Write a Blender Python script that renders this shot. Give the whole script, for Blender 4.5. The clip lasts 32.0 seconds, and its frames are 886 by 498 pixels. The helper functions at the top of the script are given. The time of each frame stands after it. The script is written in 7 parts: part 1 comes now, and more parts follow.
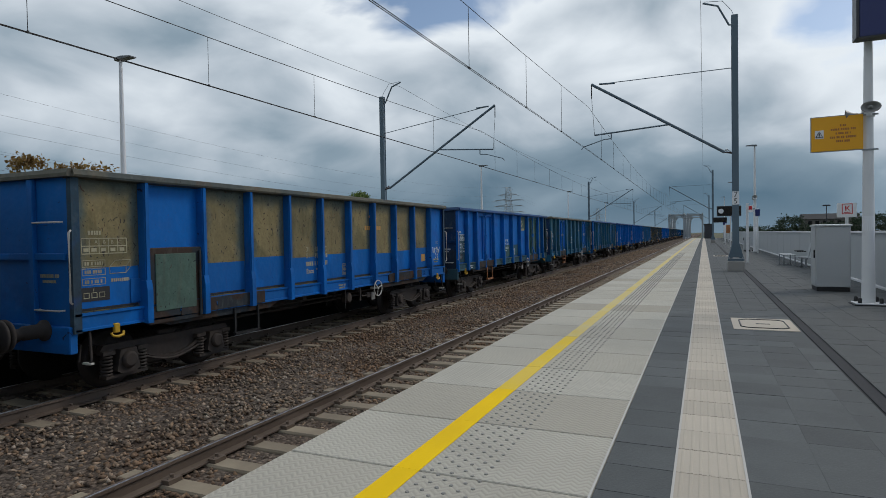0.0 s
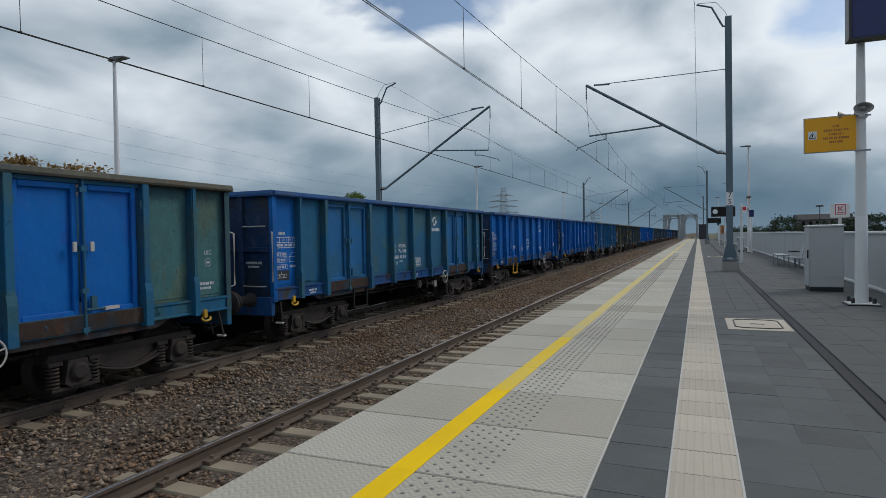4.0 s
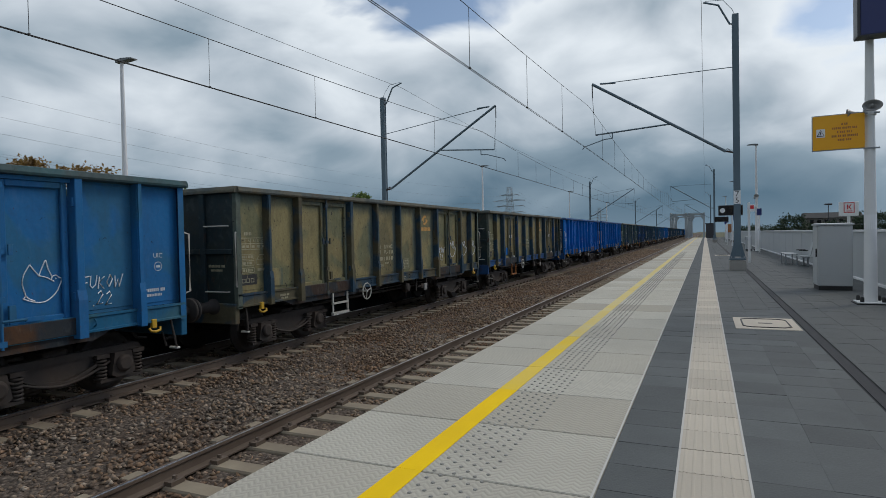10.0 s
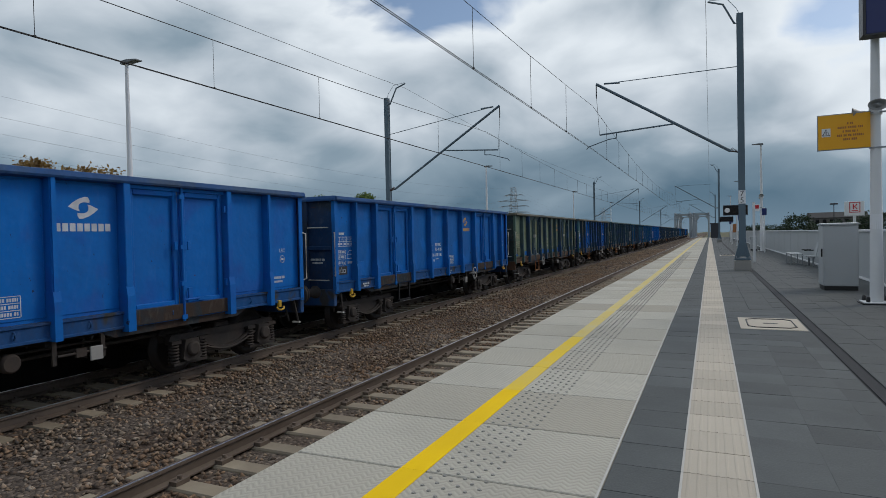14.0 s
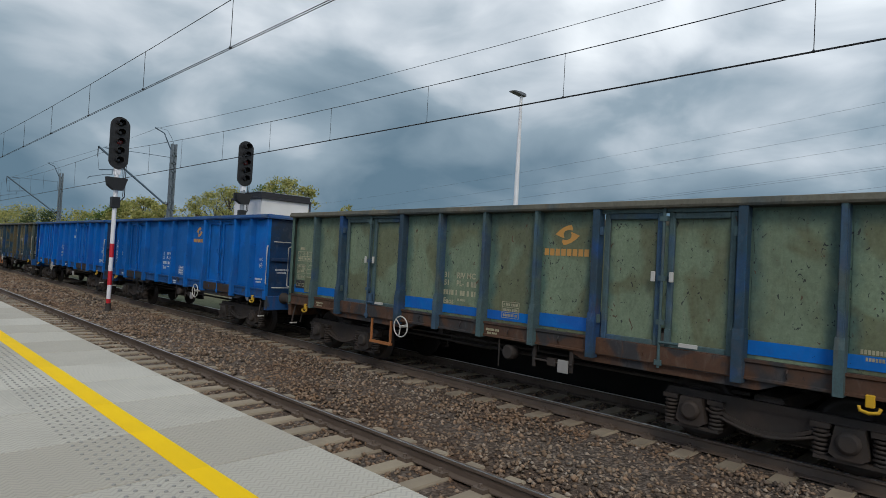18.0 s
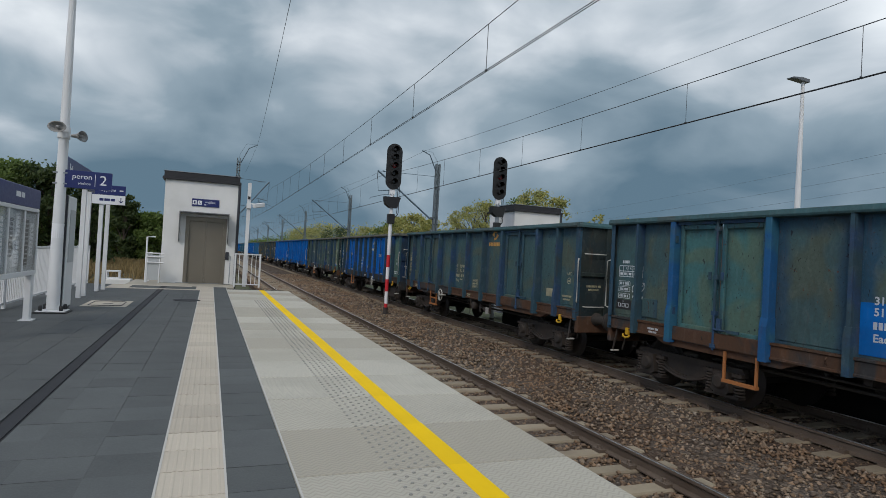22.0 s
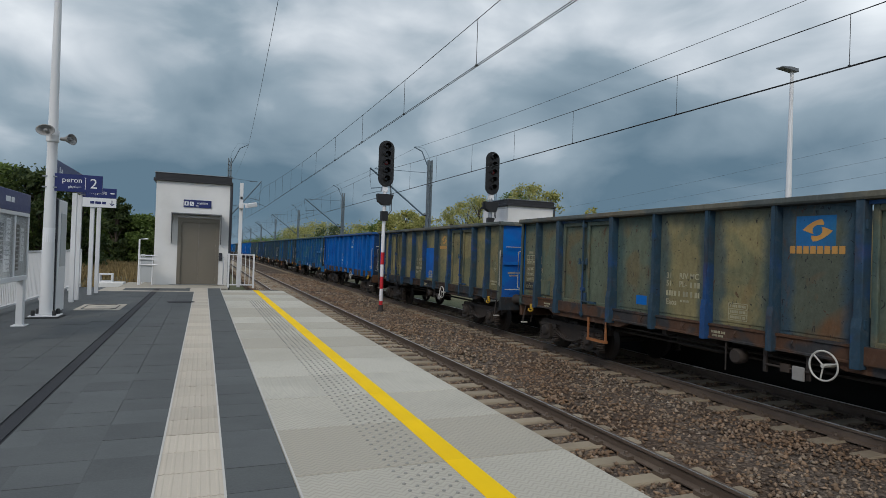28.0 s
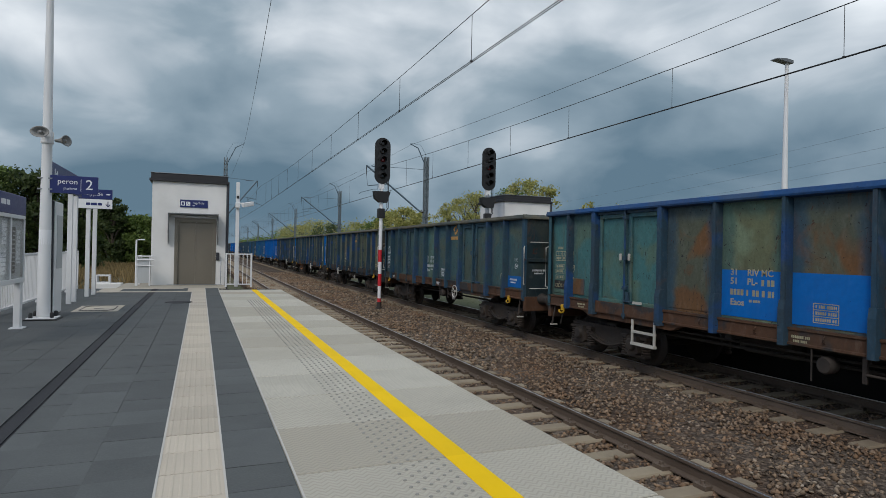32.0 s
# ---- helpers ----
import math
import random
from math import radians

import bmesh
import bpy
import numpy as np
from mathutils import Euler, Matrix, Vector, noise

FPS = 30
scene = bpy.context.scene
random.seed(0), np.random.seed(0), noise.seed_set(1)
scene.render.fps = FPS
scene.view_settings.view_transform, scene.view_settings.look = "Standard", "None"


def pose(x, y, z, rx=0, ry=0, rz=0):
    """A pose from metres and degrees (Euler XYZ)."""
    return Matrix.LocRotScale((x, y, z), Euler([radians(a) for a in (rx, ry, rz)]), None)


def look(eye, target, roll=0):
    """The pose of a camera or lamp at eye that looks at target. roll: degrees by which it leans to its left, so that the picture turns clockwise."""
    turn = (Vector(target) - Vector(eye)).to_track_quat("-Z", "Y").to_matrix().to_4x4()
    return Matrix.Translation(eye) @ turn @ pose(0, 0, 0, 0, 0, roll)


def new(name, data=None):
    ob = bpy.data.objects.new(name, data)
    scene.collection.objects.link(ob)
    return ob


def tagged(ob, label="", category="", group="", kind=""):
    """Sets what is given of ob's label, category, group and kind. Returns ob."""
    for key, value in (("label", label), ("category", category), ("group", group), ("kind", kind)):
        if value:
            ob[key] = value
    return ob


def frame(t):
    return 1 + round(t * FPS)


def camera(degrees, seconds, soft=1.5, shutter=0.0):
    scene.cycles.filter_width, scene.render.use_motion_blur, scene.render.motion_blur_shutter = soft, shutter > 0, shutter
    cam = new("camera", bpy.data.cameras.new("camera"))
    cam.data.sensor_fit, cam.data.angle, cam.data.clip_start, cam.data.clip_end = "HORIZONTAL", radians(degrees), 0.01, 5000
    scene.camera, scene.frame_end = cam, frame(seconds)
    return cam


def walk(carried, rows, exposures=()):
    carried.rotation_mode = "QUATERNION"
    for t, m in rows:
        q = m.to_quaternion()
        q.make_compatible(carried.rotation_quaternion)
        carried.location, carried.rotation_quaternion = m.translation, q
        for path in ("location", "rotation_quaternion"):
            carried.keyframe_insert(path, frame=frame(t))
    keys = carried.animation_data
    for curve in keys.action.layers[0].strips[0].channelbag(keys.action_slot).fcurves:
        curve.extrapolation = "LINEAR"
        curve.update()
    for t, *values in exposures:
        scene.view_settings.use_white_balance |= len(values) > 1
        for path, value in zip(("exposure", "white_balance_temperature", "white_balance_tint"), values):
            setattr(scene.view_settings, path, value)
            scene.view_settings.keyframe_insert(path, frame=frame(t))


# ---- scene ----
# camera: one spot on the platform, turned by hand from one end of the station to the other
EYE = (0.0, 0.0, 1.45)
cam = camera(73.18, 32.0, soft=0.65)
TURNS = [
    (0.0, 23.60, -1.24, 0.95),
    (0.5, 23.38, -1.14, 0.91),
    (1.0, 23.15, -1.09, 0.93),
    (1.5, 22.99, -1.12, 0.92),
    (2.0, 23.02, -1.11, 0.93),
    (2.5, 23.04, -1.04, 0.95),
    (3.0, 23.06, -1.11, 0.94),
    (3.5, 23.10, -1.15, 0.98),
    (5.5, 23.33, -1.22, 1.04),
    (6.0, 23.40, -1.22, 1.05),
    (6.5, 23.38, -1.14, 1.05),
    (7.0, 23.37, -1.06, 1.06),
    (7.5, 23.39, -1.07, 1.13),
    (8.0, 23.45, -1.08, 1.13),
    (8.5, 23.58, -1.08, 1.13),
    (9.0, 23.62, -1.12, 1.12),
    (9.5, 23.64, -1.11, 1.15),
    (10.0, 23.73, -1.19, 1.19),
    (10.5, 23.76, -1.19, 1.22),
    (11.0, 23.81, -1.17, 1.23),
    (11.5, 23.82, -1.22, 1.24),
    (12.0, 23.86, -1.24, 1.27),
    (12.5, 24.00, -1.30, 1.31),
    (13.0, 24.09, -1.30, 1.30),
    (13.5, 24.09, -1.24, 1.28),
    (15.5, 24.34, -0.84, 1.18),
    (16.0, 24.49, -0.69, 1.18),
    (16.2, 25.75, -0.51, 1.22),
    (16.3, 28.30, -0.47, 1.15),
    (16.4, 31.52, -0.43, 1.09),
    (16.5, 36.20, -0.40, 1.18),
    (16.6, 41.76, -0.36, 1.24),
    (16.7, 49.00, -0.30, 1.18),
    (16.8, 57.65, -0.23, 1.06),
    (16.9, 62.60, -0.20, 0.84),
    (17.0, 70.62, -0.14, 0.58),
    (17.1, 79.72, -0.05, 0.20),
    (17.2, 88.60, 0.17, -0.40),
    (17.3, 99.80, 0.44, -0.62),
    (17.4, 105.54, 0.63, -0.95),
    (17.5, 112.66, 0.84, -1.40),
    (17.6, 118.36, 1.01, -1.93),
    (17.7, 123.29, 1.13, -2.46),
    (17.9, 131.47, 1.20, -2.93),
    (18.0, 134.85, 1.19, -3.08),
    (18.2, 141.06, 1.17, -3.37),
    (18.4, 146.95, 1.11, -3.60),
    (18.6, 152.30, 1.00, -3.86),
    (18.8, 156.55, 0.98, -3.93),
    (19.0, 157.68, 0.93, -4.01),
    (19.5, 158.37, 0.95, -3.83),
    (20.0, 158.57, 0.97, -3.70),
    (20.5, 158.58, 0.93, -3.54),
    (21.0, 158.58, 0.88, -3.38),
    (21.5, 158.56, 0.87, -3.31),
    (22.0, 158.68, 0.87, -3.18),
    (22.5, 158.73, 0.82, -3.13),
    (23.0, 158.74, 0.81, -3.01),
    (23.5, 158.69, 0.77, -2.94),
    (24.0, 158.64, 0.75, -2.88),
    (24.5, 158.59, 0.75, -2.73),
    (25.0, 158.50, 0.72, -2.64),
    (25.5, 158.44, 0.73, -2.58),
    (27.5, 158.16, 0.59, -2.12),
    (28.0, 158.12, 0.52, -1.97),
    (28.5, 158.13, 0.50, -1.85),
    (29.0, 158.03, 0.44, -1.72),
    (29.5, 157.97, 0.39, -1.65),
    (30.0, 157.91, 0.33, -1.62),
    (30.5, 157.91, 0.26, -1.45),
    (31.0, 157.90, 0.22, -1.41),
    (31.5, 157.89, 0.17, -1.29),
    (32.0, 157.89, 0.19, -1.16)
]
walk(cam, [(t, pose(*EYE, 90 + pitch, roll, yaw)) for t, yaw, pitch, roll in TURNS],
     exposures=[(0.0, -0.03), (16.5, -0.03), (17.0, 0.04), (17.3, 0.58), (17.6, 0.26), (18.0, 0.18), (19.0, 0.11), (32.0, 0.13)])

# ---- plan: x across the tracks, y along them, z = 0 on the platform's paving ----
RAIL = -0.82            # rail head
EDGE = -2.61            # platform edge
C1, C2 = -4.30, -9.36   # centres of the two tracks
EDGE_B = -11.06         # edge of the opposite platform
Y0, Y1 = -22.3, 150.0   # ends of the platform
SLAB_R = -0.58          # inner rim of the pale edge slabs
STRIP_L, STRIP_R = -0.174, 0.226
DRAIN_L, DRAIN_R = 1.285, 1.435
WALL_X = 3.95
TILE = 0.42

# ---- light ----
SUN_EL, SUN_AZ = radians(42), radians(44)
world = bpy.data.worlds.new("overcast_sky")
scene.world = world
world.use_nodes = True
wn, wl = world.node_tree.nodes, world.node_tree.links
wn.clear()


def wnode(kind, **inputs):
    n = wn.new(kind)
    for k, v in inputs.items():
        n.inputs[int(k[1:])].default_value = v
    return n


def wmath(op, a, b=None, c=None):
    n = wn.new("ShaderNodeMath")
    n.operation = op
    for i, v in enumerate((a, b, c)):
        if v is None:
            continue
        if isinstance(v, (int, float)):
            n.inputs[i].default_value = v
        else:
            wl.new(v, n.inputs[i])
    return n.outputs[0]


def wramp(fac, stops):
    n = wn.new("ShaderNodeValToRGB")
    el = n.color_ramp.elements
    while len(el) < len(stops):
        el.new(0.5)
    for e, (p, c) in zip(el, stops):
        e.position, e.color = p, (*c, 1)
    wl.new(fac, n.inputs[0])
    return n.outputs[0]


def wmix(mode, fac, a, b):
    n = wn.new("ShaderNodeMix")
    n.data_type, n.blend_type = "RGBA", mode
    for sock, v in ((n.inputs[0], fac), (n.inputs[6], a), (n.inputs[7], b)):
        if isinstance(v, (int, float)):
            sock.default_value = v
        elif isinstance(v, tuple):
            sock.default_value = (*v, 1)
        else:
            wl.new(v, sock)
    return n.outputs[2]


def make_sky():
    tc = wn.new("ShaderNodeTexCoord")
    sep = wn.new("ShaderNodeSeparateXYZ")
    wl.new(tc.outputs["Generated"], sep.inputs[0])
    x, y, z = sep.outputs
    comb = wn.new("ShaderNodeCombineXYZ")
    wl.new(x, comb.inputs[0])
    wl.new(y, comb.inputs[1])
    wl.new(wmath("MULTIPLY", z, 1.9), comb.inputs[2])
    big = wnode("ShaderNodeTexNoise", _2=2.1, _3=3.0, _4=0.5)
    det = wnode("ShaderNodeTexNoise", _2=5.0, _3=7.0, _4=0.47, _8=0.35)
    wl.new(comb.outputs[0], big.inputs["Vector"])
    wl.new(comb.outputs[0], det.inputs["Vector"])
    dens = wmath("ADD", wmath("ADD", wmath("MULTIPLY", big.outputs[0], 0.52), 0.03), wmath("ADD", wmath("MULTIPLY", det.outputs[0], 0.36), 0.04))
    # heavier, darker banks low over the horizon, and away from the sun
    low = wmath("SUBTRACT", 1.0, wmath("MINIMUM", wmath("DIVIDE", wmath("MAXIMUM", z, 0.0), 0.36), 1.0))
    dens = wmath("ADD", dens, wmath("MULTIPLY", low, 0.225))
    haze = wmath("SUBTRACT", 1.0, wmath("MINIMUM", wmath("DIVIDE", wmath("MAXIMUM", z, 0.0), 0.17), 1.0))
    dens = wmath("ADD", dens, wmath("MULTIPLY", haze, 0.12))
    dens = wmath("ADD", dens, wmath("MULTIPLY", y, -0.03))
    dens = wmath("SUBTRACT", dens, wmath("MULTIPLY", wmath("MAXIMUM", x, 0.0), 0.26))
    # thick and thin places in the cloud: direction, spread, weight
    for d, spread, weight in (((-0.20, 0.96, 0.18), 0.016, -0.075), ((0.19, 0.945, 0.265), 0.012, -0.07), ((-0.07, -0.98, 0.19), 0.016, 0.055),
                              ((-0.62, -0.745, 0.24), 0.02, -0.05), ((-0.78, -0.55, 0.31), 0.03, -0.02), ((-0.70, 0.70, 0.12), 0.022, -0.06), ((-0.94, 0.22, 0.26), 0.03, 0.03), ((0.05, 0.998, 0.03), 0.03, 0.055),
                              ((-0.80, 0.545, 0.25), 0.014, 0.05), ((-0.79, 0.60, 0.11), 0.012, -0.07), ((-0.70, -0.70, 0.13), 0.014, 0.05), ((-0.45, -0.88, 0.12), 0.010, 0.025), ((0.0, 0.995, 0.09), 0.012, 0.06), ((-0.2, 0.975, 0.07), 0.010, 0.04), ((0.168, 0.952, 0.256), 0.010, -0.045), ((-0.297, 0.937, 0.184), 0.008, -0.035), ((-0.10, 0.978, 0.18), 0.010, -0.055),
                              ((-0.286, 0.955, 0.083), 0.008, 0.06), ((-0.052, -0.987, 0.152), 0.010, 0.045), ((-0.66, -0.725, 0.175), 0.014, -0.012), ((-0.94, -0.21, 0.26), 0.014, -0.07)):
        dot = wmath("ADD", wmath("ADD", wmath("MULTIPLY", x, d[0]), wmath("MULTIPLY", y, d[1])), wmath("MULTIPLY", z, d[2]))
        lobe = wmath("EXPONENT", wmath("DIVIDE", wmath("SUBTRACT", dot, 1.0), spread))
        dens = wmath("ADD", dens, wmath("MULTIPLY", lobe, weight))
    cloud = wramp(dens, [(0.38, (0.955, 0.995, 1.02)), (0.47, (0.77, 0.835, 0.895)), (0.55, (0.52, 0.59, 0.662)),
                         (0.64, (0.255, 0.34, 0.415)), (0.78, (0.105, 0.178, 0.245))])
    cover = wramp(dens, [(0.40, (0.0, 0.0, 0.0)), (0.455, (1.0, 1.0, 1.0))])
    sky = wn.new("ShaderNodeTexSky")
    sky.sky_type, sky.sun_disc = "NISHITA", False
    sky.sun_elevation, sky.sun_rotation = SUN_EL, SUN_AZ
    blue = wmix("MULTIPLY", 1.0, sky.outputs[0], (0.11, 0.11, 0.11))
    total = wmix("MIX", cover, blue, cloud)
    # a paler rim of clear air right at the horizon
    rim = wramp(z, [(0.0, (1.0, 1.0, 1.0)), (0.055, (0.0, 0.0, 0.0))])
    total = wmix("MIX", wmath("MULTIPLY", rim, 0.22), total, (0.36, 0.45, 0.54))
    # the side away from the sun is a little greyer
    total = wmix("MULTIPLY", 1.0, total, wramp(wmath("ADD", wmath("MULTIPLY", y, 0.5), 0.5), [(0.0, (1.025, 1.0, 0.98)), (0.6, (1.0, 1.0, 1.0))]))
    bg = wn.new("ShaderNodeBackground")
    wl.new(total, bg.inputs[0])
    bg.inputs[1].default_value = 1.0
    out = wn.new("ShaderNodeOutputWorld")
    wl.new(bg.outputs[0], out.inputs[0])


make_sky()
sun = new("sun", bpy.data.lights.new("sun", "SUN"))
sun.data.energy, sun.data.angle, sun.data.color = 1.0, radians(16), (1.0, 0.93, 0.82)
sun.matrix_world = look((60 * math.sin(SUN_AZ) * math.cos(SUN_EL), 60 * math.cos(SUN_AZ) * math.cos(SUN_EL), 60 * math.sin(SUN_EL)), (0, 0, 0))


# ---- materials ----
class Nodes:
    def __init__(self, name):
        self.m = bpy.data.materials.new(name)
        self.m.use_nodes = True
        self.n, self.l = self.m.node_tree.nodes, self.m.node_tree.links
        self.p = self.n["Principled BSDF"]

    def put(self, v, sock):
        if isinstance(v, (int, float)):
            sock.default_value = v
        elif isinstance(v, tuple):
            sock.default_value = (*v, 1) if len(v) == 3 and sock.type == "RGBA" else v
        else:
            self.l.new(v, sock)

    def math(self, op, a, b=0.0):
        n = self.n.new("ShaderNodeMath")
        n.operation = op
        self.put(a, n.inputs[0]), self.put(b, n.inputs[1])
        return n.outputs[0]

    def mix(self, fac, a, b, mode="MIX"):
        n = self.n.new("ShaderNodeMix")
        n.data_type, n.blend_type = "RGBA", mode
        self.put(fac, n.inputs[0]), self.put(a, n.inputs[6]), self.put(b, n.inputs[7])
        return n.outputs[2]

    def coords(self, scale=(1, 1, 1), jump=True):
        tc = self.n.new("ShaderNodeTexCoord")
        v = tc.outputs["Object"]
        if jump:
            oi = self.n.new("ShaderNodeObjectInfo")
            add = self.n.new("ShaderNodeVectorMath")
            add.operation = "ADD"
            self.l.new(v, add.inputs[0])
            self.l.new(self.math("MULTIPLY", oi.outputs["Random"], 37.0), add.inputs[1])
            v = add.outputs[0]
        mp = self.n.new("ShaderNodeMapping")
        mp.inputs["Scale"].default_value = scale
        self.l.new(v, mp.inputs[0])
        return mp.outputs[0]

    def noise(self, vec, scale, detail=4.0, rough=0.55, warp=0.0):
        n = self.n.new("ShaderNodeTexNoise")
        n.inputs["Scale"].default_value, n.inputs["Detail"].default_value = scale, detail
        n.inputs["Roughness"].default_value, n.inputs["Distortion"].default_value = rough, warp
        self.l.new(vec, n.inputs["Vector"])
        return n.outputs[0]

    def ramp(self, fac, lo, hi):
        n = self.n.new("ShaderNodeMapRange")
        n.inputs[1].default_value, n.inputs[2].default_value = lo, hi
        self.l.new(fac, n.inputs[0])
        return n.outputs[0]

    def bump(self, height, strength, dist):
        b = self.n.new("ShaderNodeBump")
        b.inputs["Strength"].default_value, b.inputs["Distance"].default_value = strength, dist
        self.l.new(height, b.inputs["Height"])
        self.l.new(b.outputs[0], self.p.inputs["Normal"])

    def done(self, color, rough=0.6, metal=0.0):
        self.put(color, self.p.inputs["Base Color"])
        self.put(rough, self.p.inputs["Roughness"])
        self.put(metal, self.p.inputs["Metallic"])
        return self.m


def surface(name, col, col2=None, rough=0.6, metal=0.0, big=0.7, fine=30.0, vary=0.25, bump=0.15, dist=0.004, jump=True, pieces=0.0, spec=0.5):
    """A worn plain surface: large stains, fine grain, fine relief; pieces: how much one object differs from the next."""
    k = Nodes(name)
    v = k.coords(jump=jump)
    a, b = k.noise(v, big, 5), k.noise(v, fine, 3)
    col2 = col2 or tuple(c * (1 - vary) for c in col)
    c = k.mix(k.ramp(a, 0.35, 0.68), col, col2)
    c = k.mix(k.math("MULTIPLY", b, 0.5), c, tuple(x * (1 - vary) for x in col))
    if pieces:
        oi = k.n.new("ShaderNodeObjectInfo")
        c = k.mix(1.0, c, k.mix(oi.outputs["Random"], (1 - pieces,) * 3, (1 + pieces,) * 3), "MULTIPLY")
    k.bump(b, bump, dist)
    k.p.inputs["Specular IOR Level"].default_value = spec
    return k.done(c, k.math("ADD", k.math("MULTIPLY", b, 0.2), rough - 0.1), metal)


def wagon_paint(name, base, second, amount=0.5, rust=0.3, scale=0.9, dirt=0.35, chips=(0.02, 0.022, 0.03), scar=0.3, seam=None, grime=1.0):
    """Old wagon paint: fields of a second coat, rust that runs down, scratches, dust."""
    k = Nodes(name)
    v = k.coords()
    field = k.noise(v, scale, 3, 0.5, 0.6)
    c = k.mix(k.ramp(field, 0.62 - 0.3 * amount, 0.70 - 0.3 * amount), base, second)
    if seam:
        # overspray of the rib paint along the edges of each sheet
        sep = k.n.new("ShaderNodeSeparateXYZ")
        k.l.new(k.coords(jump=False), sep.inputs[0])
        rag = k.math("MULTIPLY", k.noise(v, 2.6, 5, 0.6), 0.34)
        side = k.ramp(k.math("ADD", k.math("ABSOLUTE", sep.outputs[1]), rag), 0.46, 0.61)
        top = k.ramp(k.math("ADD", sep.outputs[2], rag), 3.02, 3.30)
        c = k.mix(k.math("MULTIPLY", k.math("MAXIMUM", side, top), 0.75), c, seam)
    soft = k.noise(v, 0.7, 4)
    c = k.mix(k.math("MULTIPLY", k.ramp(soft, 0.4, 0.75), dirt), c, (0.055, 0.052, 0.045))
    run = k.noise(k.coords((3.0, 3.2, 0.45)), 1.6, 6, 0.62, 0.4)
    c = k.mix(k.math("MULTIPLY", k.ramp(run, 0.60, 0.74), rust), c, (0.12, 0.052, 0.022))
    sc = k.noise(k.coords((1.0, 4.0, 2.6)), 2.2, 4, 0.55, 2.6)
    c = k.mix(k.math("MULTIPLY", k.ramp(sc, 0.735 - 0.092 * scar, 0.752 - 0.092 * scar), 0.85), c, chips)
    big = k.noise(k.coords((1.0, 2.2, 1.3)), 2.3, 4, 0.6, 2.2)
    c = k.mix(k.math("MULTIPLY", k.ramp(big, 0.74 - 0.08 * scar, 0.76 - 0.08 * scar), 0.75), c, k.mix(soft, (0.012, 0.014, 0.018), (0.16, 0.05, 0.025)))
    blot = k.noise(k.coords((1.0, 1.0, 0.6)), 1.3, 6, 0.65, 0.8)
    c = k.mix(k.math("MULTIPLY", k.ramp(blot, 0.60, 0.70), rust * 0.6), c, (0.17, 0.075, 0.028))
    fine = k.noise(v, 24, 5, 0.7)
    c = k.mix(k.math("MULTIPLY", k.ramp(fine, 0.35, 0.72), 0.27 * grime), c, (0.025, 0.024, 0.022))
    mid = k.noise(k.coords((1.0, 1.6, 0.7)), 5.5, 5, 0.62, 0.7)
    c = k.mix(k.math("MULTIPLY", k.ramp(mid, 0.50, 0.68), 0.36 * grime), c, k.mix(0.65, c, (0.05, 0.045, 0.035)))
    c = k.mix(k.math("MULTIPLY", k.ramp(mid, 0.46, 0.30), 0.16 * grime), c, k.mix(0.35, c, (0.45, 0.44, 0.40)))
    k.bump(k.math("ADD", k.noise(v, 1.7, 3), k.math("MULTIPLY", fine, 0.06 * grime)), 0.75, 0.045)
    k.p.inputs["Specular IOR Level"].default_value = 0.10
    return k.done(c, k.math("ADD", k.math("MULTIPLY", soft, 0.3), 0.40))


M = {}


def slab_material():
    """Pale concrete with a pressed herringbone tread, stains and a tone of its own for each slab."""
    k = Nodes("pale_tread_concrete")
    v = k.coords(jump=False)
    w = k.coords()
    sep = k.n.new("ShaderNodeSeparateXYZ")
    k.l.new(v, sep.inputs[0])
    fold = k.math("PINGPONG", sep.outputs[0], 0.045)
    tread = k.math("SINE", k.math("MULTIPLY", k.math("ADD", sep.outputs[1], fold), 2 * math.pi / 0.05))
    grain = k.noise(w, 45, 4)
    stain = k.noise(w, 0.9, 5)
    oi = k.n.new("ShaderNodeObjectInfo")
    tone = k.mix(oi.outputs["Random"], (0.37, 0.34, 0.275), (0.53, 0.51, 0.44))
    c = k.mix(k.math("MULTIPLY", k.ramp(stain, 0.45, 0.7), 0.5), tone, (0.34, 0.32, 0.27))
    c = k.mix(k.math("MULTIPLY", grain, 0.25), c, (0.30, 0.295, 0.27))
    c = k.mix(k.math("MULTIPLY", k.ramp(tread, -0.1, -0.8), 0.30), c, (0.22, 0.215, 0.20))
    k.bump(k.math("ADD", k.math("MULTIPLY", tread, 0.35), grain), 0.45, 0.006)
    k.p.inputs["Specular IOR Level"].default_value = 0.2
    return k.done(c, 0.8)


M["slab"] = slab_material()
M["stud"] = surface("grey_stud", (0.27, 0.265, 0.24), (0.22, 0.215, 0.195), 0.6, fine=40, vary=0.12)
M["yellow"] = surface("yellow_paint", (0.86, 0.56, 0.001), (0.76, 0.49, 0.004), 0.75, big=1.2, fine=50, vary=0.06, spec=0.15)
M["yellowpale"] = surface("faded_yellow_paint", (0.74, 0.52, 0.035), (0.66, 0.50, 0.12), 0.75, big=1.2, fine=50, vary=0.10, spec=0.15)
M["yellowworn"] = surface("worn_yellow_paint", (0.62, 0.47, 0.09), (0.54, 0.48, 0.28), 0.7, big=1.5, fine=40, vary=0.15)
M["whiteline"] = surface("white_rim", (0.50, 0.49, 0.46), None, 0.7, vary=0.1)
M["paver"] = surface("dark_paver", (0.104, 0.113, 0.115), (0.080, 0.087, 0.090), 0.72, big=1.6, fine=60, vary=0.28, bump=0.5, pieces=0.12, spec=0.2)
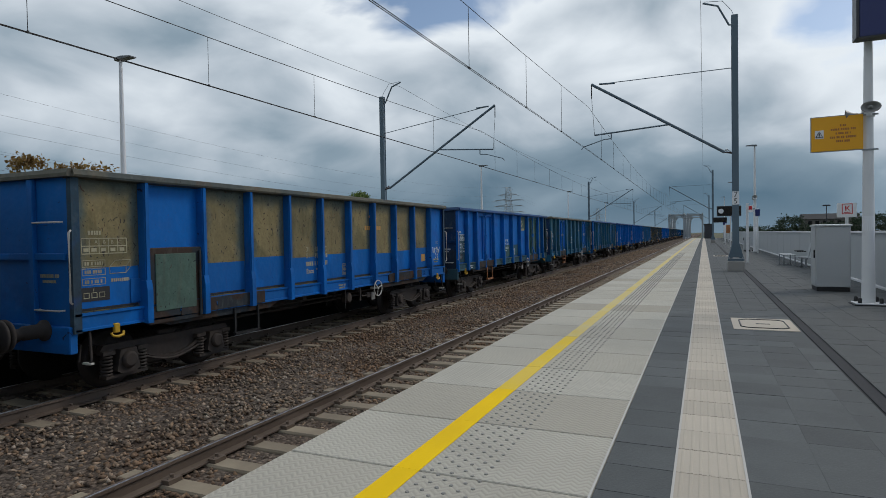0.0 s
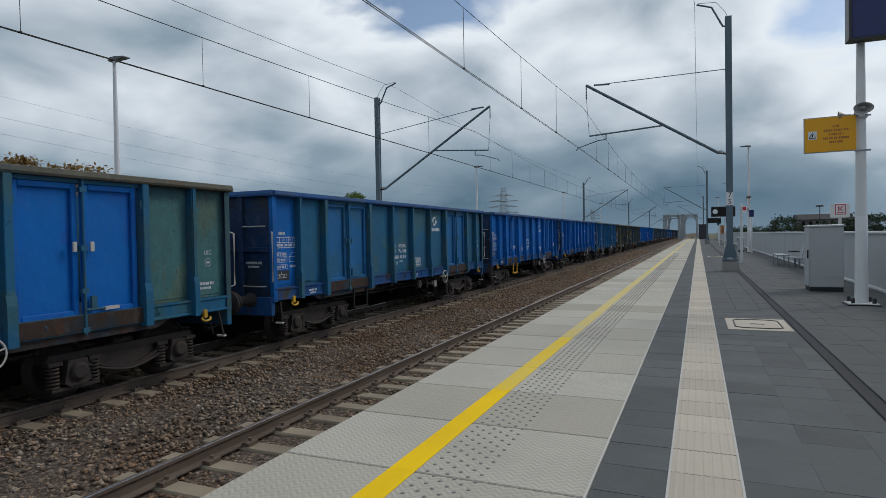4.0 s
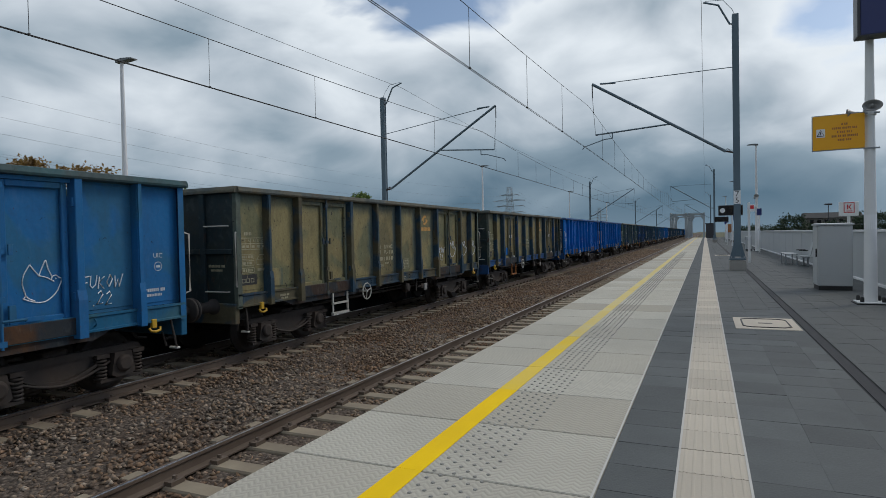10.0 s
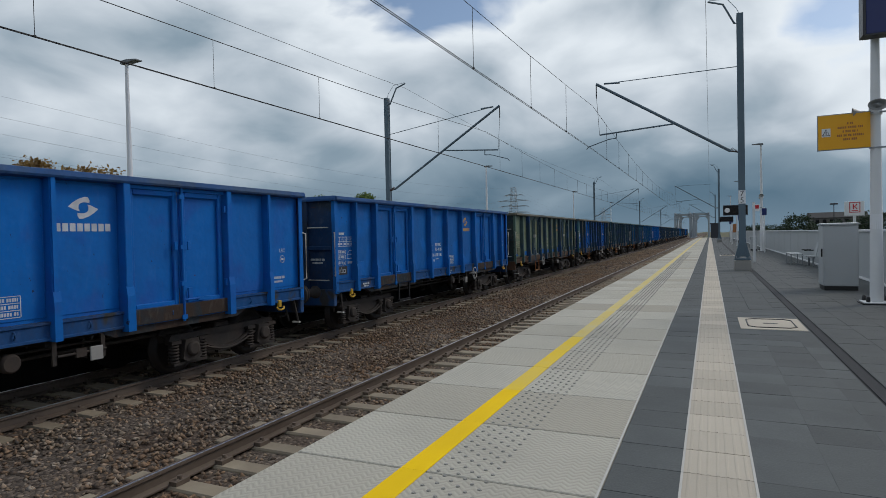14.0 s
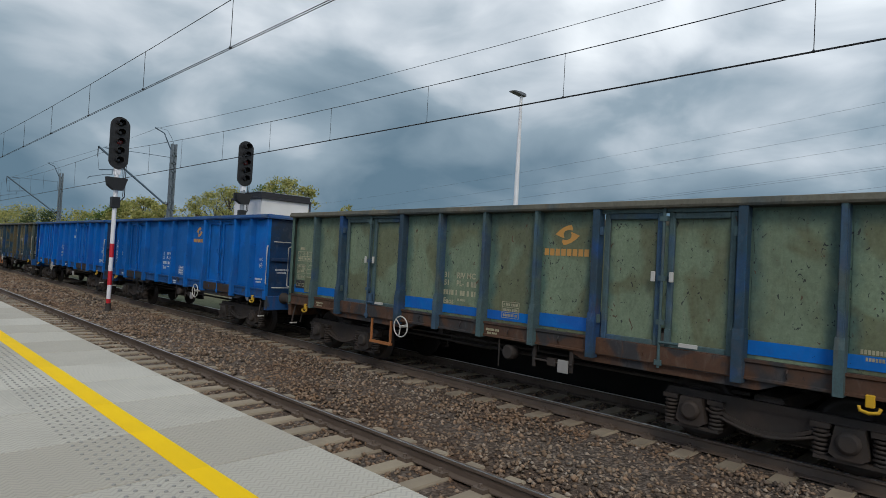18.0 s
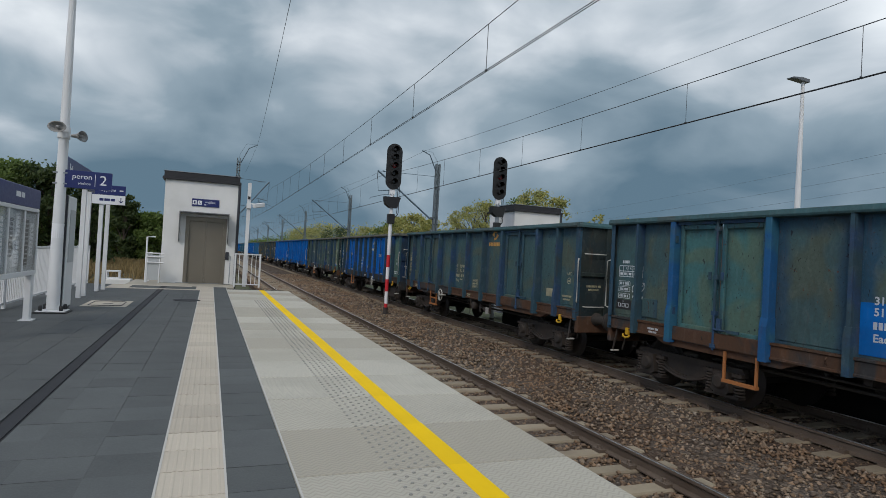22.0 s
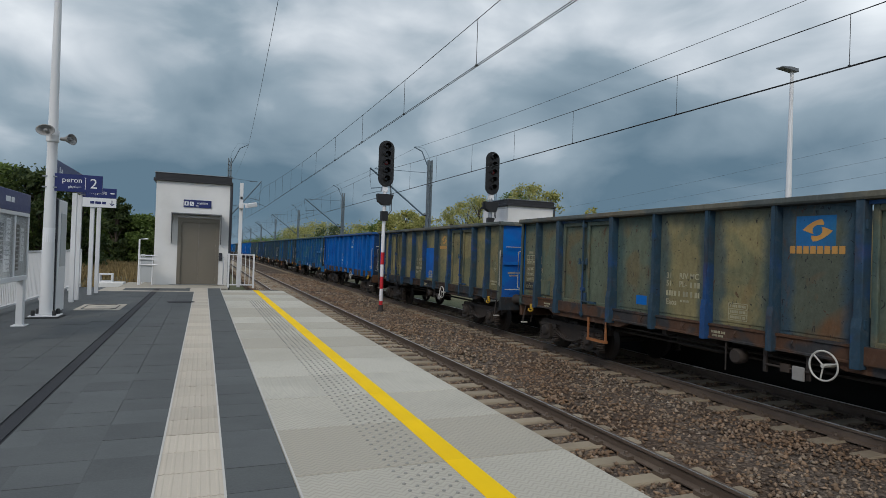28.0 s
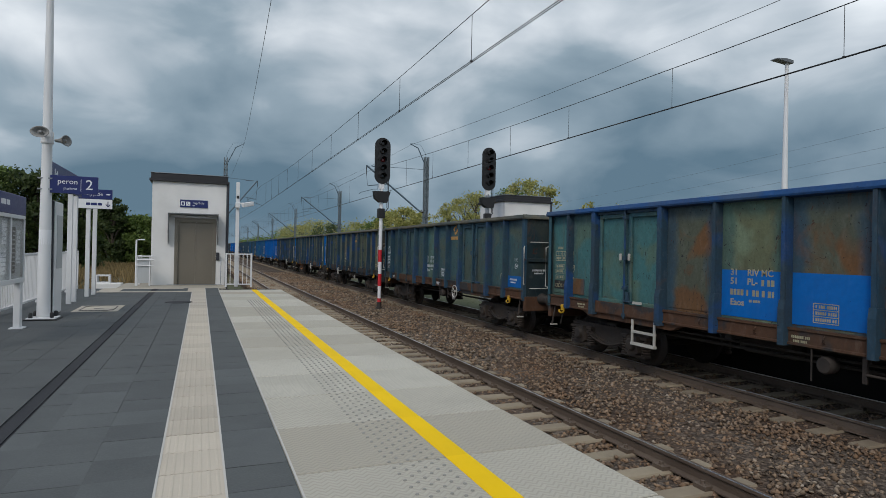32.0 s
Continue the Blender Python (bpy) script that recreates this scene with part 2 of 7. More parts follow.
M["guide"] = surface("cream_tile", (0.50, 0.45, 0.375), (0.43, 0.385, 0.32), 0.75, big=0.8, fine=55, vary=0.16, pieces=0.09, spec=0.2)
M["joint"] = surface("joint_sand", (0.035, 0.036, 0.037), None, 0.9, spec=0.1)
M["concrete"] = surface("concrete", (0.30, 0.29, 0.27), (0.22, 0.215, 0.20), 0.85, big=0.9, fine=25, vary=0.2, pieces=0.05)
M["sleeper"] = surface("old_sleeper_concrete", (0.31, 0.26, 0.185), (0.20, 0.16, 0.115), 0.9, big=1.6, fine=22, vary=0.25, pieces=0.14)
M["drain"] = surface("drain_grating", (0.034, 0.036, 0.040), None, 0.8, fine=80, spec=0.15)
M["grating"] = surface("slotted_grating", (0.034, 0.036, 0.041), None, 0.75, fine=80, spec=0.2)
M["galv"] = surface("grey_blue_mast_paint", (0.10, 0.150, 0.19), (0.085, 0.125, 0.16), 0.55, fine=18, vary=0.15)
M["matsteel"] = surface("weathered_mast_steel", (0.15, 0.185, 0.205), (0.11, 0.14, 0.16), 0.6, fine=12, vary=0.2)
M["steel"] = surface("galvanised_steel", (0.33, 0.35, 0.37), (0.25, 0.27, 0.29), 0.45, metal=0.7, fine=16, vary=0.2)
M["white"] = surface("white_powder_coat", (0.68, 0.69, 0.70), (0.62, 0.63, 0.64), 0.45, big=1.5, fine=30, vary=0.06, bump=0.04)
M["render"] = surface("white_render", (0.74, 0.74, 0.73), (0.60, 0.60, 0.585), 0.85, big=0.9, fine=30, vary=0.14, bump=0.2)
M["panelgrey"] = surface("light_grey_panel", (0.42, 0.44, 0.45), (0.38, 0.40, 0.41), 0.5, big=0.8, fine=25, vary=0.08, bump=0.05)
M["charcoal"] = surface("charcoal_sheet", (0.035, 0.036, 0.045), None, 0.4, fine=20)
M["black"] = surface("black_metal", (0.012, 0.012, 0.013), None, 0.5, fine=20)
M["navy"] = surface("navy_sign", (0.012, 0.022, 0.125), (0.010, 0.019, 0.11), 0.35, fine=20, vary=0.08, bump=0.02)
M["signwhite"] = surface("sign_white", (0.75, 0.76, 0.78), None, 0.4, vary=0.05, bump=0.0)
M["signyellow"] = surface("sign_yellow", (0.80, 0.38, 0.008), (0.76, 0.36, 0.01), 0.45, vary=0.06, bump=0.02)
M["signred"] = surface("sign_red", (0.55, 0.02, 0.03), None, 0.4, vary=0.1, bump=0.0)
M["stainless"] = surface("brushed_steel", (0.22, 0.195, 0.155), (0.18, 0.16, 0.13), 0.42, metal=0.5, fine=40, vary=0.12)
M["rail"] = surface("rusty_rail", (0.15, 0.115, 0.088), (0.095, 0.068, 0.05), 0.7, metal=0.2, big=1.3, fine=14, vary=0.25, jump=False)
M["railhead"] = surface("worn_rail_head", (0.72, 0.73, 0.75), (0.60, 0.61, 0.63), 0.38, metal=1.0, fine=30, vary=0.2)
M["grime"] = surface("underframe_grime", (0.026, 0.023, 0.021), (0.042, 0.032, 0.025), 0.8, big=1.8, fine=14, vary=0.3, bump=0.4)
M["bogie"] = surface("bogie_grime", (0.026, 0.022, 0.019), (0.052, 0.036, 0.026), 0.8, big=2.2, fine=12, vary=0.35, bump=0.5)
M["wheel"] = surface("wheel_steel", (0.032, 0.027, 0.024), None, 0.6, metal=0.4)
M["hook"] = surface("yellow_hook", (0.62, 0.36, 0.01), (0.42, 0.25, 0.02), 0.55, fine=14, vary=0.25)
M["handrail"] = surface("off_white_handrail", (0.58, 0.57, 0.52), (0.35, 0.34, 0.31), 0.55, fine=10, vary=0.25)
M["orange"] = surface("faded_orange_step", (0.42, 0.16, 0.045), (0.25, 0.10, 0.04), 0.6, fine=12, vary=0.3)
M["mark"] = surface("white_stencil", (0.62, 0.65, 0.67), (0.36, 0.42, 0.46), 0.6, big=5, fine=60, vary=0.3, bump=0.0)
M["markyellow"] = surface("pale_yellow_stencil", (0.42, 0.39, 0.25), (0.20, 0.19, 0.13), 0.6, big=5, fine=60, vary=0.3, bump=0.0)
M["markorange"] = surface("orange_stencil", (0.55, 0.28, 0.06), (0.42, 0.22, 0.06), 0.6, big=3, fine=60, vary=0.25, bump=0.0)
M["spray"] = surface("white_spray_paint", (0.82, 0.84, 0.86), None, 0.6, fine=60, vary=0.15, bump=0.0)
M["plate"] = surface("black_plate", (0.02, 0.02, 0.022), None, 0.5, bump=0.02)
M["lamp"] = surface("lamp_housing", (0.16, 0.17, 0.18), None, 0.45, metal=0.4)
M["wire"] = surface("copper_wire", (0.035, 0.036, 0.038), None, 0.5, metal=0.4)
M["insul"] = surface("brown_insulator", (0.05, 0.025, 0.018), None, 0.25)
M["horn"] = surface("grey_horn", (0.26, 0.26, 0.255), None, 0.5, vary=0.1)
M["lens"] = surface("dark_lens", (0.012, 0.010, 0.010), None, 0.15, vary=0.1, bump=0.0)
M["lensred"] = surface("unlit_red_lens", (0.16, 0.018, 0.02), None, 0.15, vary=0.1, bump=0.0)
M["bark"] = surface("bark", (0.075, 0.060, 0.045), (0.05, 0.04, 0.03), 0.9, big=2, fine=12, vary=0.3, bump=0.6)
M["roofdark"] = surface("roof_felt", (0.022, 0.022, 0.026), None, 0.6)
M["hazegrey"] = surface("far_truss_paint", (0.31, 0.345, 0.37), None, 0.7, vary=0.08)
M["farwall"] = surface("far_facade", (0.14, 0.13, 0.125), (0.11, 0.10, 0.098), 0.85, big=0.2, vary=0.15)
M["tarmac"] = surface("asphalt", (0.06, 0.06, 0.062), None, 0.9, big=0.3, fine=18)


def leaf_material(name, a, b):
    k = Nodes(name)
    g = k.n.new("ShaderNodeNewGeometry")
    c = k.mix(g.outputs["Random Per Island"], a, b)
    thin = k.n.new("ShaderNodeBsdfTranslucent")
    k.l.new(c, thin.inputs[0])
    both = k.n.new("ShaderNodeMixShader")
    both.inputs[0].default_value = 0.42
    k.l.new(k.p.outputs[0], both.inputs[1]), k.l.new(thin.outputs[0], both.inputs[2])
    k.l.new(both.outputs[0], k.n["Material Output"].inputs[0])
    return k.done(c, 0.65)


M["leaf"] = leaf_material("green_leaves", (0.06, 0.105, 0.022), (0.17, 0.235, 0.055))
M["leafdark"] = leaf_material("dark_green_leaves", (0.024, 0.048, 0.014), (0.085, 0.115, 0.032))
M["leaffar"] = leaf_material("deep_green_leaves", (0.014, 0.030, 0.018), (0.045, 0.068, 0.036))
M["leafyellow"] = leaf_material("autumn_leaves", (0.22, 0.25, 0.07), (0.45, 0.41, 0.14))
M["leafrust"] = leaf_material("brown_leaves", (0.15, 0.085, 0.03), (0.33, 0.22, 0.07))
M["drygrass"] = leaf_material("dry_grass_blades", (0.17, 0.125, 0.055), (0.33, 0.24, 0.11))


def ballast_materials():
    k = Nodes("ballast_bed")
    v = k.coords(jump=False)
    vo = k.n.new("ShaderNodeTexVoronoi")
    vo.inputs["Scale"].default_value = 19
    k.l.new(v, vo.inputs["Vector"])
    sp = k.n.new("ShaderNodeSeparateColor")
    k.l.new(vo.outputs["Color"], sp.inputs[0])
    c = k.mix(sp.outputs[0], (0.085, 0.067, 0.054), (0.29, 0.235, 0.19))
    c = k.mix(k.ramp(k.noise(v, 0.5, 4), 0.45, 0.7), c, (0.12, 0.075, 0.05))
    # shade between the stones painted into the colour: cells darken towards their rims
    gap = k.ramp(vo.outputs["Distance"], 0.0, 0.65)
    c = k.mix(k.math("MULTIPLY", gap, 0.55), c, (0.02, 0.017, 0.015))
    inv = k.math("SUBTRACT", 1.0, vo.outputs["Distance"])
    k.bump(inv, 1.0, 0.03)
    k.p.inputs["Specular IOR Level"].default_value = 0.1
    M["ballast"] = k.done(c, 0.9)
    k = Nodes("ballast_stone")
    g = k.n.new("ShaderNodeNewGeometry")
    tones = k.n.new("ShaderNodeValToRGB")
    el = tones.color_ramp.elements
    while len(el) < 6:
        el.new(0.5)
    for e, (p, c) in zip(el, ((0.0, (0.075, 0.062, 0.051)), (0.25, (0.165, 0.132, 0.104)), (0.5, (0.22, 0.15, 0.095)), (0.7, (0.28, 0.235, 0.18)), (0.88, (0.35, 0.235, 0.15)), (1.0, (0.40, 0.35, 0.285)))):
        e.position, e.color = p, (*c, 1)
    k.l.new(g.outputs["Random Per Island"], tones.inputs[0])
    far = k.noise(k.coords(jump=False), 0.55, 4)
    c = k.mix(k.math("MULTIPLY", k.ramp(far, 0.42, 0.64), 0.52), tones.outputs[0], (0.23, 0.128, 0.068))
    c = k.mix(k.math("MULTIPLY", k.noise(k.coords(jump=False), 60, 2), 0.3), c, (0.05, 0.04, 0.035))
    k.p.inputs["Specular IOR Level"].default_value = 0.15
    M["stone"] = k.done(c, 0.88)
    k = Nodes("rough_ground")
    v = k.coords(jump=False)
    c = k.mix(k.ramp(k.noise(v, 0.06, 6), 0.4, 0.62), (0.055, 0.075, 0.028), (0.14, 0.115, 0.06))
    c = k.mix(k.math("MULTIPLY", k.noise(v, 3.0, 4), 0.6), c, (0.035, 0.04, 0.018))
    k.bump(k.noise(v, 2.0, 5), 0.6, 0.15)
    M["ground"] = k.done(c, 0.95)


ballast_materials()

GREEN = (0.195, 0.255, 0.165)
OLIVE = (0.285, 0.245, 0.118)
TAN = (0.275, 0.225, 0.11)
BLUE = (0.006, 0.116, 0.385)
BRIGHT = (0.004, 0.138, 0.48)
DULLBLUE = (0.030, 0.068, 0.105)
PAINT = {
    "blue": wagon_paint("blue_wagon_paint", BLUE, BRIGHT, 0.35, 0.12, dirt=0.17, grime=0.35),
    "bright": wagon_paint("bright_blue_wagon_paint", BRIGHT, (0.012, 0.115, 0.43), 0.25, 0.08, dirt=0.15, grime=0.35),
    "tealblue": wagon_paint("teal_blue_wagon_paint", (0.019, 0.142, 0.345), (0.028, 0.14, 0.27), 0.35, 0.12, dirt=0.22, grime=0.5),
    "tealdark": wagon_paint("dark_teal_blue_wagon_paint", (0.020, 0.125, 0.235), (0.04, 0.13, 0.18), 0.4, 0.15, dirt=0.25, grime=0.5),
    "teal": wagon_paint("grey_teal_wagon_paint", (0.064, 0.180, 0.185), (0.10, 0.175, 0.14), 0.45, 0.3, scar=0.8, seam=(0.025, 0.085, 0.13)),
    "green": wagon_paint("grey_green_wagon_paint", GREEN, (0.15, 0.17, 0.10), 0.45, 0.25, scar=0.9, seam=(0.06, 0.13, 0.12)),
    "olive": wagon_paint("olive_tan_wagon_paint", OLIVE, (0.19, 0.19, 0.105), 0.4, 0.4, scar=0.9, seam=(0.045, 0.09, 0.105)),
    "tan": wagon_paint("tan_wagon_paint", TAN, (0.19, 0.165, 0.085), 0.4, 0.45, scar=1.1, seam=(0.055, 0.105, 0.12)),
    "patchy": wagon_paint("patched_blue_and_tan_paint", BLUE, TAN, 0.5, 0.35, 0.7),
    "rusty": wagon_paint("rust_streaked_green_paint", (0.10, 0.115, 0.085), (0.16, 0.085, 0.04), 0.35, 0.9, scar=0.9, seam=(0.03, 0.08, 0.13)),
    "ribblue": wagon_paint("dull_blue_rib_paint", DULLBLUE, (0.02, 0.072, 0.20), 0.3, 0.35),
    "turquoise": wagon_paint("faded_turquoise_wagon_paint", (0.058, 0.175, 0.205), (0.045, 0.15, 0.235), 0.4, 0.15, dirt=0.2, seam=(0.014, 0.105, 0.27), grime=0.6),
    "ribturquoise": wagon_paint("strong_blue_rib_paint", (0.015, 0.10, 0.26), (0.03, 0.125, 0.21), 0.35, 0.2, dirt=0.2, grime=0.6),
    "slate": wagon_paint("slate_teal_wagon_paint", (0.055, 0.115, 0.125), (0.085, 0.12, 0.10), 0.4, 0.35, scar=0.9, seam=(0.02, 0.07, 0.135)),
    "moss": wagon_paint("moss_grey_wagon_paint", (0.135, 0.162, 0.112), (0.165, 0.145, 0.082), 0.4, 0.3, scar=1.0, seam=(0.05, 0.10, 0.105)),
    "ribslate": wagon_paint("slate_blue_rib_paint", (0.035, 0.085, 0.12), (0.03, 0.075, 0.155), 0.4, 0.35),
    # end walls: the shade between wagons is put into these dark colours, besides grime
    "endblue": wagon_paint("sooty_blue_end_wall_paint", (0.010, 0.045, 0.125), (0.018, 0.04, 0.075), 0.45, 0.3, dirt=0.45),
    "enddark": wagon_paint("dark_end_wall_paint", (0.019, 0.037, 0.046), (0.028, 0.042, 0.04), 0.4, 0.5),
    "ribtan": wagon_paint("dull_tan_rib_paint", (0.11, 0.10, 0.062), DULLBLUE, 0.55, 0.5),
    "sole": wagon_paint("grimy_solebar_paint", (0.030, 0.038, 0.046), (0.052, 0.033, 0.025), 0.5, 0.6, 1.4),
    "soleblue": wagon_paint("dirty_blue_solebar_paint", (0.012, 0.08, 0.24), (0.05, 0.055, 0.06), 0.28, 0.4, 1.4, dirt=0.35, grime=0.7),
    "solerust": wagon_paint("rusty_solebar_paint", (0.10, 0.052, 0.032), (0.045, 0.045, 0.048), 0.35, 0.6, 1.4),
    "rim": wagon_paint("dusty_top_rail_paint", (0.135, 0.13, 0.10), (0.085, 0.10, 0.095), 0.4, 0.45),
    "ribgreen": wagon_paint("blue_green_frame_paint", (0.075, 0.125, 0.13), (0.05, 0.10, 0.16), 0.4, 0.3),
    "rimteal": wagon_paint("teal_top_rail_paint", (0.055, 0.125, 0.14), (0.07, 0.105, 0.11), 0.4, 0.3),
    "rimblue": wagon_paint("blue_top_rail_paint", (0.022, 0.088, 0.25), (0.05, 0.10, 0.20), 0.35, 0.15, grime=0.6),
}


# ---- mesh helpers ----
class Mesh:
    """Collects boxes, bars, tubes and plates and turns them into one mesh."""

    def __init__(self):
        self.v, self.f, self.s = [], [], []

    def add(self, verts, faces, smooth=False):
        o = len(self.v)
        self.v += [tuple(p) for p in verts]
        self.f += [tuple(i + o for i in q) for q in faces]
        self.s += [smooth] * len(faces)
        return self

    def box(self, x0, x1, y0, y1, z0, z1, m=None, b=0.0):
        """A box from corner to corner; b: chamfer on the edges of its upper rim and uprights."""
        if b:
            rings = []
            for z, i in ((z0, b), (z0 + b, 0), (z1 - b, 0), (z1, b)):
                a, c, d, e = x0 + i, x1 - i, y0 + i, y1 - i
                rings.append([(a + b, d, z), (c - b, d, z), (c, d + b, z), (c, e - b, z), (c - b, e, z), (a + b, e, z), (a, e - b, z), (a, d + b, z)])
            vs = [p for r in rings for p in r]
            fs = [tuple(range(7, -1, -1)), tuple(range(24, 32))]
            for k in range(3):
                fs += [(8 * k + i, 8 * k + (i + 1) % 8, 8 * k + 8 + (i + 1) % 8, 8 * k + 8 + i) for i in range(8)]
        else:
            vs = [(x, y, z) for z in (z0, z1) for x, y in ((x0, y0), (x1, y0), (x1, y1), (x0, y1))]
            fs = [(3, 2, 1, 0), (4, 5, 6, 7), (0, 1, 5, 4), (1, 2, 6, 5), (2, 3, 7, 6), (3, 0, 4, 7)]
        if m is not None:
            vs = [m @ Vector(p) for p in vs]
        return self.add(vs, fs)

    def tube(self, path, r, n=8, r2=None, caps=True):
        """A round bar along a path of points; r2: its radius at the end."""
        pts = [Vector(p) for p in path]
        rings, ref = [], None
        for i, p in enumerate(pts):
            d = (pts[min(i + 1, len(pts) - 1)] - pts[max(i - 1, 0)]).normalized()
            if ref is None:
                ref = Vector((0, 0, 1)) if abs(d.z) < 0.9 else Vector((1, 0, 0))
            u = d.cross(ref).normalized()
            w = u.cross(d)
            rr = r if r2 is None else r + (r2 - r) * i / (len(pts) - 1)
            rings += [p + rr * (math.cos(a) * u + math.sin(a) * w) for a in (2 * math.pi * j / n for j in range(n))]
        fs = []
        for i in range(len(pts) - 1):
            fs += [(i * n + j, i * n + (j + 1) % n, (i + 1) * n + (j + 1) % n, (i + 1) * n + j) for j in range(n)]
        self.add(rings, fs, True)
        if caps:
            k = len(rings)
            self.add(rings[:n], [tuple(range(n))]), self.add(rings[k - n:], [tuple(range(n - 1, -1, -1))])
        return self

    def lathe(self, prof, m=None, n=16):
        """Turns a profile of (radius, height) about z."""
        vs = [Vector((r * math.cos(2 * math.pi * j / n), r * math.sin(2 * math.pi * j / n), h)) for r, h in prof for j in range(n)]
        if m is not None:
            vs = [m @ p for p in vs]
        fs = []
        for i in range(len(prof) - 1):
            fs += [(i * n + j, i * n + (j + 1) % n, (i + 1) * n + (j + 1) % n, (i + 1) * n + j) for j in range(n)]
        self.add(vs, fs, True)
        k = len(vs)
        return self.add(vs[:n], [tuple(range(n - 1, -1, -1))]).add(vs[k - n:], [tuple(range(n))])

    def prism(self, prof, a, b, axis="y", m=None):
        """A profile extruded from a to b along an axis. Profile points are the other two axes in order."""
        def at(p, t):
            return {"x": (t, p[0], p[1]), "y": (p[0], t, p[1]), "z": (p[0], p[1], t)}[axis]
        n = len(prof)
        vs = [at(p, a) for p in prof] + [at(p, b) for p in prof]
        if m is not None:
            vs = [m @ Vector(p) for p in vs]
        fs = [tuple(range(n)), tuple(range(2 * n - 1, n - 1, -1))] + [(i, i + n, (i + 1) % n + n, (i + 1) % n) for i in range(n)]
        return self.add(vs, fs)

    def ring(self, c, r, w, axis="x", n=24, seg=6):
        """A round rim (torus)."""
        vs, fs = [], []
        for i in range(n):
            a = 2 * math.pi * i / n
            for j in range(seg):
                b = 2 * math.pi * j / seg
                q = (r + w * math.cos(b))
                p = {"x": (w * math.sin(b), q * math.cos(a), q * math.sin(a)), "y": (q * math.cos(a), w * math.sin(b), q * math.sin(a)),
                     "z": (q * math.cos(a), q * math.sin(a), w * math.sin(b))}[axis]
                vs.append(Vector(c) + Vector(p))
                fs.append((i * seg + j, (i + 1) % n * seg + j, (i + 1) % n * seg + (j + 1) % seg, i * seg + (j + 1) % seg))
        return self.add(vs, fs, True)

    def data(self, name="mesh"):
        me = bpy.data.meshes.new(name)
        me.from_pydata(self.v, [], self.f)
        me.polygons.foreach_set("use_smooth", self.s)
        bm = bmesh.new()
        bm.from_mesh(me)
        bmesh.ops.recalc_face_normals(bm, faces=bm.faces)
        bm.to_mesh(me)
        bm.free()
        return me


def part(name, mesh, mat, parent=None, label="", at=None):
    """Links a mesh as one object, under a thing or a part. Shared mesh data may be given as well."""
    me = mesh.data(name) if isinstance(mesh, Mesh) else mesh
    ob = new(name, me)
    if not me.materials:
        me.materials.append(mat)
    elif me.materials[0] is not mat:
        ob.material_slots[0].link = "OBJECT"
        ob.material_slots[0].material = mat
    if parent is not None:
        ob.parent = parent
    if at is not None:
        ob.matrix_basis = at
    return tagged(ob, label)


def thing(name, label, category, at=None, group="", kind=""):
    ob = new(name)
    ob.empty_display_size = 0.2
    if at is not None:
        ob.matrix_basis = at
    return tagged(ob, label, category, group, kind)


def solid(name, mesh, mat, label, category, at=None, group="", kind=""):
    return tagged(part(name, mesh, mat, None, label, at), label, category, group, kind)


def lettering(text, height, align="CENTER", bold=0.0):
    """The mesh of lines of text in the x-y plane."""
    cu = bpy.data.curves.new("lettering", "FONT")
    cu.body, cu.size, cu.align_x, cu.align_y, cu.resolution_u = text, height, align, "CENTER", 3
    cu.offset = bold
    tmp = new("lettering", cu)
    me = bpy.data.meshes.new_from_object(tmp.evaluated_get(bpy.context.evaluated_depsgraph_get()))
    bpy.data.objects.remove(tmp)
    return me


FACE_YM = pose(0, 0, 0, 90, 0, 0)       # a plate drawn in x-y, stood up to face -y
FACE_YP = pose(0, 0, 0, 90, 0, 180)     # ... to face +y
FACE_XP = pose(0, 0, 0, 90, 0, 90)      # ... to face +x


# ---- ground, track bed, platforms ----
def ground_sheet():
    g = Mesh()
    xs = [-2500, -600, -150, -60, -30, -19, -12, -6, 0, 4.4, 10, 20, 40, 90, 200, 600, 2500]
    ys = [-2500, -900, -420, -200, -100, -60, -40, -24, 0, 40, 90, 150, 260, 420, 900, 2500]
    hz = []
    for y in ys:
        for x in xs:
            flat = -19.5 <= x <= 4.5
            z = -1.35 if flat else -1.6 - 2.6 * min(1, (abs(x + 7) - 11) / 25) if -200 < y else -1.6
            hz.append((x, y, z))
    n = len(xs)
    g.add(hz, [(j * n + i, j * n + i + 1, (j + 1) * n + i + 1, (j + 1) * n + i) for j in range(len(ys) - 1) for i in range(n - 1)])
    solid("ground", g, M["ground"], "rough grassy ground round the railway", "ground", kind="structure")
    b = Mesh()
    prof = [(-11.0, -1.9), (-11.0, -1.06), (-10.7, -1.03), (-8.0, -1.02), (-6.83, -1.0), (-5.6, -1.02), (-2.9, -1.04), (-2.72, -1.06), (-2.72, -1.9)]
    b.prism(prof, -900, 900)
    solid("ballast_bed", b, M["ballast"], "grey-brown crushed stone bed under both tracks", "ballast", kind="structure")


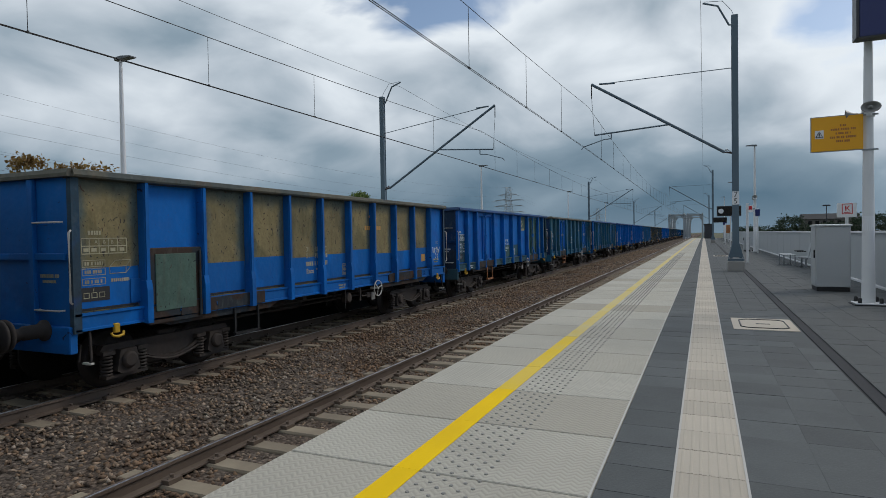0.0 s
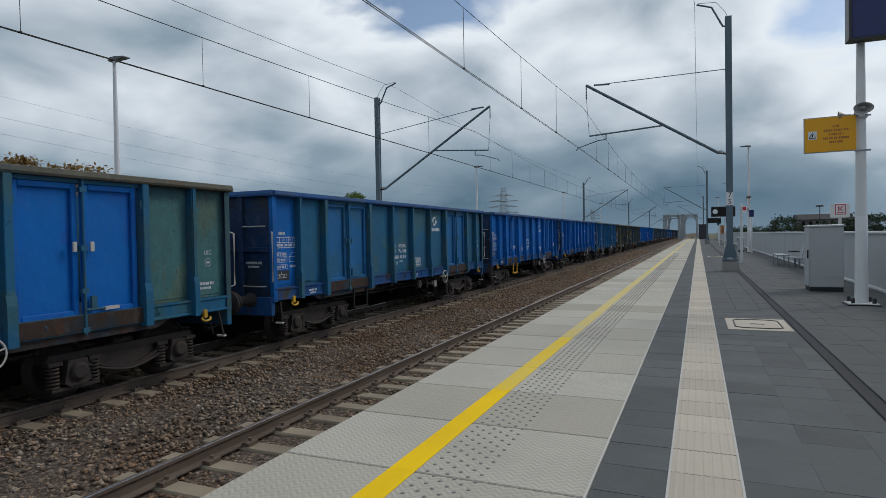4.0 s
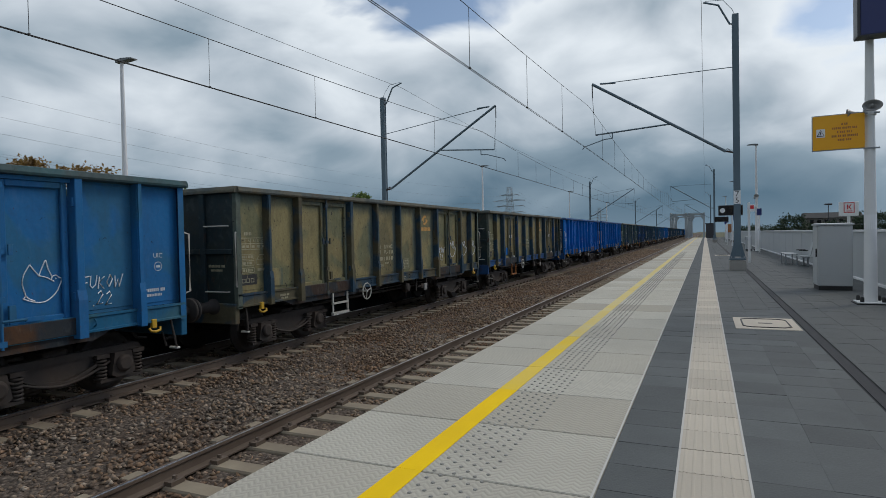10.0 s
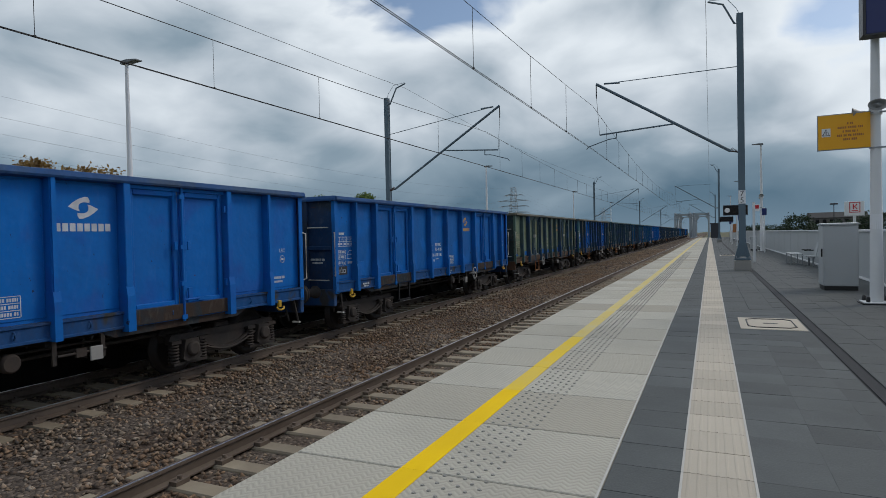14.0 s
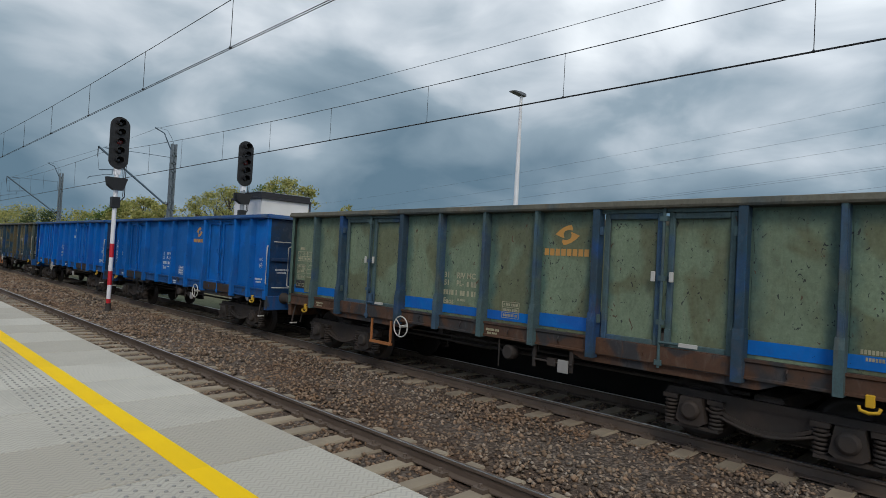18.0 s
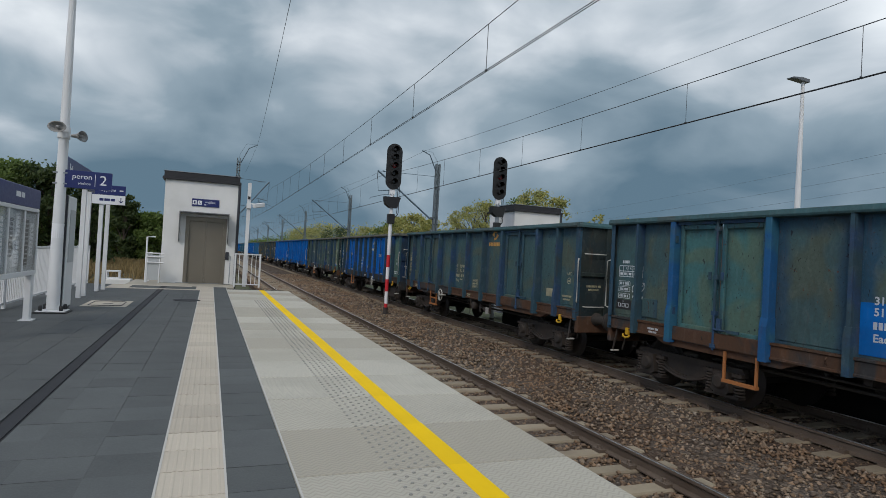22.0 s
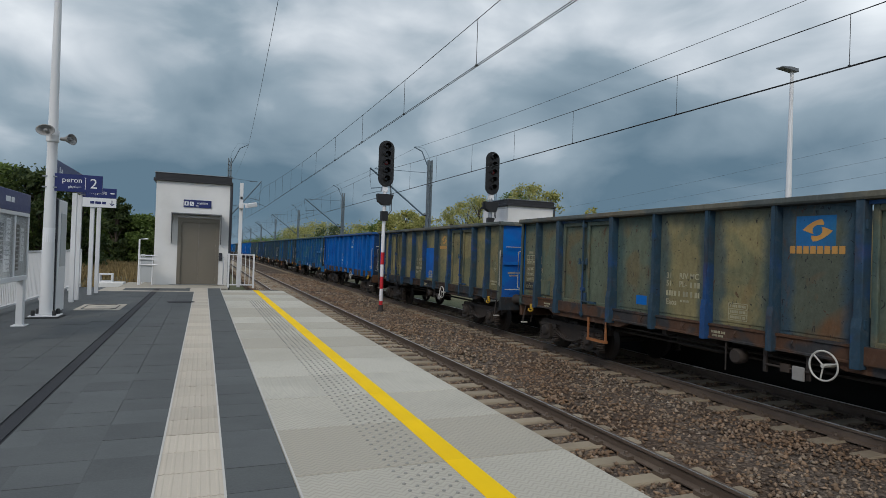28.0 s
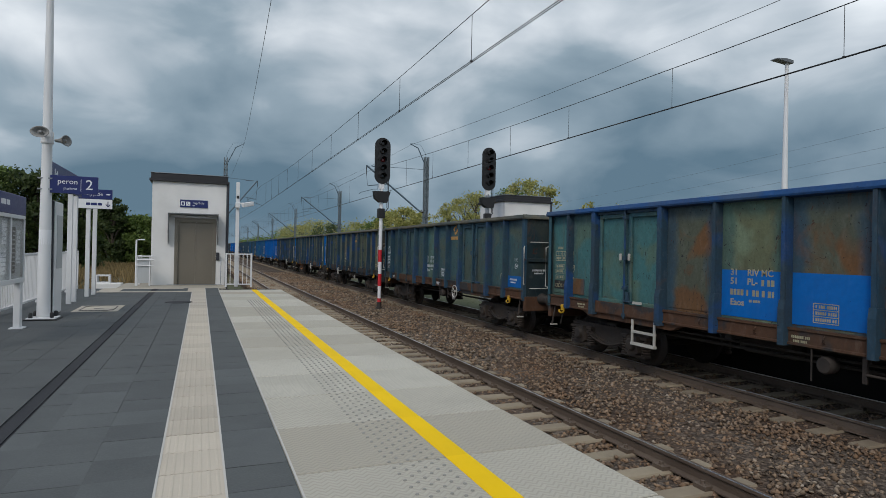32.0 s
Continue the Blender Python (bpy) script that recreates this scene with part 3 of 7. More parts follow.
def platform_cores():
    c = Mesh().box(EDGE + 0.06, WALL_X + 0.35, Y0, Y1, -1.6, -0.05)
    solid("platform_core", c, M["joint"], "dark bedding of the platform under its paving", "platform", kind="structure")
    # footing in the dark joint material: shade under the overhang put into its colour
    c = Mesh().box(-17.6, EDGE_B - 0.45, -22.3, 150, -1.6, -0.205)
    solid("opposite_platform_core", c, M["joint"], "recessed footing of the opposite platform, the overhang's shade in its dark colour", "platform", kind="structure")
    c = Mesh().box(-17.6, EDGE_B, -22.3, 150, -0.2, -0.005)
    solid("opposite_platform", c, M["slab"], "pale concrete platform across the tracks, behind the train", "platform", kind="structure")
    c = Mesh().box(-17.75, -17.6, -22.3, 150, -1.6, 1.15)
    solid("wall_opposite", c, M["panelgrey"], "pale grey parapet at the back of the opposite platform", "wall", kind="structure")


def back_wall():
    """The pale solid parapet behind the platform: posts, panels, cap."""
    w = thing("wall_back", "pale grey panel parapet along the back of the platform", "wall", kind="structure")
    y = -2.0
    pan = Mesh().box(WALL_X, WALL_X + 0.05, 0.02, 2.98, 0.06, 1.34, b=0.006).data("panel")
    while y < 148:
        part("panel", pan, M["panelgrey"], w, at=pose(0, y, 0))
        y += 3.0
    part("cap", Mesh().box(WALL_X - 0.05, WALL_X + 0.10, -2, 148, 1.34, 1.40, b=0.008), M["white"], w, "white cap rail")
    part("plinth", Mesh().box(WALL_X - 0.06, WALL_X + 0.12, -2, 148, -0.02, 0.055, b=0.01), M["white"], w, "white plinth strip")


ground_sheet()
platform_cores()
back_wall()

RAILS_Y = (-420.0, 360.0)


def tracks():
    head = [(-0.036, 0.0), (-0.036, -0.03), (-0.009, -0.045), (-0.009, -0.135), (-0.075, -0.155), (-0.075, -0.172), (0.075, -0.172),
            (0.075, -0.155), (0.009, -0.135), (0.009, -0.045), (0.036, -0.03), (0.036, 0.0)]
    rail = Mesh().prism([(x, z) for x, z in head], *RAILS_Y).data("rail")
    bands = {C1: Mesh().box(-0.012, 0.012, RAILS_Y[0], RAILS_Y[1], 0.0, 0.002).data("running_band"), C2: Mesh().box(-0.026, 0.026, RAILS_Y[0], RAILS_Y[1], 0.0, 0.002).data("running_band")}
    made = []
    for c, lab in ((C1, "railway track beside the platform, empty"), (C2, "railway track that the freight train runs on")):
        t = thing("track", lab, "track", pose(c, 0, RAIL), "tracks", "structure")
        for s in (-0.7535, 0.7535):
            r = part("rail", rail, M["rail"], t, "rusty brown rail", pose(s, 0, 0))
            part("running_band", bands[c], M["railhead"], r, "bright worn running band", pose(-math.copysign(0.014, s) if c == C1 else 0, 0, 0))
        made.append(t)
    return made


TRACKS = tracks()


# ---- freight wagons ----
HALF = 6.4          # half the body's length
PITCH = 14.04       # over the buffers
WX = 1.41           # half the body's width
PX = WX - 0.075     # face of the side sheets


class Layout:
    """Where the ribs, door posts, panels and door leaves of one type of wagon stand along its side."""

    def __init__(self, mid, p1, p2, end):
        self.p1, self.p2, self.dc = p1, p2, (p1 + p2) / 2
        self.marks = (0.0, mid, p1, p2, end, 6.4)
        self.ribs = (0.0, mid, -mid, p1, -p1, p2, -p2, end, -end)
        half = [(0.02, mid - 0.02), (mid + 0.02, p1 - 0.04), (p2 + 0.04, end - 0.02), (end + 0.02, 6.34)]
        self.panels = [(-b, -a) for a, b in reversed(half)] + half
        self.leaf = round((p2 - p1 - 0.27) / 2, 3)
        self.doors = [(q * self.dc + e * (self.leaf / 2 + 0.04) - self.leaf / 2, q * self.dc + e * (self.leaf / 2 + 0.04) + self.leaf / 2) for q in (-1, 1) for e in (-1, 1)]

    def at(self, y):
        """A place along the short-panelled type, moved to the same spot of this type."""
        v = float(np.interp(abs(y), (0.0, 1.11, 2.2, 4.26, 5.33, 6.4), self.marks))
        return v if y > 0 else -v


SHORT, LONG = Layout(1.11, 2.2, 4.26, 5.33), Layout(1.275, 2.55, 4.57, 5.54)
SHORT_WAGONS = (9, 11, 12, 20)
PLAIN_RIBS = tuple(-5.24 + 1.165 * i for i in range(10))
PLAIN_PANELS = tuple((-6.34 if i == 0 else PLAIN_RIBS[i - 1] + 0.03, 6.34 if i == 10 else PLAIN_RIBS[i] - 0.03) for i in range(11))
FLOOR, TOP = 1.27, 3.17
WM = {}


def panel_mesh(w):
    """A pressed sheet with a slightly sunk field."""
    p = Mesh()
    p.box(PX - 0.035, PX - 0.009, -w / 2 - 0.03, w / 2 + 0.03, FLOOR, TOP)
    p.box(PX - 0.010, PX, -w / 2 + 0.04, w / 2 - 0.04, FLOOR + 0.05, TOP - 0.05, b=0.0045)
    return p


def door_mesh(w):
    return Mesh().box(PX - 0.04, PX - 0.012, -w / 2, w / 2, FLOOR - 0.02, TOP - 0.06)


def door_frame_mesh(w):
    p = Mesh()
    for y0, y1, z0, z1 in ((-w / 2, -w / 2 + 0.085, FLOOR - 0.02, TOP - 0.06), (w / 2 - 0.085, w / 2, FLOOR - 0.02, TOP - 0.06),
                           (-w / 2 + 0.085, w / 2 - 0.085, TOP - 0.15, TOP - 0.06), (-w / 2 + 0.085, w / 2 - 0.085, FLOOR - 0.02, FLOOR + 0.065)):
        p.box(PX - 0.012, PX + 0.045, y0, y1, z0, z1, b=0.012)
    return p


def wagon_meshes():
    for w in sorted({round(b - a, 3) for a, b in [*SHORT.panels, *LONG.panels, *PLAIN_PANELS]}):
        WM["panel", w] = panel_mesh(w).data("side_panel")
    for w in (SHORT.leaf, LONG.leaf):
        WM["door", w] = door_mesh(w).data("door_leaf")
        WM["doorframe", w] = door_frame_mesh(w).data("leaf_frame")
    r = Mesh().prism([(-0.042, 1.02), (0.042, 1.02), (0.042, TOP + 0.02), (-0.042, TOP + 0.02)], PX - 0.012, WX + 0.05, "x")
    r.prism([(-0.03, 1.02), (0.03, 1.02), (0.03, TOP + 0.02), (-0.03, TOP + 0.02)], WX + 0.05, WX + 0.075, "x")
    r.prism([(PX - 0.012, 1.0), (WX + 0.10, 1.0), (WX + 0.10, 1.52), (WX + 0.075, 1.66), (PX - 0.012, 1.66)], -0.052, 0.052, "y")
    WM["rib"] = r.data("rib")
    r = Mesh().box(PX - 0.012, WX + 0.08, -0.058, 0.058, 0.98, TOP + 0.02, b=0.01)
    r.prism([(PX - 0.012, 0.97), (WX + 0.105, 0.97), (WX + 0.105, 1.50), (WX + 0.078, 1.64), (PX - 0.012, 1.64)], -0.066, 0.066, "y")
    WM["widerib"] = r.data("door_post")
    WM["rim"] = Mesh().prism([(WX - 0.13, TOP - 0.02), (WX + 0.09, TOP), (WX + 0.105, TOP + 0.03), (WX + 0.09, TOP + 0.10), (WX - 0.03, TOP + 0.12), (WX - 0.13, TOP + 0.10)],
                             -HALF - 0.02, HALF + 0.02).data("top_rail")
    s = Mesh().prism([(WX - 0.05, 1.02), (WX + 0.02, 1.02), (WX + 0.02, 1.05), (WX - 0.005, 1.06), (WX - 0.005, 1.22), (WX + 0.02, 1.235), (WX + 0.02, FLOOR), (WX - 0.05, FLOOR)], -HALF, HALF)
    for y in (-4.6, -3.8, -1.6, -0.5, 0.6, 1.6, 3.0, 4.8):
        s.tube([(WX, y, 1.20), (WX + 0.03, y, 1.17), (WX + 0.03, y, 1.12), (WX, y, 1.10)], 0.012, 5)
    WM["sole"] = s.data("solebar")
    s = Mesh().prism([(-4.75, 1.02), (-4.45, 0.90), (-2.0, 0.90), (-1.7, 1.02)], WX - 0.16, WX - 0.03, "x")
    s.box(WX - 0.01, WX + 0.03, -4.27, -2.21, 1.03, 1.262, b=0.006)
    WM["doorsill"] = s.data("door_sill_beam")
    # lead end wall (towards -y) with its posts
    e = Mesh().box(-WX + 0.05, WX - 0.05, -HALF, -HALF + 0.04, 1.05, TOP)
    WM["end"] = e.data("end_wall")
    WM["endpost"] = Mesh().box(-0.06, 0.06, -HALF - 0.07, -HALF, 1.05, TOP, b=0.012).data("end_post")
    WM["endbar"] = Mesh().prism([(-HALF - 0.09, TOP), (-HALF + 0.02, TOP), (-HALF + 0.02, TOP + 0.11), (-HALF - 0.06, TOP + 0.11), (-HALF - 0.09, TOP + 0.05)], -WX - 0.06, WX + 0.06, "x").data("end_top_rail")
    for x in (-1, 1):
        c = Mesh().prism([(x * (WX - 0.07), -HALF - 0.015), (x * (WX + 0.02), -HALF - 0.015), (x * (WX + 0.02), -HALF + 0.10), (x * (WX - 0.07), -HALF + 0.02)], 1.0, TOP, "z")
        WM["corner", x] = c.data("corner_post")
    b = Mesh().box(-WX + 0.02, WX - 0.02, -HALF - 0.06, -HALF + 0.06, 0.72, 1.10, b=0.012)
    WM["beam"] = b.data("headstock")
    WM["endbrace"] = Mesh().box(-WX + 0.1, WX - 0.1, -HALF - 0.05, -HALF, 2.02, 2.12, b=0.012).data("end_brace")
    b = Mesh()
    m = pose(0, -HALF - 0.06, 1.04, 90, 0, 0)
    b.lathe([(0.15, 0.0), (0.15, 0.03), (0.10, 0.05), (0.10, 0.30), (0.075, 0.31), (0.075, 0.46), (0.09, 0.47), (0.21, 0.50), (0.225, 0.535), (0.19, 0.55)], m, 18)
    WM["buffer"] = b.data("buffer")
    h = Mesh().tube([(0, -HALF - 0.05, 1.0), (0, -HALF - 0.30, 1.0), (0, -HALF - 0.42, 0.96), (0, -HALF - 0.44, 1.06)], 0.035, 8)
    h.ring((0, -HALF - 0.50, 0.94), 0.09, 0.022, "x", 14, 6)
    h.tube([(0.35, -HALF - 0.05, 0.92), (0.35, -HALF - 0.3, 0.75), (0.30, -HALF - 0.45, 0.52), (0.25, -HALF - 0.62, 0.5)], 0.025, 6)
    WM["coupling"] = h.data("coupling")
    # step and handrail at a corner
    for q in (1, -1):
        s = Mesh()
        s.tube([(q * (WX - 0.05), -HALF + 0.25, 1.02), (q * (WX + 0.02), -HALF + 0.22, 0.62), (q * (WX + 0.02), -HALF + 0.20, 0.56)], 0.02, 6)
        a, b = sorted((q * (WX - 0.28), q * (WX + 0.06)))
        s.tube([(q * (WX - 0.25), -HALF + 0.25, 0.80), (q * (WX - 0.22), -HALF + 0.20, 0.56)], 0.018, 6)
        WM["cornerstep", q] = s.data("corner_step")
        WM["tread", q] = Mesh().box(a + (0.16 if q > 0 else 0), b - (0 if q > 0 else 0.16), -HALF + 0.17, -HALF + 0.235, 0.535, 0.565, b=0.006).data("tread")
        h = Mesh().tube([(q * WX, -HALF - 0.02, 1.42), (q * (WX + 0.05), -HALF - 0.08, 1.45), (q * (WX + 0.05), -HALF - 0.08, 2.40), (q * WX, -HALF - 0.02, 2.43)], 0.017, 6)
        WM["grab", q] = h.data("handrail")
    WM["rung"] = Mesh().tube([(0.70, -HALF, 0), (0.70, -HALF - 0.08, 0), (1.22, -HALF - 0.08, 0), (1.22, -HALF, 0)], 0.014, 6).data("end_rung")
    # towing hook bracket
    h = Mesh().box(WX - 0.02, WX + 0.04, -0.045, 0.045, 0.93, 1.07, b=0.01)
    h.tube([(WX + 0.03, -0.10, 0.94), (WX + 0.05, -0.085, 0.895), (WX + 0.05, 0.0, 0.875), (WX + 0.05, 0.085, 0.895), (WX + 0.03, 0.10, 0.94)], 0.021, 6)
    WM["hook"] = h.data("towing_hook")
    # door lock: upright bar, handle, hinges
    h = Mesh().tube([(WX + 0.03, 0, 0.98), (WX + 0.03, 0, TOP + 0.01)], 0.022, 6)
    for z in (1.05, 1.6, 2.2, 3.02):
        h.box(WX - 0.02, WX + 0.05, -0.05, 0.05, z - 0.035, z + 0.035)
    h.tube([(WX + 0.04, 0.0, 1.33), (WX + 0.06, 0.28, 1.33)], 0.02, 6)
    h.box(WX + 0.02, WX + 0.06, 0.08, 0.16, 1.33, 1.52)
    WM["lock"] = h.data("door_lock")
    WM["header"] = Mesh().box(PX - 0.04, WX - 0.005, -1.0, 1.0, TOP - 0.062, TOP + 0.01).data("door_header")
    WM["hinge"] = Mesh().box(WX - 0.0, WX + 0.05, -0.045, 0.045, -0.06, 0.06).data("door_hinge")
    WM["latch"] = Mesh().box(WX + 0.012, WX + 0.04, -0.03, 0.03, 2.15, 2.29, b=0.006).data("door_latch")
    WM["lever"] = Mesh().box(WX + 0.02, WX + 0.05, 0.28, 0.52, 1.30, 1.35).data("latch_lever")
    # handbrake wheel
    h = Mesh().ring((WX + 0.12, 0, 0.94), 0.20, 0.014, "x", 28, 6)
    for a in (0.3, 2.4, 4.5):
        h.tube([(WX + 0.12, 0, 0.94), (WX + 0.12, 0.2 * math.cos(a), 0.94 + 0.2 * math.sin(a))], 0.012, 5)
    h.tube([(WX - 0.1, 0, 0.94), (WX + 0.14, 0, 0.94)], 0.03, 8)
    WM["brakewheel"] = h.data("handbrake_wheel")
    # hanging step frame
    h = Mesh()
    for y in (-0.31, 0.31):
        h.box(WX - 0.02, WX + 0.01, y - 0.022, y + 0.022, 0.52, 1.0)
    h.box(WX - 0.05, WX + 0.03, -0.33, 0.33, 0.50, 0.55)
    WM["step"] = h.data("step_frame")
    h2 = Mesh()
    h2.add(h.v, h.f).box(WX - 0.05, WX + 0.03, -0.31, 0.31, 0.74, 0.78)
    WM["step2"] = h2.data("step_frame")
    # underframe: centre sill, cross members, brake rods, air tank
    u = Mesh().box(-0.22, -0.06, -HALF, HALF, 0.80, 1.10).box(0.06, 0.22, -HALF, HALF, 0.80, 1.10)
    for y in (-4.5, -2.9, -1.1, 1.1, 2.9, 4.5):
        u.box(-WX + 0.1, WX - 0.1, y - 0.06, y + 0.06, 0.92, 1.16)
    u.tube([(0.75, -4.2, 0.72), (0.75, 4.2, 0.72)], 0.03, 6)
    u.tube([(1.05, -3.2, 0.86), (1.05, 3.2, 0.86)], 0.02, 6)
    WM["under"] = u.data("underframe")
    WM["floor"] = Mesh().box(-WX + 0.05, WX - 0.05, -HALF + 0.05, HALF - 0.05, 1.12, 1.17).data("floor_plate")
    a = Mesh().lathe([(0.05, -0.55), (0.17, -0.5), (0.18, -0.45), (0.18, 0.45), (0.17, 0.5), (0.05, 0.55)], pose(0.55, -0.9, 0.82, 90, 0, 0), 14)
    WM["tank"] = a.data("air_tank")
    a = Mesh().lathe([(0.02, 0.0), (0.12, 0.01), (0.125, 0.16), (0.10, 0.19)], pose(WX - 0.2, 0.58, 0.80, 0, 90, 0), 14)
    a.tube([(WX - 0.02, 0.40, 1.0), (WX - 0.02, 0.40, 0.55)], 0.014, 5)
    WM["valve"] = a.data("brake_valve")
    a = Mesh().tube([(WX - 0.02, 1.15, 0.78), (WX - 0.02, 1.85, 0.78)], 0.02, 6)
    for y in (1.12, 1.82):
        a.box(WX - 0.06, WX - 0.03, y - 0.03, y + 0.03, 0.66, 1.04)
    a.box(WX - 0.04, WX + 0.0, 1.40, 1.55, 0.72, 0.84)
    WM["rodgear"] = a.data("brake_lever_gear")
    WM["plate"] = Mesh().box(WX - 0.02, WX + 0.01, 1.60, 1.79, 0.64, 0.84, b=0.008).data("square_plate")
    # bogie about its pivot
    f = Mesh()
    f.prism([(-1.30, 0.62), (-1.25, 0.71), (1.25, 0.71), (1.30, 0.62), (0.62, 0.61), (-0.62, 0.61)], 0.98, 1.09, "x")
    arch = [(0.70 * i / 6, 0.36 + 0.25 * abs(i / 6) ** 1.8) for i in range(-6, 7)]
    f.prism(arch + [(0.55, 0.66), (-0.55, 0.66)], 0.99, 1.06, "x")
    f.prism(arch + [(y, z - 0.05) for y, z in reversed(arch)], 0.96, 1.12, "x")
    f.tube([(1.13, 0.72 * q / 8, 0.30 + 0.20 * abs(q / 8) ** 1.7) for q in range(-8, 9)], 0.022, 6)
    f.box(0.94, 1.0, -0.5, 0.5, 0.44, 0.50)
    for y in (-0.9, 0.9):
        f.prism([(y - 0.20, 0.30), (y - 0.14, 0.62), (y + 0.14, 0.62), (y + 0.20, 0.30), (y + 0.12, 0.25), (y - 0.12, 0.25)], 0.96, 1.20, "x")
        f.lathe([(0.13, 0.0), (0.13, 0.05), (0.09, 0.07)], pose(1.19, y, 0.45, 0, 90, 0), 12)
        f.box(1.0, 1.16, y - 0.36, y + 0.36, 0.20, 0.245)
        for s in (-0.30, 0.30):
            for i in range(6):
                f.ring((1.08, y + s, 0.26 + 0.052 * i), 0.075, 0.021, "z", 12, 5)
            f.box(1.0, 1.16, y + s - 0.10, y + s + 0.10, 0.56, 0.62)
    WM["bogieside"] = f.data("side_frame")
    f = Mesh().box(-1.0, 1.0, -0.18, 0.18, 0.55, 0.78, b=0.02).box(-0.95, 0.95, -1.28, -1.2, 0.58, 0.70).box(-0.95, 0.95, 1.2, 1.28, 0.58, 0.70)
    f.box(-0.95, -0.85, -1.2, 1.2, 0.60, 0.68).box(0.85, 0.95, -1.2, 1.2, 0.60, 0.68)
    WM["bolster"] = f.data("bolster")
    w = Mesh().lathe([(0.075, -1.05), (0.075, 1.05)], pose(0, 0, 0, 0, 90, 0), 10)
    for s in (-1, 1):
        w.lathe([(0.09, 0.67), (0.12, 0.68), (0.40, 0.70), (0.49, 0.685), (0.485, 0.715), (0.46, 0.72), (0.455, 0.80), (0.38, 0.81), (0.33, 0.77), (0.14, 0.76), (0.10, 0.82)],
                pose(0, 0, 0, 0, 90 * s, 0), 24)
    for a in range(3):
        w.box(0.765, 0.772, -0.03, 0.03, 0.16, 0.30, m=pose(0, 0, 0, 120 * a, 0, 0)).box(-0.772, -0.765, -0.03, 0.03, 0.16, 0.30, m=pose(0, 0, 0, 120 * a, 0, 0))
    WM["wheelset"] = w.data("wheelset")


wagon_meshes()


def bars(rows, x=0.0):
    """Stencilled lines as plain bars: rows of (y0, y1, z, height)."""
    m = Mesh()
    for y0, y1, z, h in rows:
        m.box(x, x + 0.003, y0, y1, z - h / 2, z + h / 2)
    return m


def word(y, z, w, h, rnd):
    """Bars of letter width that stand for one unreadable or withheld word."""
    out, p = [], y
    while p < y + w - 0.01:
        q = min(p + rnd.uniform(0.45, 0.6) * h, y + w)
        out.append((p, q, z, h))
        p = q + (0.2 if rnd.random() < 0.85 else 0.6) * h
    return out


def marking_meshes():
    rnd = random.Random(5)
    # load table: frame with columns
    t = Mesh()
    for z in (0.0, -0.11, -0.22):
        t.box(0, 0.003, 0, 0.72, z - 0.007, z + 0.007)
    for y in (0, 0.12, 0.27, 0.42, 0.57, 0.72):
        t.box(0, 0.0034, y - 0.006, y + 0.006, -0.22, 0)
    for y in (0.03, 0.15, 0.30, 0.45, 0.60):
        t.box(0, 0.003, y, y + 0.08, -0.19, -0.14)
    for k, (z, w) in enumerate(((-0.36, 0.36), (-0.48, 0.36), (-0.62, 0.36))):
        t.box(0, 0.003, 0, w, z - 0.05, z - 0.042).box(0, 0.003, 0, w, z + 0.042, z + 0.05)
        t.box(0, 0.0034, 0, 0.008, z - 0.05, z + 0.05).box(0, 0.0034, w - 0.008, w, z - 0.05, z + 0.05)
        for y0, y1, zz, h in word(0.04, z, w - 0.08, 0.05, rnd):
            t.box(0, 0.003, y0, y1, zz - h / 2, zz + h / 2)
    # pictogram of an open box
    for a, b in (((0.43, -0.42), (0.70, -0.42)), ((0.43, -0.52), (0.70, -0.52)), ((0.43, -0.42), (0.43, -0.52)), ((0.70, -0.42), (0.70, -0.52)),
                 ((0.43, -0.42), (0.52, -0.33)), ((0.70, -0.42), (0.78, -0.33)), ((0.52, -0.33), (0.78, -0.33)), ((0.78, -0.33), (0.78, -0.43)), ((0.70, -0.52), (0.78, -0.43))):
        t.tube([(0.001, *a), (0.001, *b)], 0.006, 4)
    for y0, y1, zz, h in word(0.45, -0.62, 0.30, 0.05, rnd) + word(0.1, 0.08, 0.2, 0.06, rnd):
        t.box(0, 0.003, y0, y1, zz - h / 2, zz + h / 2)
    WM["table"] = t.data("load_table")
    # number block
    rows = word(0.58, -0.145, 0.27, 0.095, rnd)
    rows += word(0, -0.315, 0.34, 0.095, rnd) + word(0.42, -0.315, 0.38, 0.095, rnd) + word(0.36, -0.44, 0.20, 0.04, rnd)
    WM["number"] = bars(rows).data("number_bar")
    # small grid
    g = Mesh()
    for z in (0, -0.09, -0.18, -0.27):
        g.box(0, 0.003, 0, 0.36, z - 0.005, z + 0.005)
    for y in (0, 0.36):
        g.box(0, 0.0034, y - 0.005, y + 0.005, -0.27, 0)
    for z in (-0.045, -0.135, -0.225):
        for y0, y1, zz, h in word(0.03, z, 0.30, 0.045, rnd):
            g.box(0, 0.003, y0, y1, zz - h / 2, zz + h / 2)
    WM["grid"] = g.data("revision_grid")
    # emblem: two curved blades round an eye, and a bar of letters beneath
    e = Mesh()
    for s in (1, -1):
        blade = [(-0.21, -0.005), (-0.14, 0.055), (-0.06, 0.105), (0.02, 0.135), (0.075, 0.14), (0.105, 0.095), (0.10, 0.055), (0.055, 0.062),
                 (0.01, 0.062), (-0.035, 0.045), (-0.06, 0.012), (-0.062, -0.03), (-0.045, -0.065), (-0.09, -0.055), (-0.15, -0.03)]
        e.prism([(s * (y - 0.012), s * (z + 0.016)) for y, z in blade], 0, 0.003, "x")
    WM["emblem"] = e.data("emblem")
    WM["brandbar"] = bars([(-0.415 + 0.105 * i, -0.335 + 0.105 * i, -0.265, 0.11) for i in range(8)]).data("name_bar")
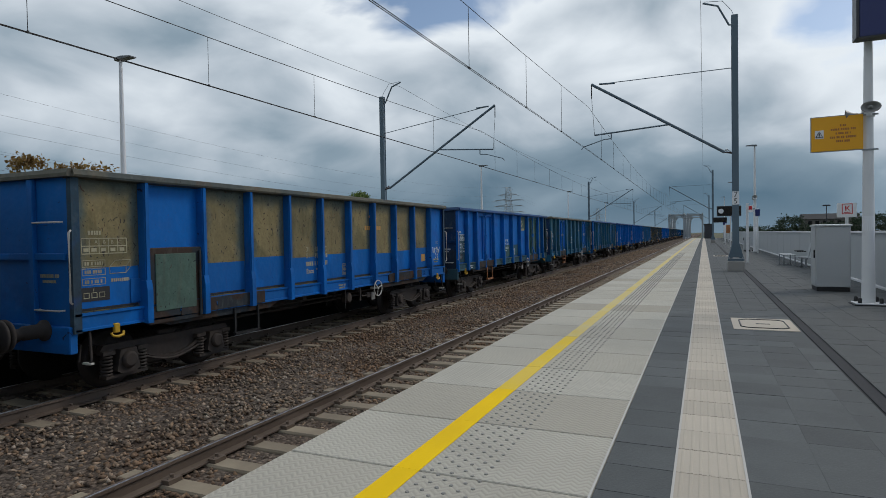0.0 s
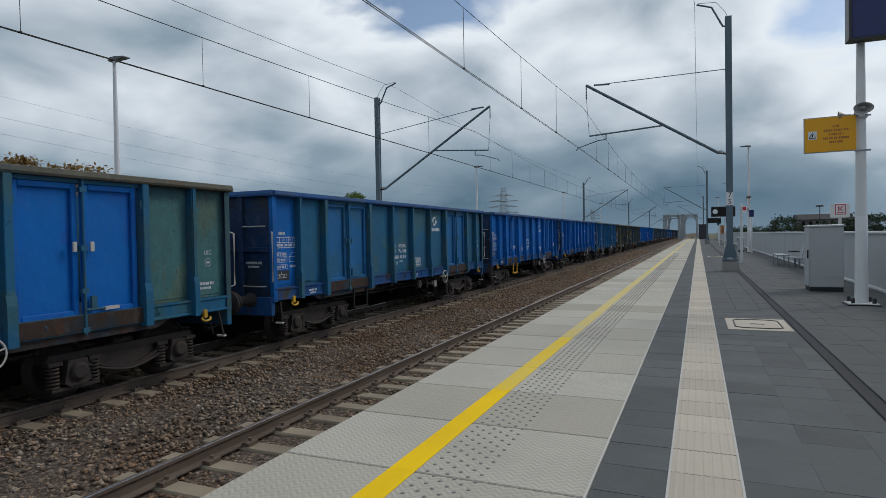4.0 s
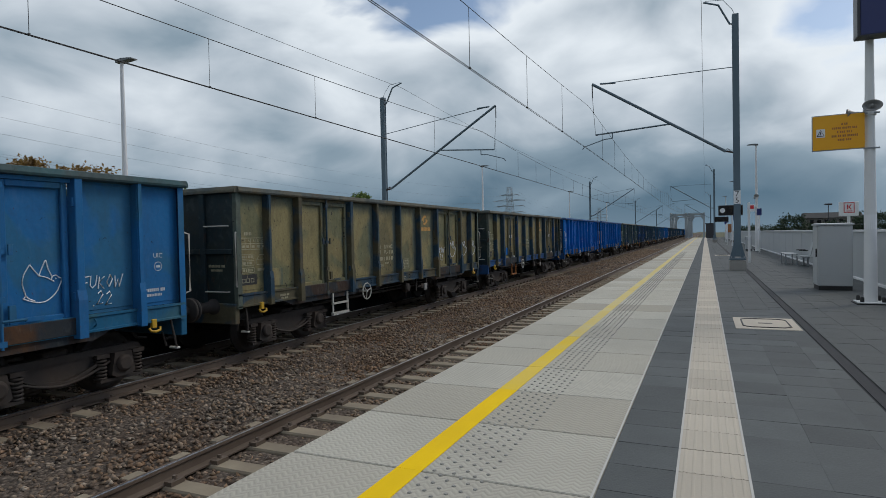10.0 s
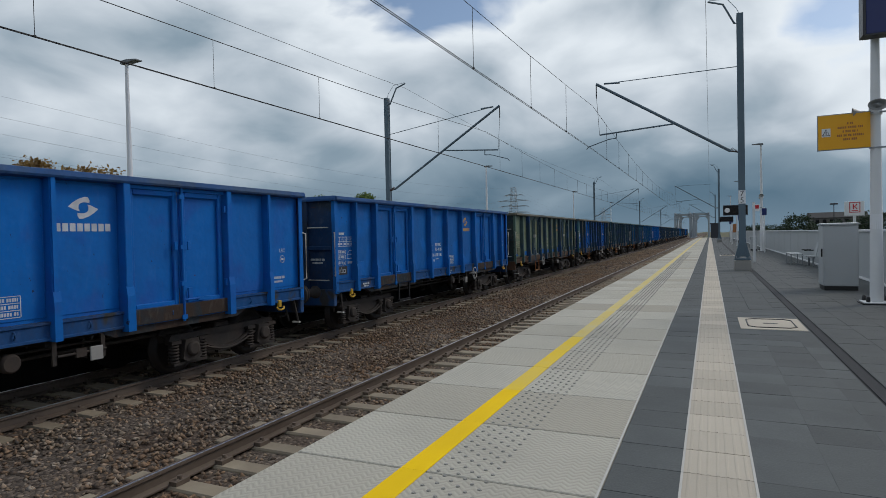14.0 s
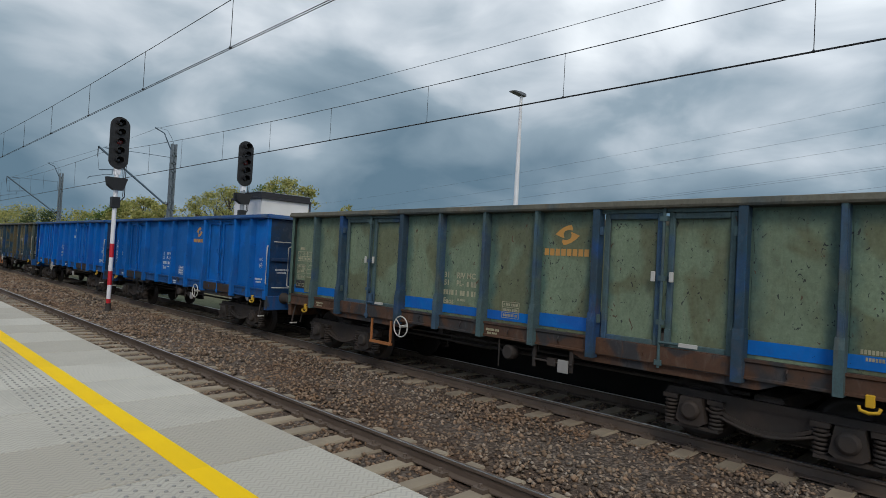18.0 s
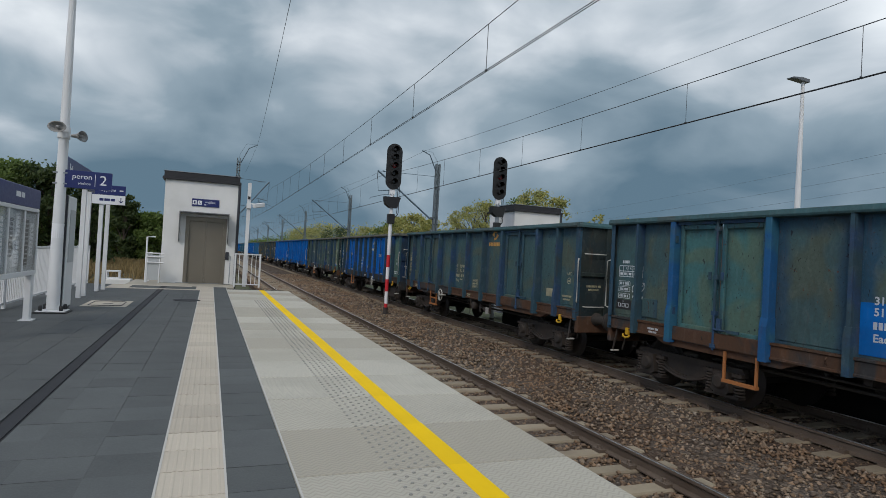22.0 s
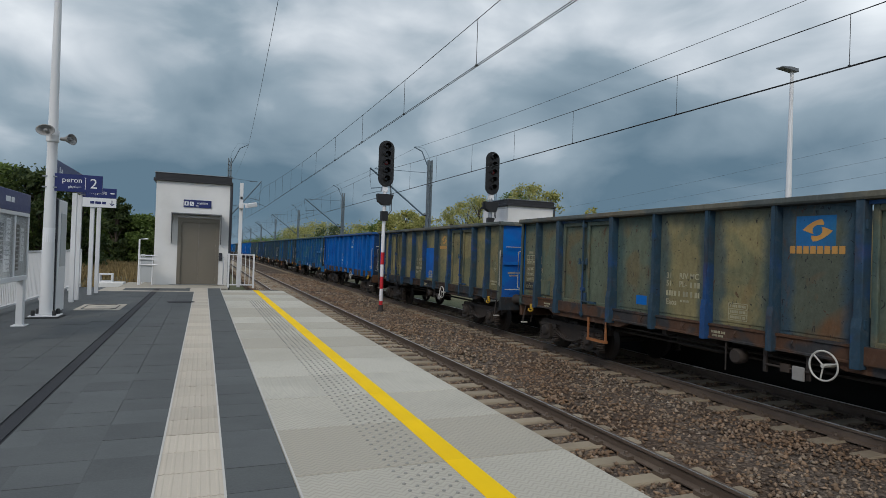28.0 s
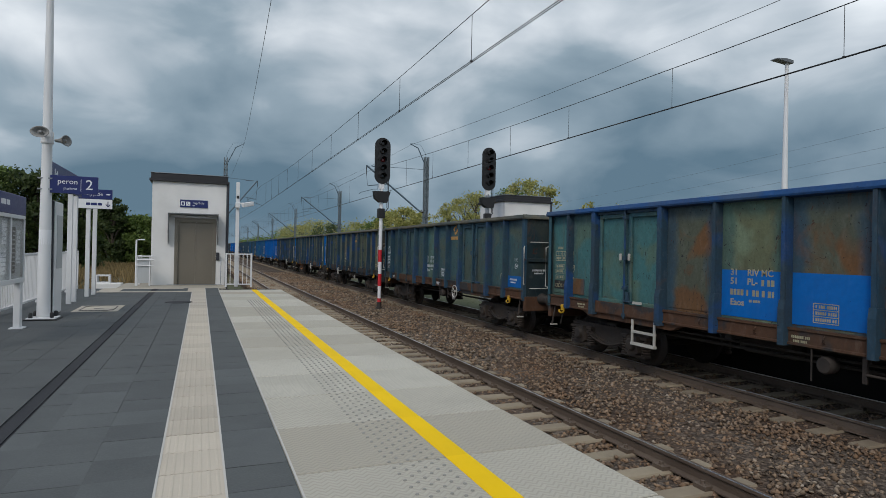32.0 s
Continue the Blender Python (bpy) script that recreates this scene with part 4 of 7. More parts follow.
    WM["plaque"] = Mesh().box(0, 0.004, 0, 0.46, -0.20, 0).data("inspection_plaque")
    pl = Mesh()
    for y in (0.05, 0.17, 0.29):
        pl.box(0.004, 0.007, y, y + 0.09, -0.155, -0.145).box(0.004, 0.007, y, y + 0.09, -0.085, -0.075)
        pl.box(0.004, 0.0074, y, y + 0.01, -0.155, -0.075).box(0.004, 0.0074, y + 0.08, y + 0.09, -0.155, -0.075)
    pl.box(0.004, 0.007, 0.20, 0.21, -0.06, -0.02)
    WM["plaquelines"] = pl.data("plaque_lines")
    WM["pocket"] = Mesh().box(0, 0.02, 0, 0.42, -0.36, 0, b=0.006).data("label_pocket")
    WM["small"] = bars(word(0, 0, 0.40, 0.05, rnd) + word(0.05, -0.08, 0.30, 0.04, rnd)).data("small_bars")
    WM["length"] = bars(word(0, 0, 0.30, 0.04, rnd) + word(0.03, -0.06, 0.22, 0.035, rnd)).data("length_bars")
    WM["circle"] = Mesh().ring((0.001, 0, -0.16), 0.07, 0.006, "x", 20, 4).box(0, 0.003, -0.035, 0.035, -0.18, -0.14).data("round_mark")


marking_meshes()
WM["riv"] = lettering("RIV MC\nPL-", 0.145, "LEFT", 0.0035)
WM["codes"] = lettering("31\n51", 0.145, "LEFT", 0.0035)
WM["eaos"] = lettering("Eaos", 0.145, "LEFT", 0.0035)
WM["uic"] = lettering("UIC", 0.11)
WM["abbc"] = lettering("A    B    B    C", 0.075)


def smooth(pts, k=5):
    """A Catmull-Rom curve through the points."""
    p = [Vector(pts[0])] + [Vector(q) for q in pts] + [Vector(pts[-1])]
    out = []
    for a, b, c, d in zip(p, p[1:], p[2:], p[3:]):
        for i in range(k):
            t = i / k
            out.append(0.5 * (2 * b + (c - a) * t + (2 * a - 5 * b + 4 * c - d) * t * t + (3 * b - a - 3 * c + d) * t ** 3))
    return out + [p[-1]]


def dove():
    """Sprayed outline of a bird: two feathered wings, a head with a beak, a bowl of a body."""
    m = Mesh()
    wing = ((-0.17, 0.27), (-0.12, 0.20), (-0.03, 0.08)), ((-0.03, 0.08), (0.03, 0.22), (0.09, 0.33), (0.12, 0.20), (0.19, 0.05))
    back = ((-0.03, 0.08), (0.10, 0.04), (0.22, -0.03))
    head = ((0.17, 0.0), (0.20, 0.06), (0.26, 0.07), (0.30, 0.035), (0.36, 0.015))
    belly = ((0.36, 0.015), (0.31, -0.11), (0.23, -0.24), (0.07, -0.35), (-0.10, -0.35), (-0.29, -0.28))
    flank = ((-0.29, -0.28), (-0.25, -0.22), (-0.29, -0.05), (-0.27, 0.10), (-0.17, 0.27))
    tail = ((-0.25, -0.22), (-0.20, -0.28), (-0.10, -0.33))
    eye = ((0.245, 0.015), (0.255, 0.022))
    for pts in (*wing, back, head, belly, flank, tail, eye):
        m.tube([(0.004, *q) for q in smooth([Vector((*p, 0)).to_2d() for p in pts])], 0.011, 4)
    return m.data("sprayed_bird")


STROKES = {"F": (((0, 0), (0.02, 1)), ((0, 0.98), (0.6, 1.08)), ((0, 0.5), (0.45, 0.58))), "U": (((0, 1), (0.02, 0.2), (0.25, 0), (0.5, 0.25), (0.55, 1)),),
           "K": (((0, 0), (0.05, 1)), ((0.5, 1), (0.05, 0.5), (0.55, 0))), "O": (((0.3, 0), (0.05, 0.4), (0.3, 1), (0.55, 0.6), (0.3, 0)),),
           "W": (((0, 1), (0.12, 0), (0.35, 0.7), (0.5, 0), (0.75, 1.1)),), "3": (((0, 0.9), (0.3, 1), (0.4, 0.75), (0.15, 0.52), (0.42, 0.3), (0.25, 0), (0, 0.1)),), "8": (((0.25, 0.5), (0.03, 0.78), (0.25, 1), (0.45, 0.78), (0.25, 0.5), (0.0, 0.2), (0.25, 0), (0.48, 0.2), (0.25, 0.5)),),
           "2": (((0, 0.8), (0.25, 1), (0.42, 0.7), (0, 0), (0.5, 0.05)),), ".": (((0, 0), (0.06, 0.08)),)}


def scrawl(text, h):
    """Sprayed capitals as bent strokes."""
    m, y = Mesh(), 0.0
    for n, ch in enumerate(text):
        for st in STROKES[ch]:
            m.tube([(0.004, y + h * (a + 0.12 * b), h * b + 0.02 * (n % 2)) for a, b in st], 0.0095, 5)
        y += h * (0.95 if ch == "W" else 0.3 if ch == "." else 0.72)
    return m.data("sprayed_scrawl")


WM["dove"] = dove()
WM["scrawl4"] = scrawl("FUKOW.22", 0.16)
WM["scrawl1"], WM["scrawl2"], WM["scrawl3"] = scrawl("FUKOW", 0.175), scrawl(".22", 0.19), scrawl("23.8.22", 0.15)

# per wagon, from the head of the train backwards: panel, door, rib, solebar and top-rail paint, marking colour, brake wheel, and odd panels
W0 = dict(p="blue", d="blue", r="blue", s="soleblue", t="rimblue", mk="mark", w=2.25, step="step", sc="black", odd={}, dodd={}, emb="mark", lab="blue")
SPECS = {
    0: dict(p="tan", r="blue", s="blue", t="rim", w=1.75, odd={1: "bright", 10: "bright"}, end="blue", pocket="blue", mk="markyellow", corner="ribblue", emb="markorange", lab="blue and worn tan-painted", band="blue", plain=True),
    1: dict(p="bright", d="bright", r="blue", s="teal", w=2.25, odd={6: "teal", 7: "teal"}, dodd={2: "teal", 3: "teal"}, emb="markyellow", sc="orange", lab="bright blue, grey-patched",
            patch=((0, 1.31, 2.30, "teal"), (3, 1.31, 1.82, "teal"), (4, 1.31, 1.82, "teal"), (5, 2.5, 3.12, "green"))),
    2: dict(lat=True, p="tealdark", d="bright", r="tealdark", s="tealdark", t="rim", odd={6: "teal", 7: "teal"}, emb="markyellow", sc="orange", step="step2", lab="dark teal-blue, bright-doored"),
    3: dict(p="tealdark", d="tealblue", r="tealdark", odd={0: "blue"}, lab="teal-blue"),
    4: dict(p="blue", d="blue", r="blue", sc="hook", lab="blue, graffiti-tagged", tag=((-3.05, 1.62, "scrawl1"), (-1.55, 1.50, "scrawl2"), (1.30, 1.46, "scrawl4"), (4.52, 1.60, "scrawl1"), (5.42, 1.36, "scrawl2"))),
    5: dict(p="bright", d="blue", r="blue", lab="blue, graffiti-tagged", tag=((2.40, 1.72, "scrawl1"), (3.36, 1.66, "scrawl3")), bird=True),
    6: dict(p="tealblue", d="tealblue", r="tealblue", s="tealdark", t="rimteal", sc="handrail", step="step2", emb="mark", lab="weathered teal-blue, bird-sprayed", doves=True, tag=((4.36, 1.62, "scrawl1"), (4.55, 1.38, "scrawl2"))),
    7: dict(p="olive", d="olive", r="ribtan", t="rim", s="ribtan", mk="markyellow", odd={3: "tan", 6: "tan"}, emb="markorange", sc="handrail", step="step2", w=-2.0, lab="olive-tan", birds=True, tag=((2.36, 1.72, "scrawl1"), (2.6, 1.48, "scrawl2"))),
    8: dict(lat=True, p="olive", d="tan", r="ribtan", post="ribblue", t="rim", mk="markyellow", odd={4: "tan", 6: "tan"}, emb="markorange", sc="orange", w=-2.0, lab="olive-tan, blue-ribbed", low=True,
            patch=((7, 1.42, 1.62, "bright"),)),
    9: dict(p="bright", d="bright", r="bright", t="rimblue", w=-2.0, lab="bright blue"),
    10: dict(p="blue", d="blue", r="blue", emb="markorange", lab="dull blue", odd={7: "bright"}),
    11: dict(f="ribgreen", lat=True, p="green", d="green", r="ribgreen", post="ribblue", s="solerust", t="rim", mk="markyellow", emb="markorange", sc="orange", w=-2.0, lab="grey-green, blue-ribbed", band="bright"),
    12: dict(lat=True, p="bright", d="bright", r="ribblue", s="sole", t="rim", odd={0: "teal", 1: "patchy", 6: "teal", 7: "teal"}, end="endblue", sc="orange", emb="mark", lab="bright blue, patched",
             patch=((0, 1.95, 2.30, "bright"), (6, 1.31, 1.72, "blue"), (6, 2.35, 3.0, "olive", 0.1, 0.8))),
    13: dict(ez=0.26, lat=False, p="slate", d="slate", r="ribslate", s="solerust", t="rimteal", mk="markyellow", emb="markorange", sc="orange", step="step2", w=-2.0, lab="slate-teal"),
    14: dict(p="slate", d="teal", r="ribslate", post="ribturquoise", s="solerust", t="rimteal", patch=((3, 1.31, 2.0, "blue"),), odd={7: "rusty", 5: "green"}, emb="markyellow", sc="orange", lab="grey-teal, blue-ribbed"),
    15: dict(sy=-3.85, p="turquoise", d="turquoise", r="ribturquoise", f="ribturquoise", s="tealblue", t="rimteal", emb="markyellow", sc="orange", step="step2", lab="turquoise-blue, mid-railed", mid=True),
    16: dict(p="bright", d="bright", r="blue", s="solerust", t="rimblue", emb="mark", lab="bright blue"),
    17: dict(p="olive", d="olive", r="ribblue", s="sole", t="rim", mk="markyellow", patch=((4, 1.36, 2.5, "bright", 0.0, 0.98),), emb="markorange", end="bright", lab="olive, blue-patched"),
    18: dict(p="moss", d="moss", r="ribblue", s="solerust", t="rim", mk="markyellow", odd={5: "rusty", 3: "olive", 6: "olive", 4: "olive"}, emb="markorange", end="blue", sc="orange", w=2.15, lab="rust-streaked olive, blue-ribbed",
             patch=((2, 1.42, 1.6, "bright", 0.5, 0.8), (5, 2.52, 3.0, "tealblue", 0.18, 0.72))),
    19: dict(ez=0.2, p="moss", d="moss", r="ribblue", s="sole", t="rim", emb="markorange", mk="markyellow", odd={5: "rusty"}, w=-2.0, lab="moss-grey"),
    20: dict(ez=0.2, p="slate", d="slate", r="ribslate", s="solerust", t="rim", odd={3: "teal"}, emb="markorange", w=2.05, lab="dark slate-teal", patch=((7, 1.31, 1.62, "blue"),)),
    21: dict(lat=True, p="rusty", d="teal", r="ribblue", s="solerust", t="rimblue", mk="markyellow", odd={0: "teal", 1: "teal", 3: "green"}, emb="mark", sc="handrail", step="step2", lab="rust-stained, blue-ribbed",
             patch=((3, 1.31, 2.06, "bright"), (4, 1.31, 2.06, "bright"))),
}
FILL = ("blue", "bright", "teal", "olive", "tealblue", "green", "tan", "blue", "teal")
FIRST, LAST = -9, 26


def side_text(parent, key, mat, y, z, turn=False, label="stencilled marking", name=None):
    """A marking on the side of the body that faces the platform."""
    me = WM[key]
    if key in ("riv", "eaos", "uic", "abbc", "codes"):
        at = Matrix.Translation((PX + 0.003, y, z)) @ FACE_XP
    else:
        at = pose(PX + 0.001, y, z)
    return tagged(part(name or me.name, me, mat, parent, label, at), kind="stuff" if key in ("number", "brandbar", "small", "riv", "codes", "eaos", "uic", "abbc") else "")


def wagon(k):
    s = dict(W0)
    if k in SPECS:
        s.update(SPECS[k])
    else:
        c = FILL[k % len(FILL)]
        s.update(p=c, d=c, r="ribblue" if c in ("olive", "green", "tan", "teal") else c, t="rim" if c not in ("blue", "bright") else "rimblue", lab=c.replace("tealblue", "teal-blue"))
    w = thing("freight_wagon", f"{s['lab']} open-top steel freight wagon on the rails".replace("  ", " "), "freight wagon", None, "wagons of the freight train")
    rnd = random.Random(k + 50)
    flip = pose(0, 0, 0, 0, 0, 180)
    plain = s.get("plain")
    lay = SHORT if k in SHORT_WAGONS else LONG
    panels, doors, ribs = (PLAIN_PANELS, (), PLAIN_RIBS) if plain else (lay.panels, lay.doors, lay.ribs)
    for side in (0, 1):
        base = flip if side else Matrix.Identity(4)
        for i, (a, b) in enumerate(panels):
            mt = PAINT[s["odd"].get(i, s["p"])]
            part("side_panel", WM["panel", round(b - a, 3)], mt, w, at=base @ pose(0, (a + b) / 2, 0))
            if "band" in s and not side and i not in s["odd"]:
                hgt = rnd.uniform(0.16, 0.30) if s["band"] == "bright" else rnd.uniform(0.55, 0.7)
                bm = Mesh().box(PX - 0.001, PX + 0.0006, a + 0.03, b - 0.03, FLOOR + 0.05, FLOOR + hgt)
                part("painted_band", bm, PAINT[s["band"]], w, "fresh blue paint along the foot")
        for i, (a, b) in enumerate(doors):
            part("door_leaf", WM["door", lay.leaf], PAINT[s["dodd"].get(i, s["d"])], w, "hinged steel door leaf", base @ pose(0, (a + b) / 2, 0))
            part("leaf_frame", WM["doorframe", lay.leaf], PAINT[s.get("f", s["dodd"].get(i, s["d"]))], w, "raised rim of the door leaf", base @ pose(0, (a + b) / 2, 0))
        for y in ribs:
            wide = abs(y) in (lay.p1, lay.p2)
            part("door_post" if wide else "rib", WM["widerib" if wide else "rib"], PAINT[s.get("post", s["r"]) if wide else s["r"]], w, "", base @ pose(0, y, 0))
        part("top_rail", WM["rim"], PAINT[s["t"]], w, "", base)
        part("solebar", WM["sole"], PAINT[s["s"]], w, "", base)
        for y in (3.24 - lay.dc, 3.24 + lay.dc):
            part("door_sill_beam", WM["doorsill"], PAINT["solerust" if s["s"] == "solerust" else "sole"], w, "", base @ pose(0, y, 0))
        for y in () if plain else (-lay.dc, lay.dc):
            part("door_header", WM["header"], PAINT[s["r"]], w, "", base @ pose(0, y, 0))
            part("door_lock", WM["lock"], PAINT[s["r"]], w, "", base @ pose(0, y, 0))
            for dy in () if side else (-0.97, 0.97):
                for z in (1.55, 2.85):
                    part("door_hinge", WM["hinge"], PAINT[s["r"]], w, "", pose(0, y + dy, z))
            for dy in () if side else (-0.13, 0.13):
                part("door_latch", WM["latch"], M["handrail"] if s.get("lat") else PAINT[s["r"]], w, "off-white door latch" if s.get("lat") else "", pose(0, y + dy, 0))
            if not side:
                part("latch_lever", WM["lever"], M["handrail"] if s.get("lat") else PAINT[s["r"]], w, "", pose(0, y, 0))
        for y in (-lay.at(5.62), lay.at(5.62)):
            part("towing_hook", WM["hook"], M["hook"], w, "yellow towing hook", base @ pose(0, y, 0))
        part("handbrake_wheel", WM["brakewheel"], M["handrail"], w, "off-white handbrake wheel", base @ pose(0, s["w"], 0))
        part("step_frame", WM[s["step"]], M[s["sc"]], w, "hanging foot step", base @ pose(0, -2.75 if lay is SHORT else s.get("sy", -3.02), 0))
        part("brake_valve", WM["valve"], M["bogie"], w, "", base)
        part("brake_lever_gear", WM["rodgear"], M["bogie"], w, "", base)
        part("square_plate", WM["plate"], M["concrete"], w, "pale square plate", base)
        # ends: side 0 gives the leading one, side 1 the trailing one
        # by default the ends take the paints with the shade in their colour
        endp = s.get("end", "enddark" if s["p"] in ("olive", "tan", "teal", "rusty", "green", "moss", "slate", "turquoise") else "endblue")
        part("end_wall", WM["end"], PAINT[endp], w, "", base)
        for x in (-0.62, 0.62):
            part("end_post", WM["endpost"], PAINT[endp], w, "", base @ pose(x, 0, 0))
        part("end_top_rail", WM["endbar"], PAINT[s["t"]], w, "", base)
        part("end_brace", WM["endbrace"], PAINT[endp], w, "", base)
        for x in (-1, 1):
            part("corner_post", WM["corner", x], PAINT[s.get("corner", s["odd"].get(len(panels) - 1 if side else 0, s["p"]))], w, "", base)
        part("headstock", WM["beam"], PAINT[s["s"]], w, "", base)
        part("coupling", WM["coupling"], M["grime"], w, "screw coupling and brake hose", base)
        for z in (1.32, 2.55):
            part("end_rung", WM["rung"], M["handrail"], w, "pale grab rung", base @ pose(0 if not side else -1.92, 0, z))
        part("handrail", WM["grab", -1 if side else 1], M["handrail"], w, "pale corner handrail", base)
        step = part("corner_step", WM["cornerstep", -1 if side else 1], M["bogie"], w, "", base)
        if k in SPECS:
            part("tread", WM["tread", -1 if side else 1], M["handrail"], step, "worn pale tread")
        for x in (-0.875, 0.875):
            part("buffer", WM["buffer"], M["grime"], w, "black round buffer", base @ pose(x, 0, 0))
    part("floor_plate", WM["floor"], M["grime"], w)
    part("underframe", WM["under"], M["grime"], w)
    part("air_tank", WM["tank"], M["grime"], w)
    for y in (-4.5, 4.5):
        b = part("bogie", WM["bolster"], M["bogie"], w, "grimy two-axle bogie", pose(0, y, 0))
        part("side_frame", WM["bogieside"], M["bogie"], b)
        part("side_frame", WM["bogieside"], M["bogie"], b, "", flip)
        for d in (-0.9, 0.9):
            WHEELS.setdefault(d, []).append(part("wheelset", WM["wheelset"], M["wheel"], b, "steel wheelset", pose(0, d, 0.46)))
    mk = M[s["mk"]]
    side_text(w, "table", mk, -6.22, 2.32, label="stencilled load table")
    side_text(w, "plaque", M["plate"], -6.26, 1.62, label="black plaque with white outline")
    side_text(w, "plaquelines", mk, -6.26, 1.62, label="white plaque lines")
    part("label_pocket", WM["pocket"], PAINT[s.get("pocket", s["p"])], w, "sheet-metal label pocket", pose(PX, -5.84 if lay is SHORT else -5.46, 1.70))
    side_text(w, "number", mk, -1.05, 2.02, label="stencilled number as bars")
    side_text(w, "riv", mk, -0.73, 1.95, label="stencilled letters")
    side_text(w, "eaos", mk, -1.05, 1.54, label="stencilled letters")
    side_text(w, "grid", mk, 0.38, 1.64, label="stencilled revision grid")
    side_text(w, "emblem", M[s["emb"]], lay.at(1.62), 2.79 + s.get("ez", 0.0), label="painted emblem of two curved blades")
    side_text(w, "brandbar", M[s["emb"]], lay.at(1.62), 2.78 + s.get("ez", 0.0), label="painted letters as bars")
    side_text(w, "small", mk, lay.at(5.50), 1.52, label="small stencilled lines")
    if k in SPECS:
        side_text(w, "abbc", mk, -5.80, 2.263, label="stencilled column letters")
        side_text(w, "codes", mk, -1.05, 1.95, label="stencilled figures")
        tagged(part("small_bars", WM["small"], mk, w, "small stencilled lines on the end wall", pose(0.72, -HALF - 0.004, 1.80, 0, 0, -90)), kind="stuff")
        tagged(part("small_bars", WM["small"], mk, w, "small stencilled lines on the end wall", flip @ pose(-1.15, -HALF - 0.004, 1.80, 0, 0, -90)), kind="stuff")
        side_text(w, "uic", mk, lay.at(5.85), 2.06, label="stencilled letters")
    if k in (12, 13, 15, 20):
        part("label_plate", Mesh().box(PX, PX + 0.004, 4.95, 5.25, 1.46, 1.66), M["markyellow"], w, "pale yellow label")
    side_text(w, "circle", mk, lay.at(5.85), 2.05, label="stencilled round mark")
    tagged(part("length_bars", WM["length"], mk, w, "stencilled length", pose(WX - 0.004, 0.10, 1.14)), kind="stuff")
    tagged(part("length_bars", WM["length"], mk, w, "stencilled figures", pose(WX - 0.004, -5.2, 1.14)), kind="stuff")
    if s.get("doves"):
        for y, z, q in ((-4.72, 1.74, 0.85), (-2.62, 1.66, 0.76), (-1.60, 1.74, 1.08), (1.64, 1.76, 1.05), (2.75, 1.66, 0.8), (3.8, 1.80, 0.8)):
            d = part("sprayed_bird", WM["dove"], M["spray"], w, "sprayed white bird outline", pose(PX + (-0.012 if 2.3 < abs(y) < 4.2 else 0.001), lay.at(y), z))
            d.scale = (1, q, q)
    for y, z, q in ((3.75, 1.85, 0.8), (4.85, 1.85, 0.75), (5.9, 1.85, 0.75)) if s.get("birds") else ((-3.75, 1.75, 0.9),) if s.get("bird") else ():
        d = part("sprayed_bird", WM["dove"], M["spray"], w, "sprayed white bird outline", pose(PX + (-0.012 if 2.3 < abs(y) < 4.1 else 0.001), lay.at(y), z))
        d.scale = (1, q, q)
    if s.get("tag"):
        for y, z, key in s["tag"]:
            part("sprayed_scrawl", WM[key], M["spray"], w, "sprayed white scrawl", pose(PX + (-0.012 if 2.3 < abs(y) < 4.1 else 0.001), lay.at(y), z))
    if s.get("low"):
        part("painted_patch", Mesh().box(PX - 0.001, PX + 0.0006, -3.95, -3.45, 1.42, 1.72), PAINT["bright"], w, "fresh blue paint patch")
    for i, z0, z1, paint, *part_of in s.get("patch", ()):
        a, b = panels[i]
        if part_of:
            a, b = a + (b - a) * part_of[0], a + (b - a) * part_of[1]
        part("painted_patch", Mesh().box(PX - 0.001, PX + 0.0008, a + 0.03, b - 0.03, z0, z1), PAINT[paint], w, "patch of a different paint")
    if plain:
        for a, b in panels:
            part("drain_slot", Mesh().box(PX - 0.008, PX + 0.004, a + 0.06, b - 0.06, FLOOR + 0.02, FLOOR + 0.055), M["black"], w, "dark gap along the sheet's foot")
        part("sprayed_scrawl", WM["scrawl1"], M["spray"], w, "sprayed white scrawl", pose(PX + 0.001, 5.5, 1.72))
        part("sprayed_scrawl", WM["scrawl2"], M["spray"], w, "sprayed white scrawl", pose(PX + 0.001, 5.75, 1.50))
        part("label_plate", Mesh().box(PX, PX + 0.004, 4.78, 5.05, 1.50, 1.72), M["markorange"], w, "faded orange label")
        h = part("low_hatch", Mesh().box(WX - 0.05, WX + 0.02, -5.2, -4.12, 0.95, 2.16, b=0.012), PAINT["sole"], w, "low side hatch in a dark frame")
        part("hatch_door", Mesh().box(WX + 0.02, WX + 0.035, -5.08, -4.26, 1.15, 2.06, b=0.008), PAINT["green"], h, "grey-green hatch door")
        part("hatch_bar", Mesh().tube([(WX + 0.05, -4.19, 1.0), (WX + 0.05, -4.19, 2.1)], 0.022, 6), PAINT["sole"], h)
    if s.get("mid"):
        for y0, y1 in ((-HALF, -lay.p2 - 0.09), (lay.p2 + 0.09, HALF)):
            part("mid_rail", Mesh().box(WX - 0.012, WX + 0.05, y0, y1, 2.05, 2.17, b=0.012), PAINT["tealblue"], w)
    return w


WHEELS = {}
WAGONS = {k: wagon(k) for k in range(FIRST, LAST + 1)}


SURGE = ((0, 0.02), (1, 0.08), (3, 0.03), (4.5, -0.12), (6, -0.25), (8, -0.25), (9, -0.2), (10, -0.12), (11, 0.12), (12, 0.31), (13, 0.31), (16, 0.15), (20, 0.08), (22, 0.02),
         (23, 0.08), (24, 0.08), (26, -0.04), (28, -0.16), (30, -0.02), (32.1, -0.06))


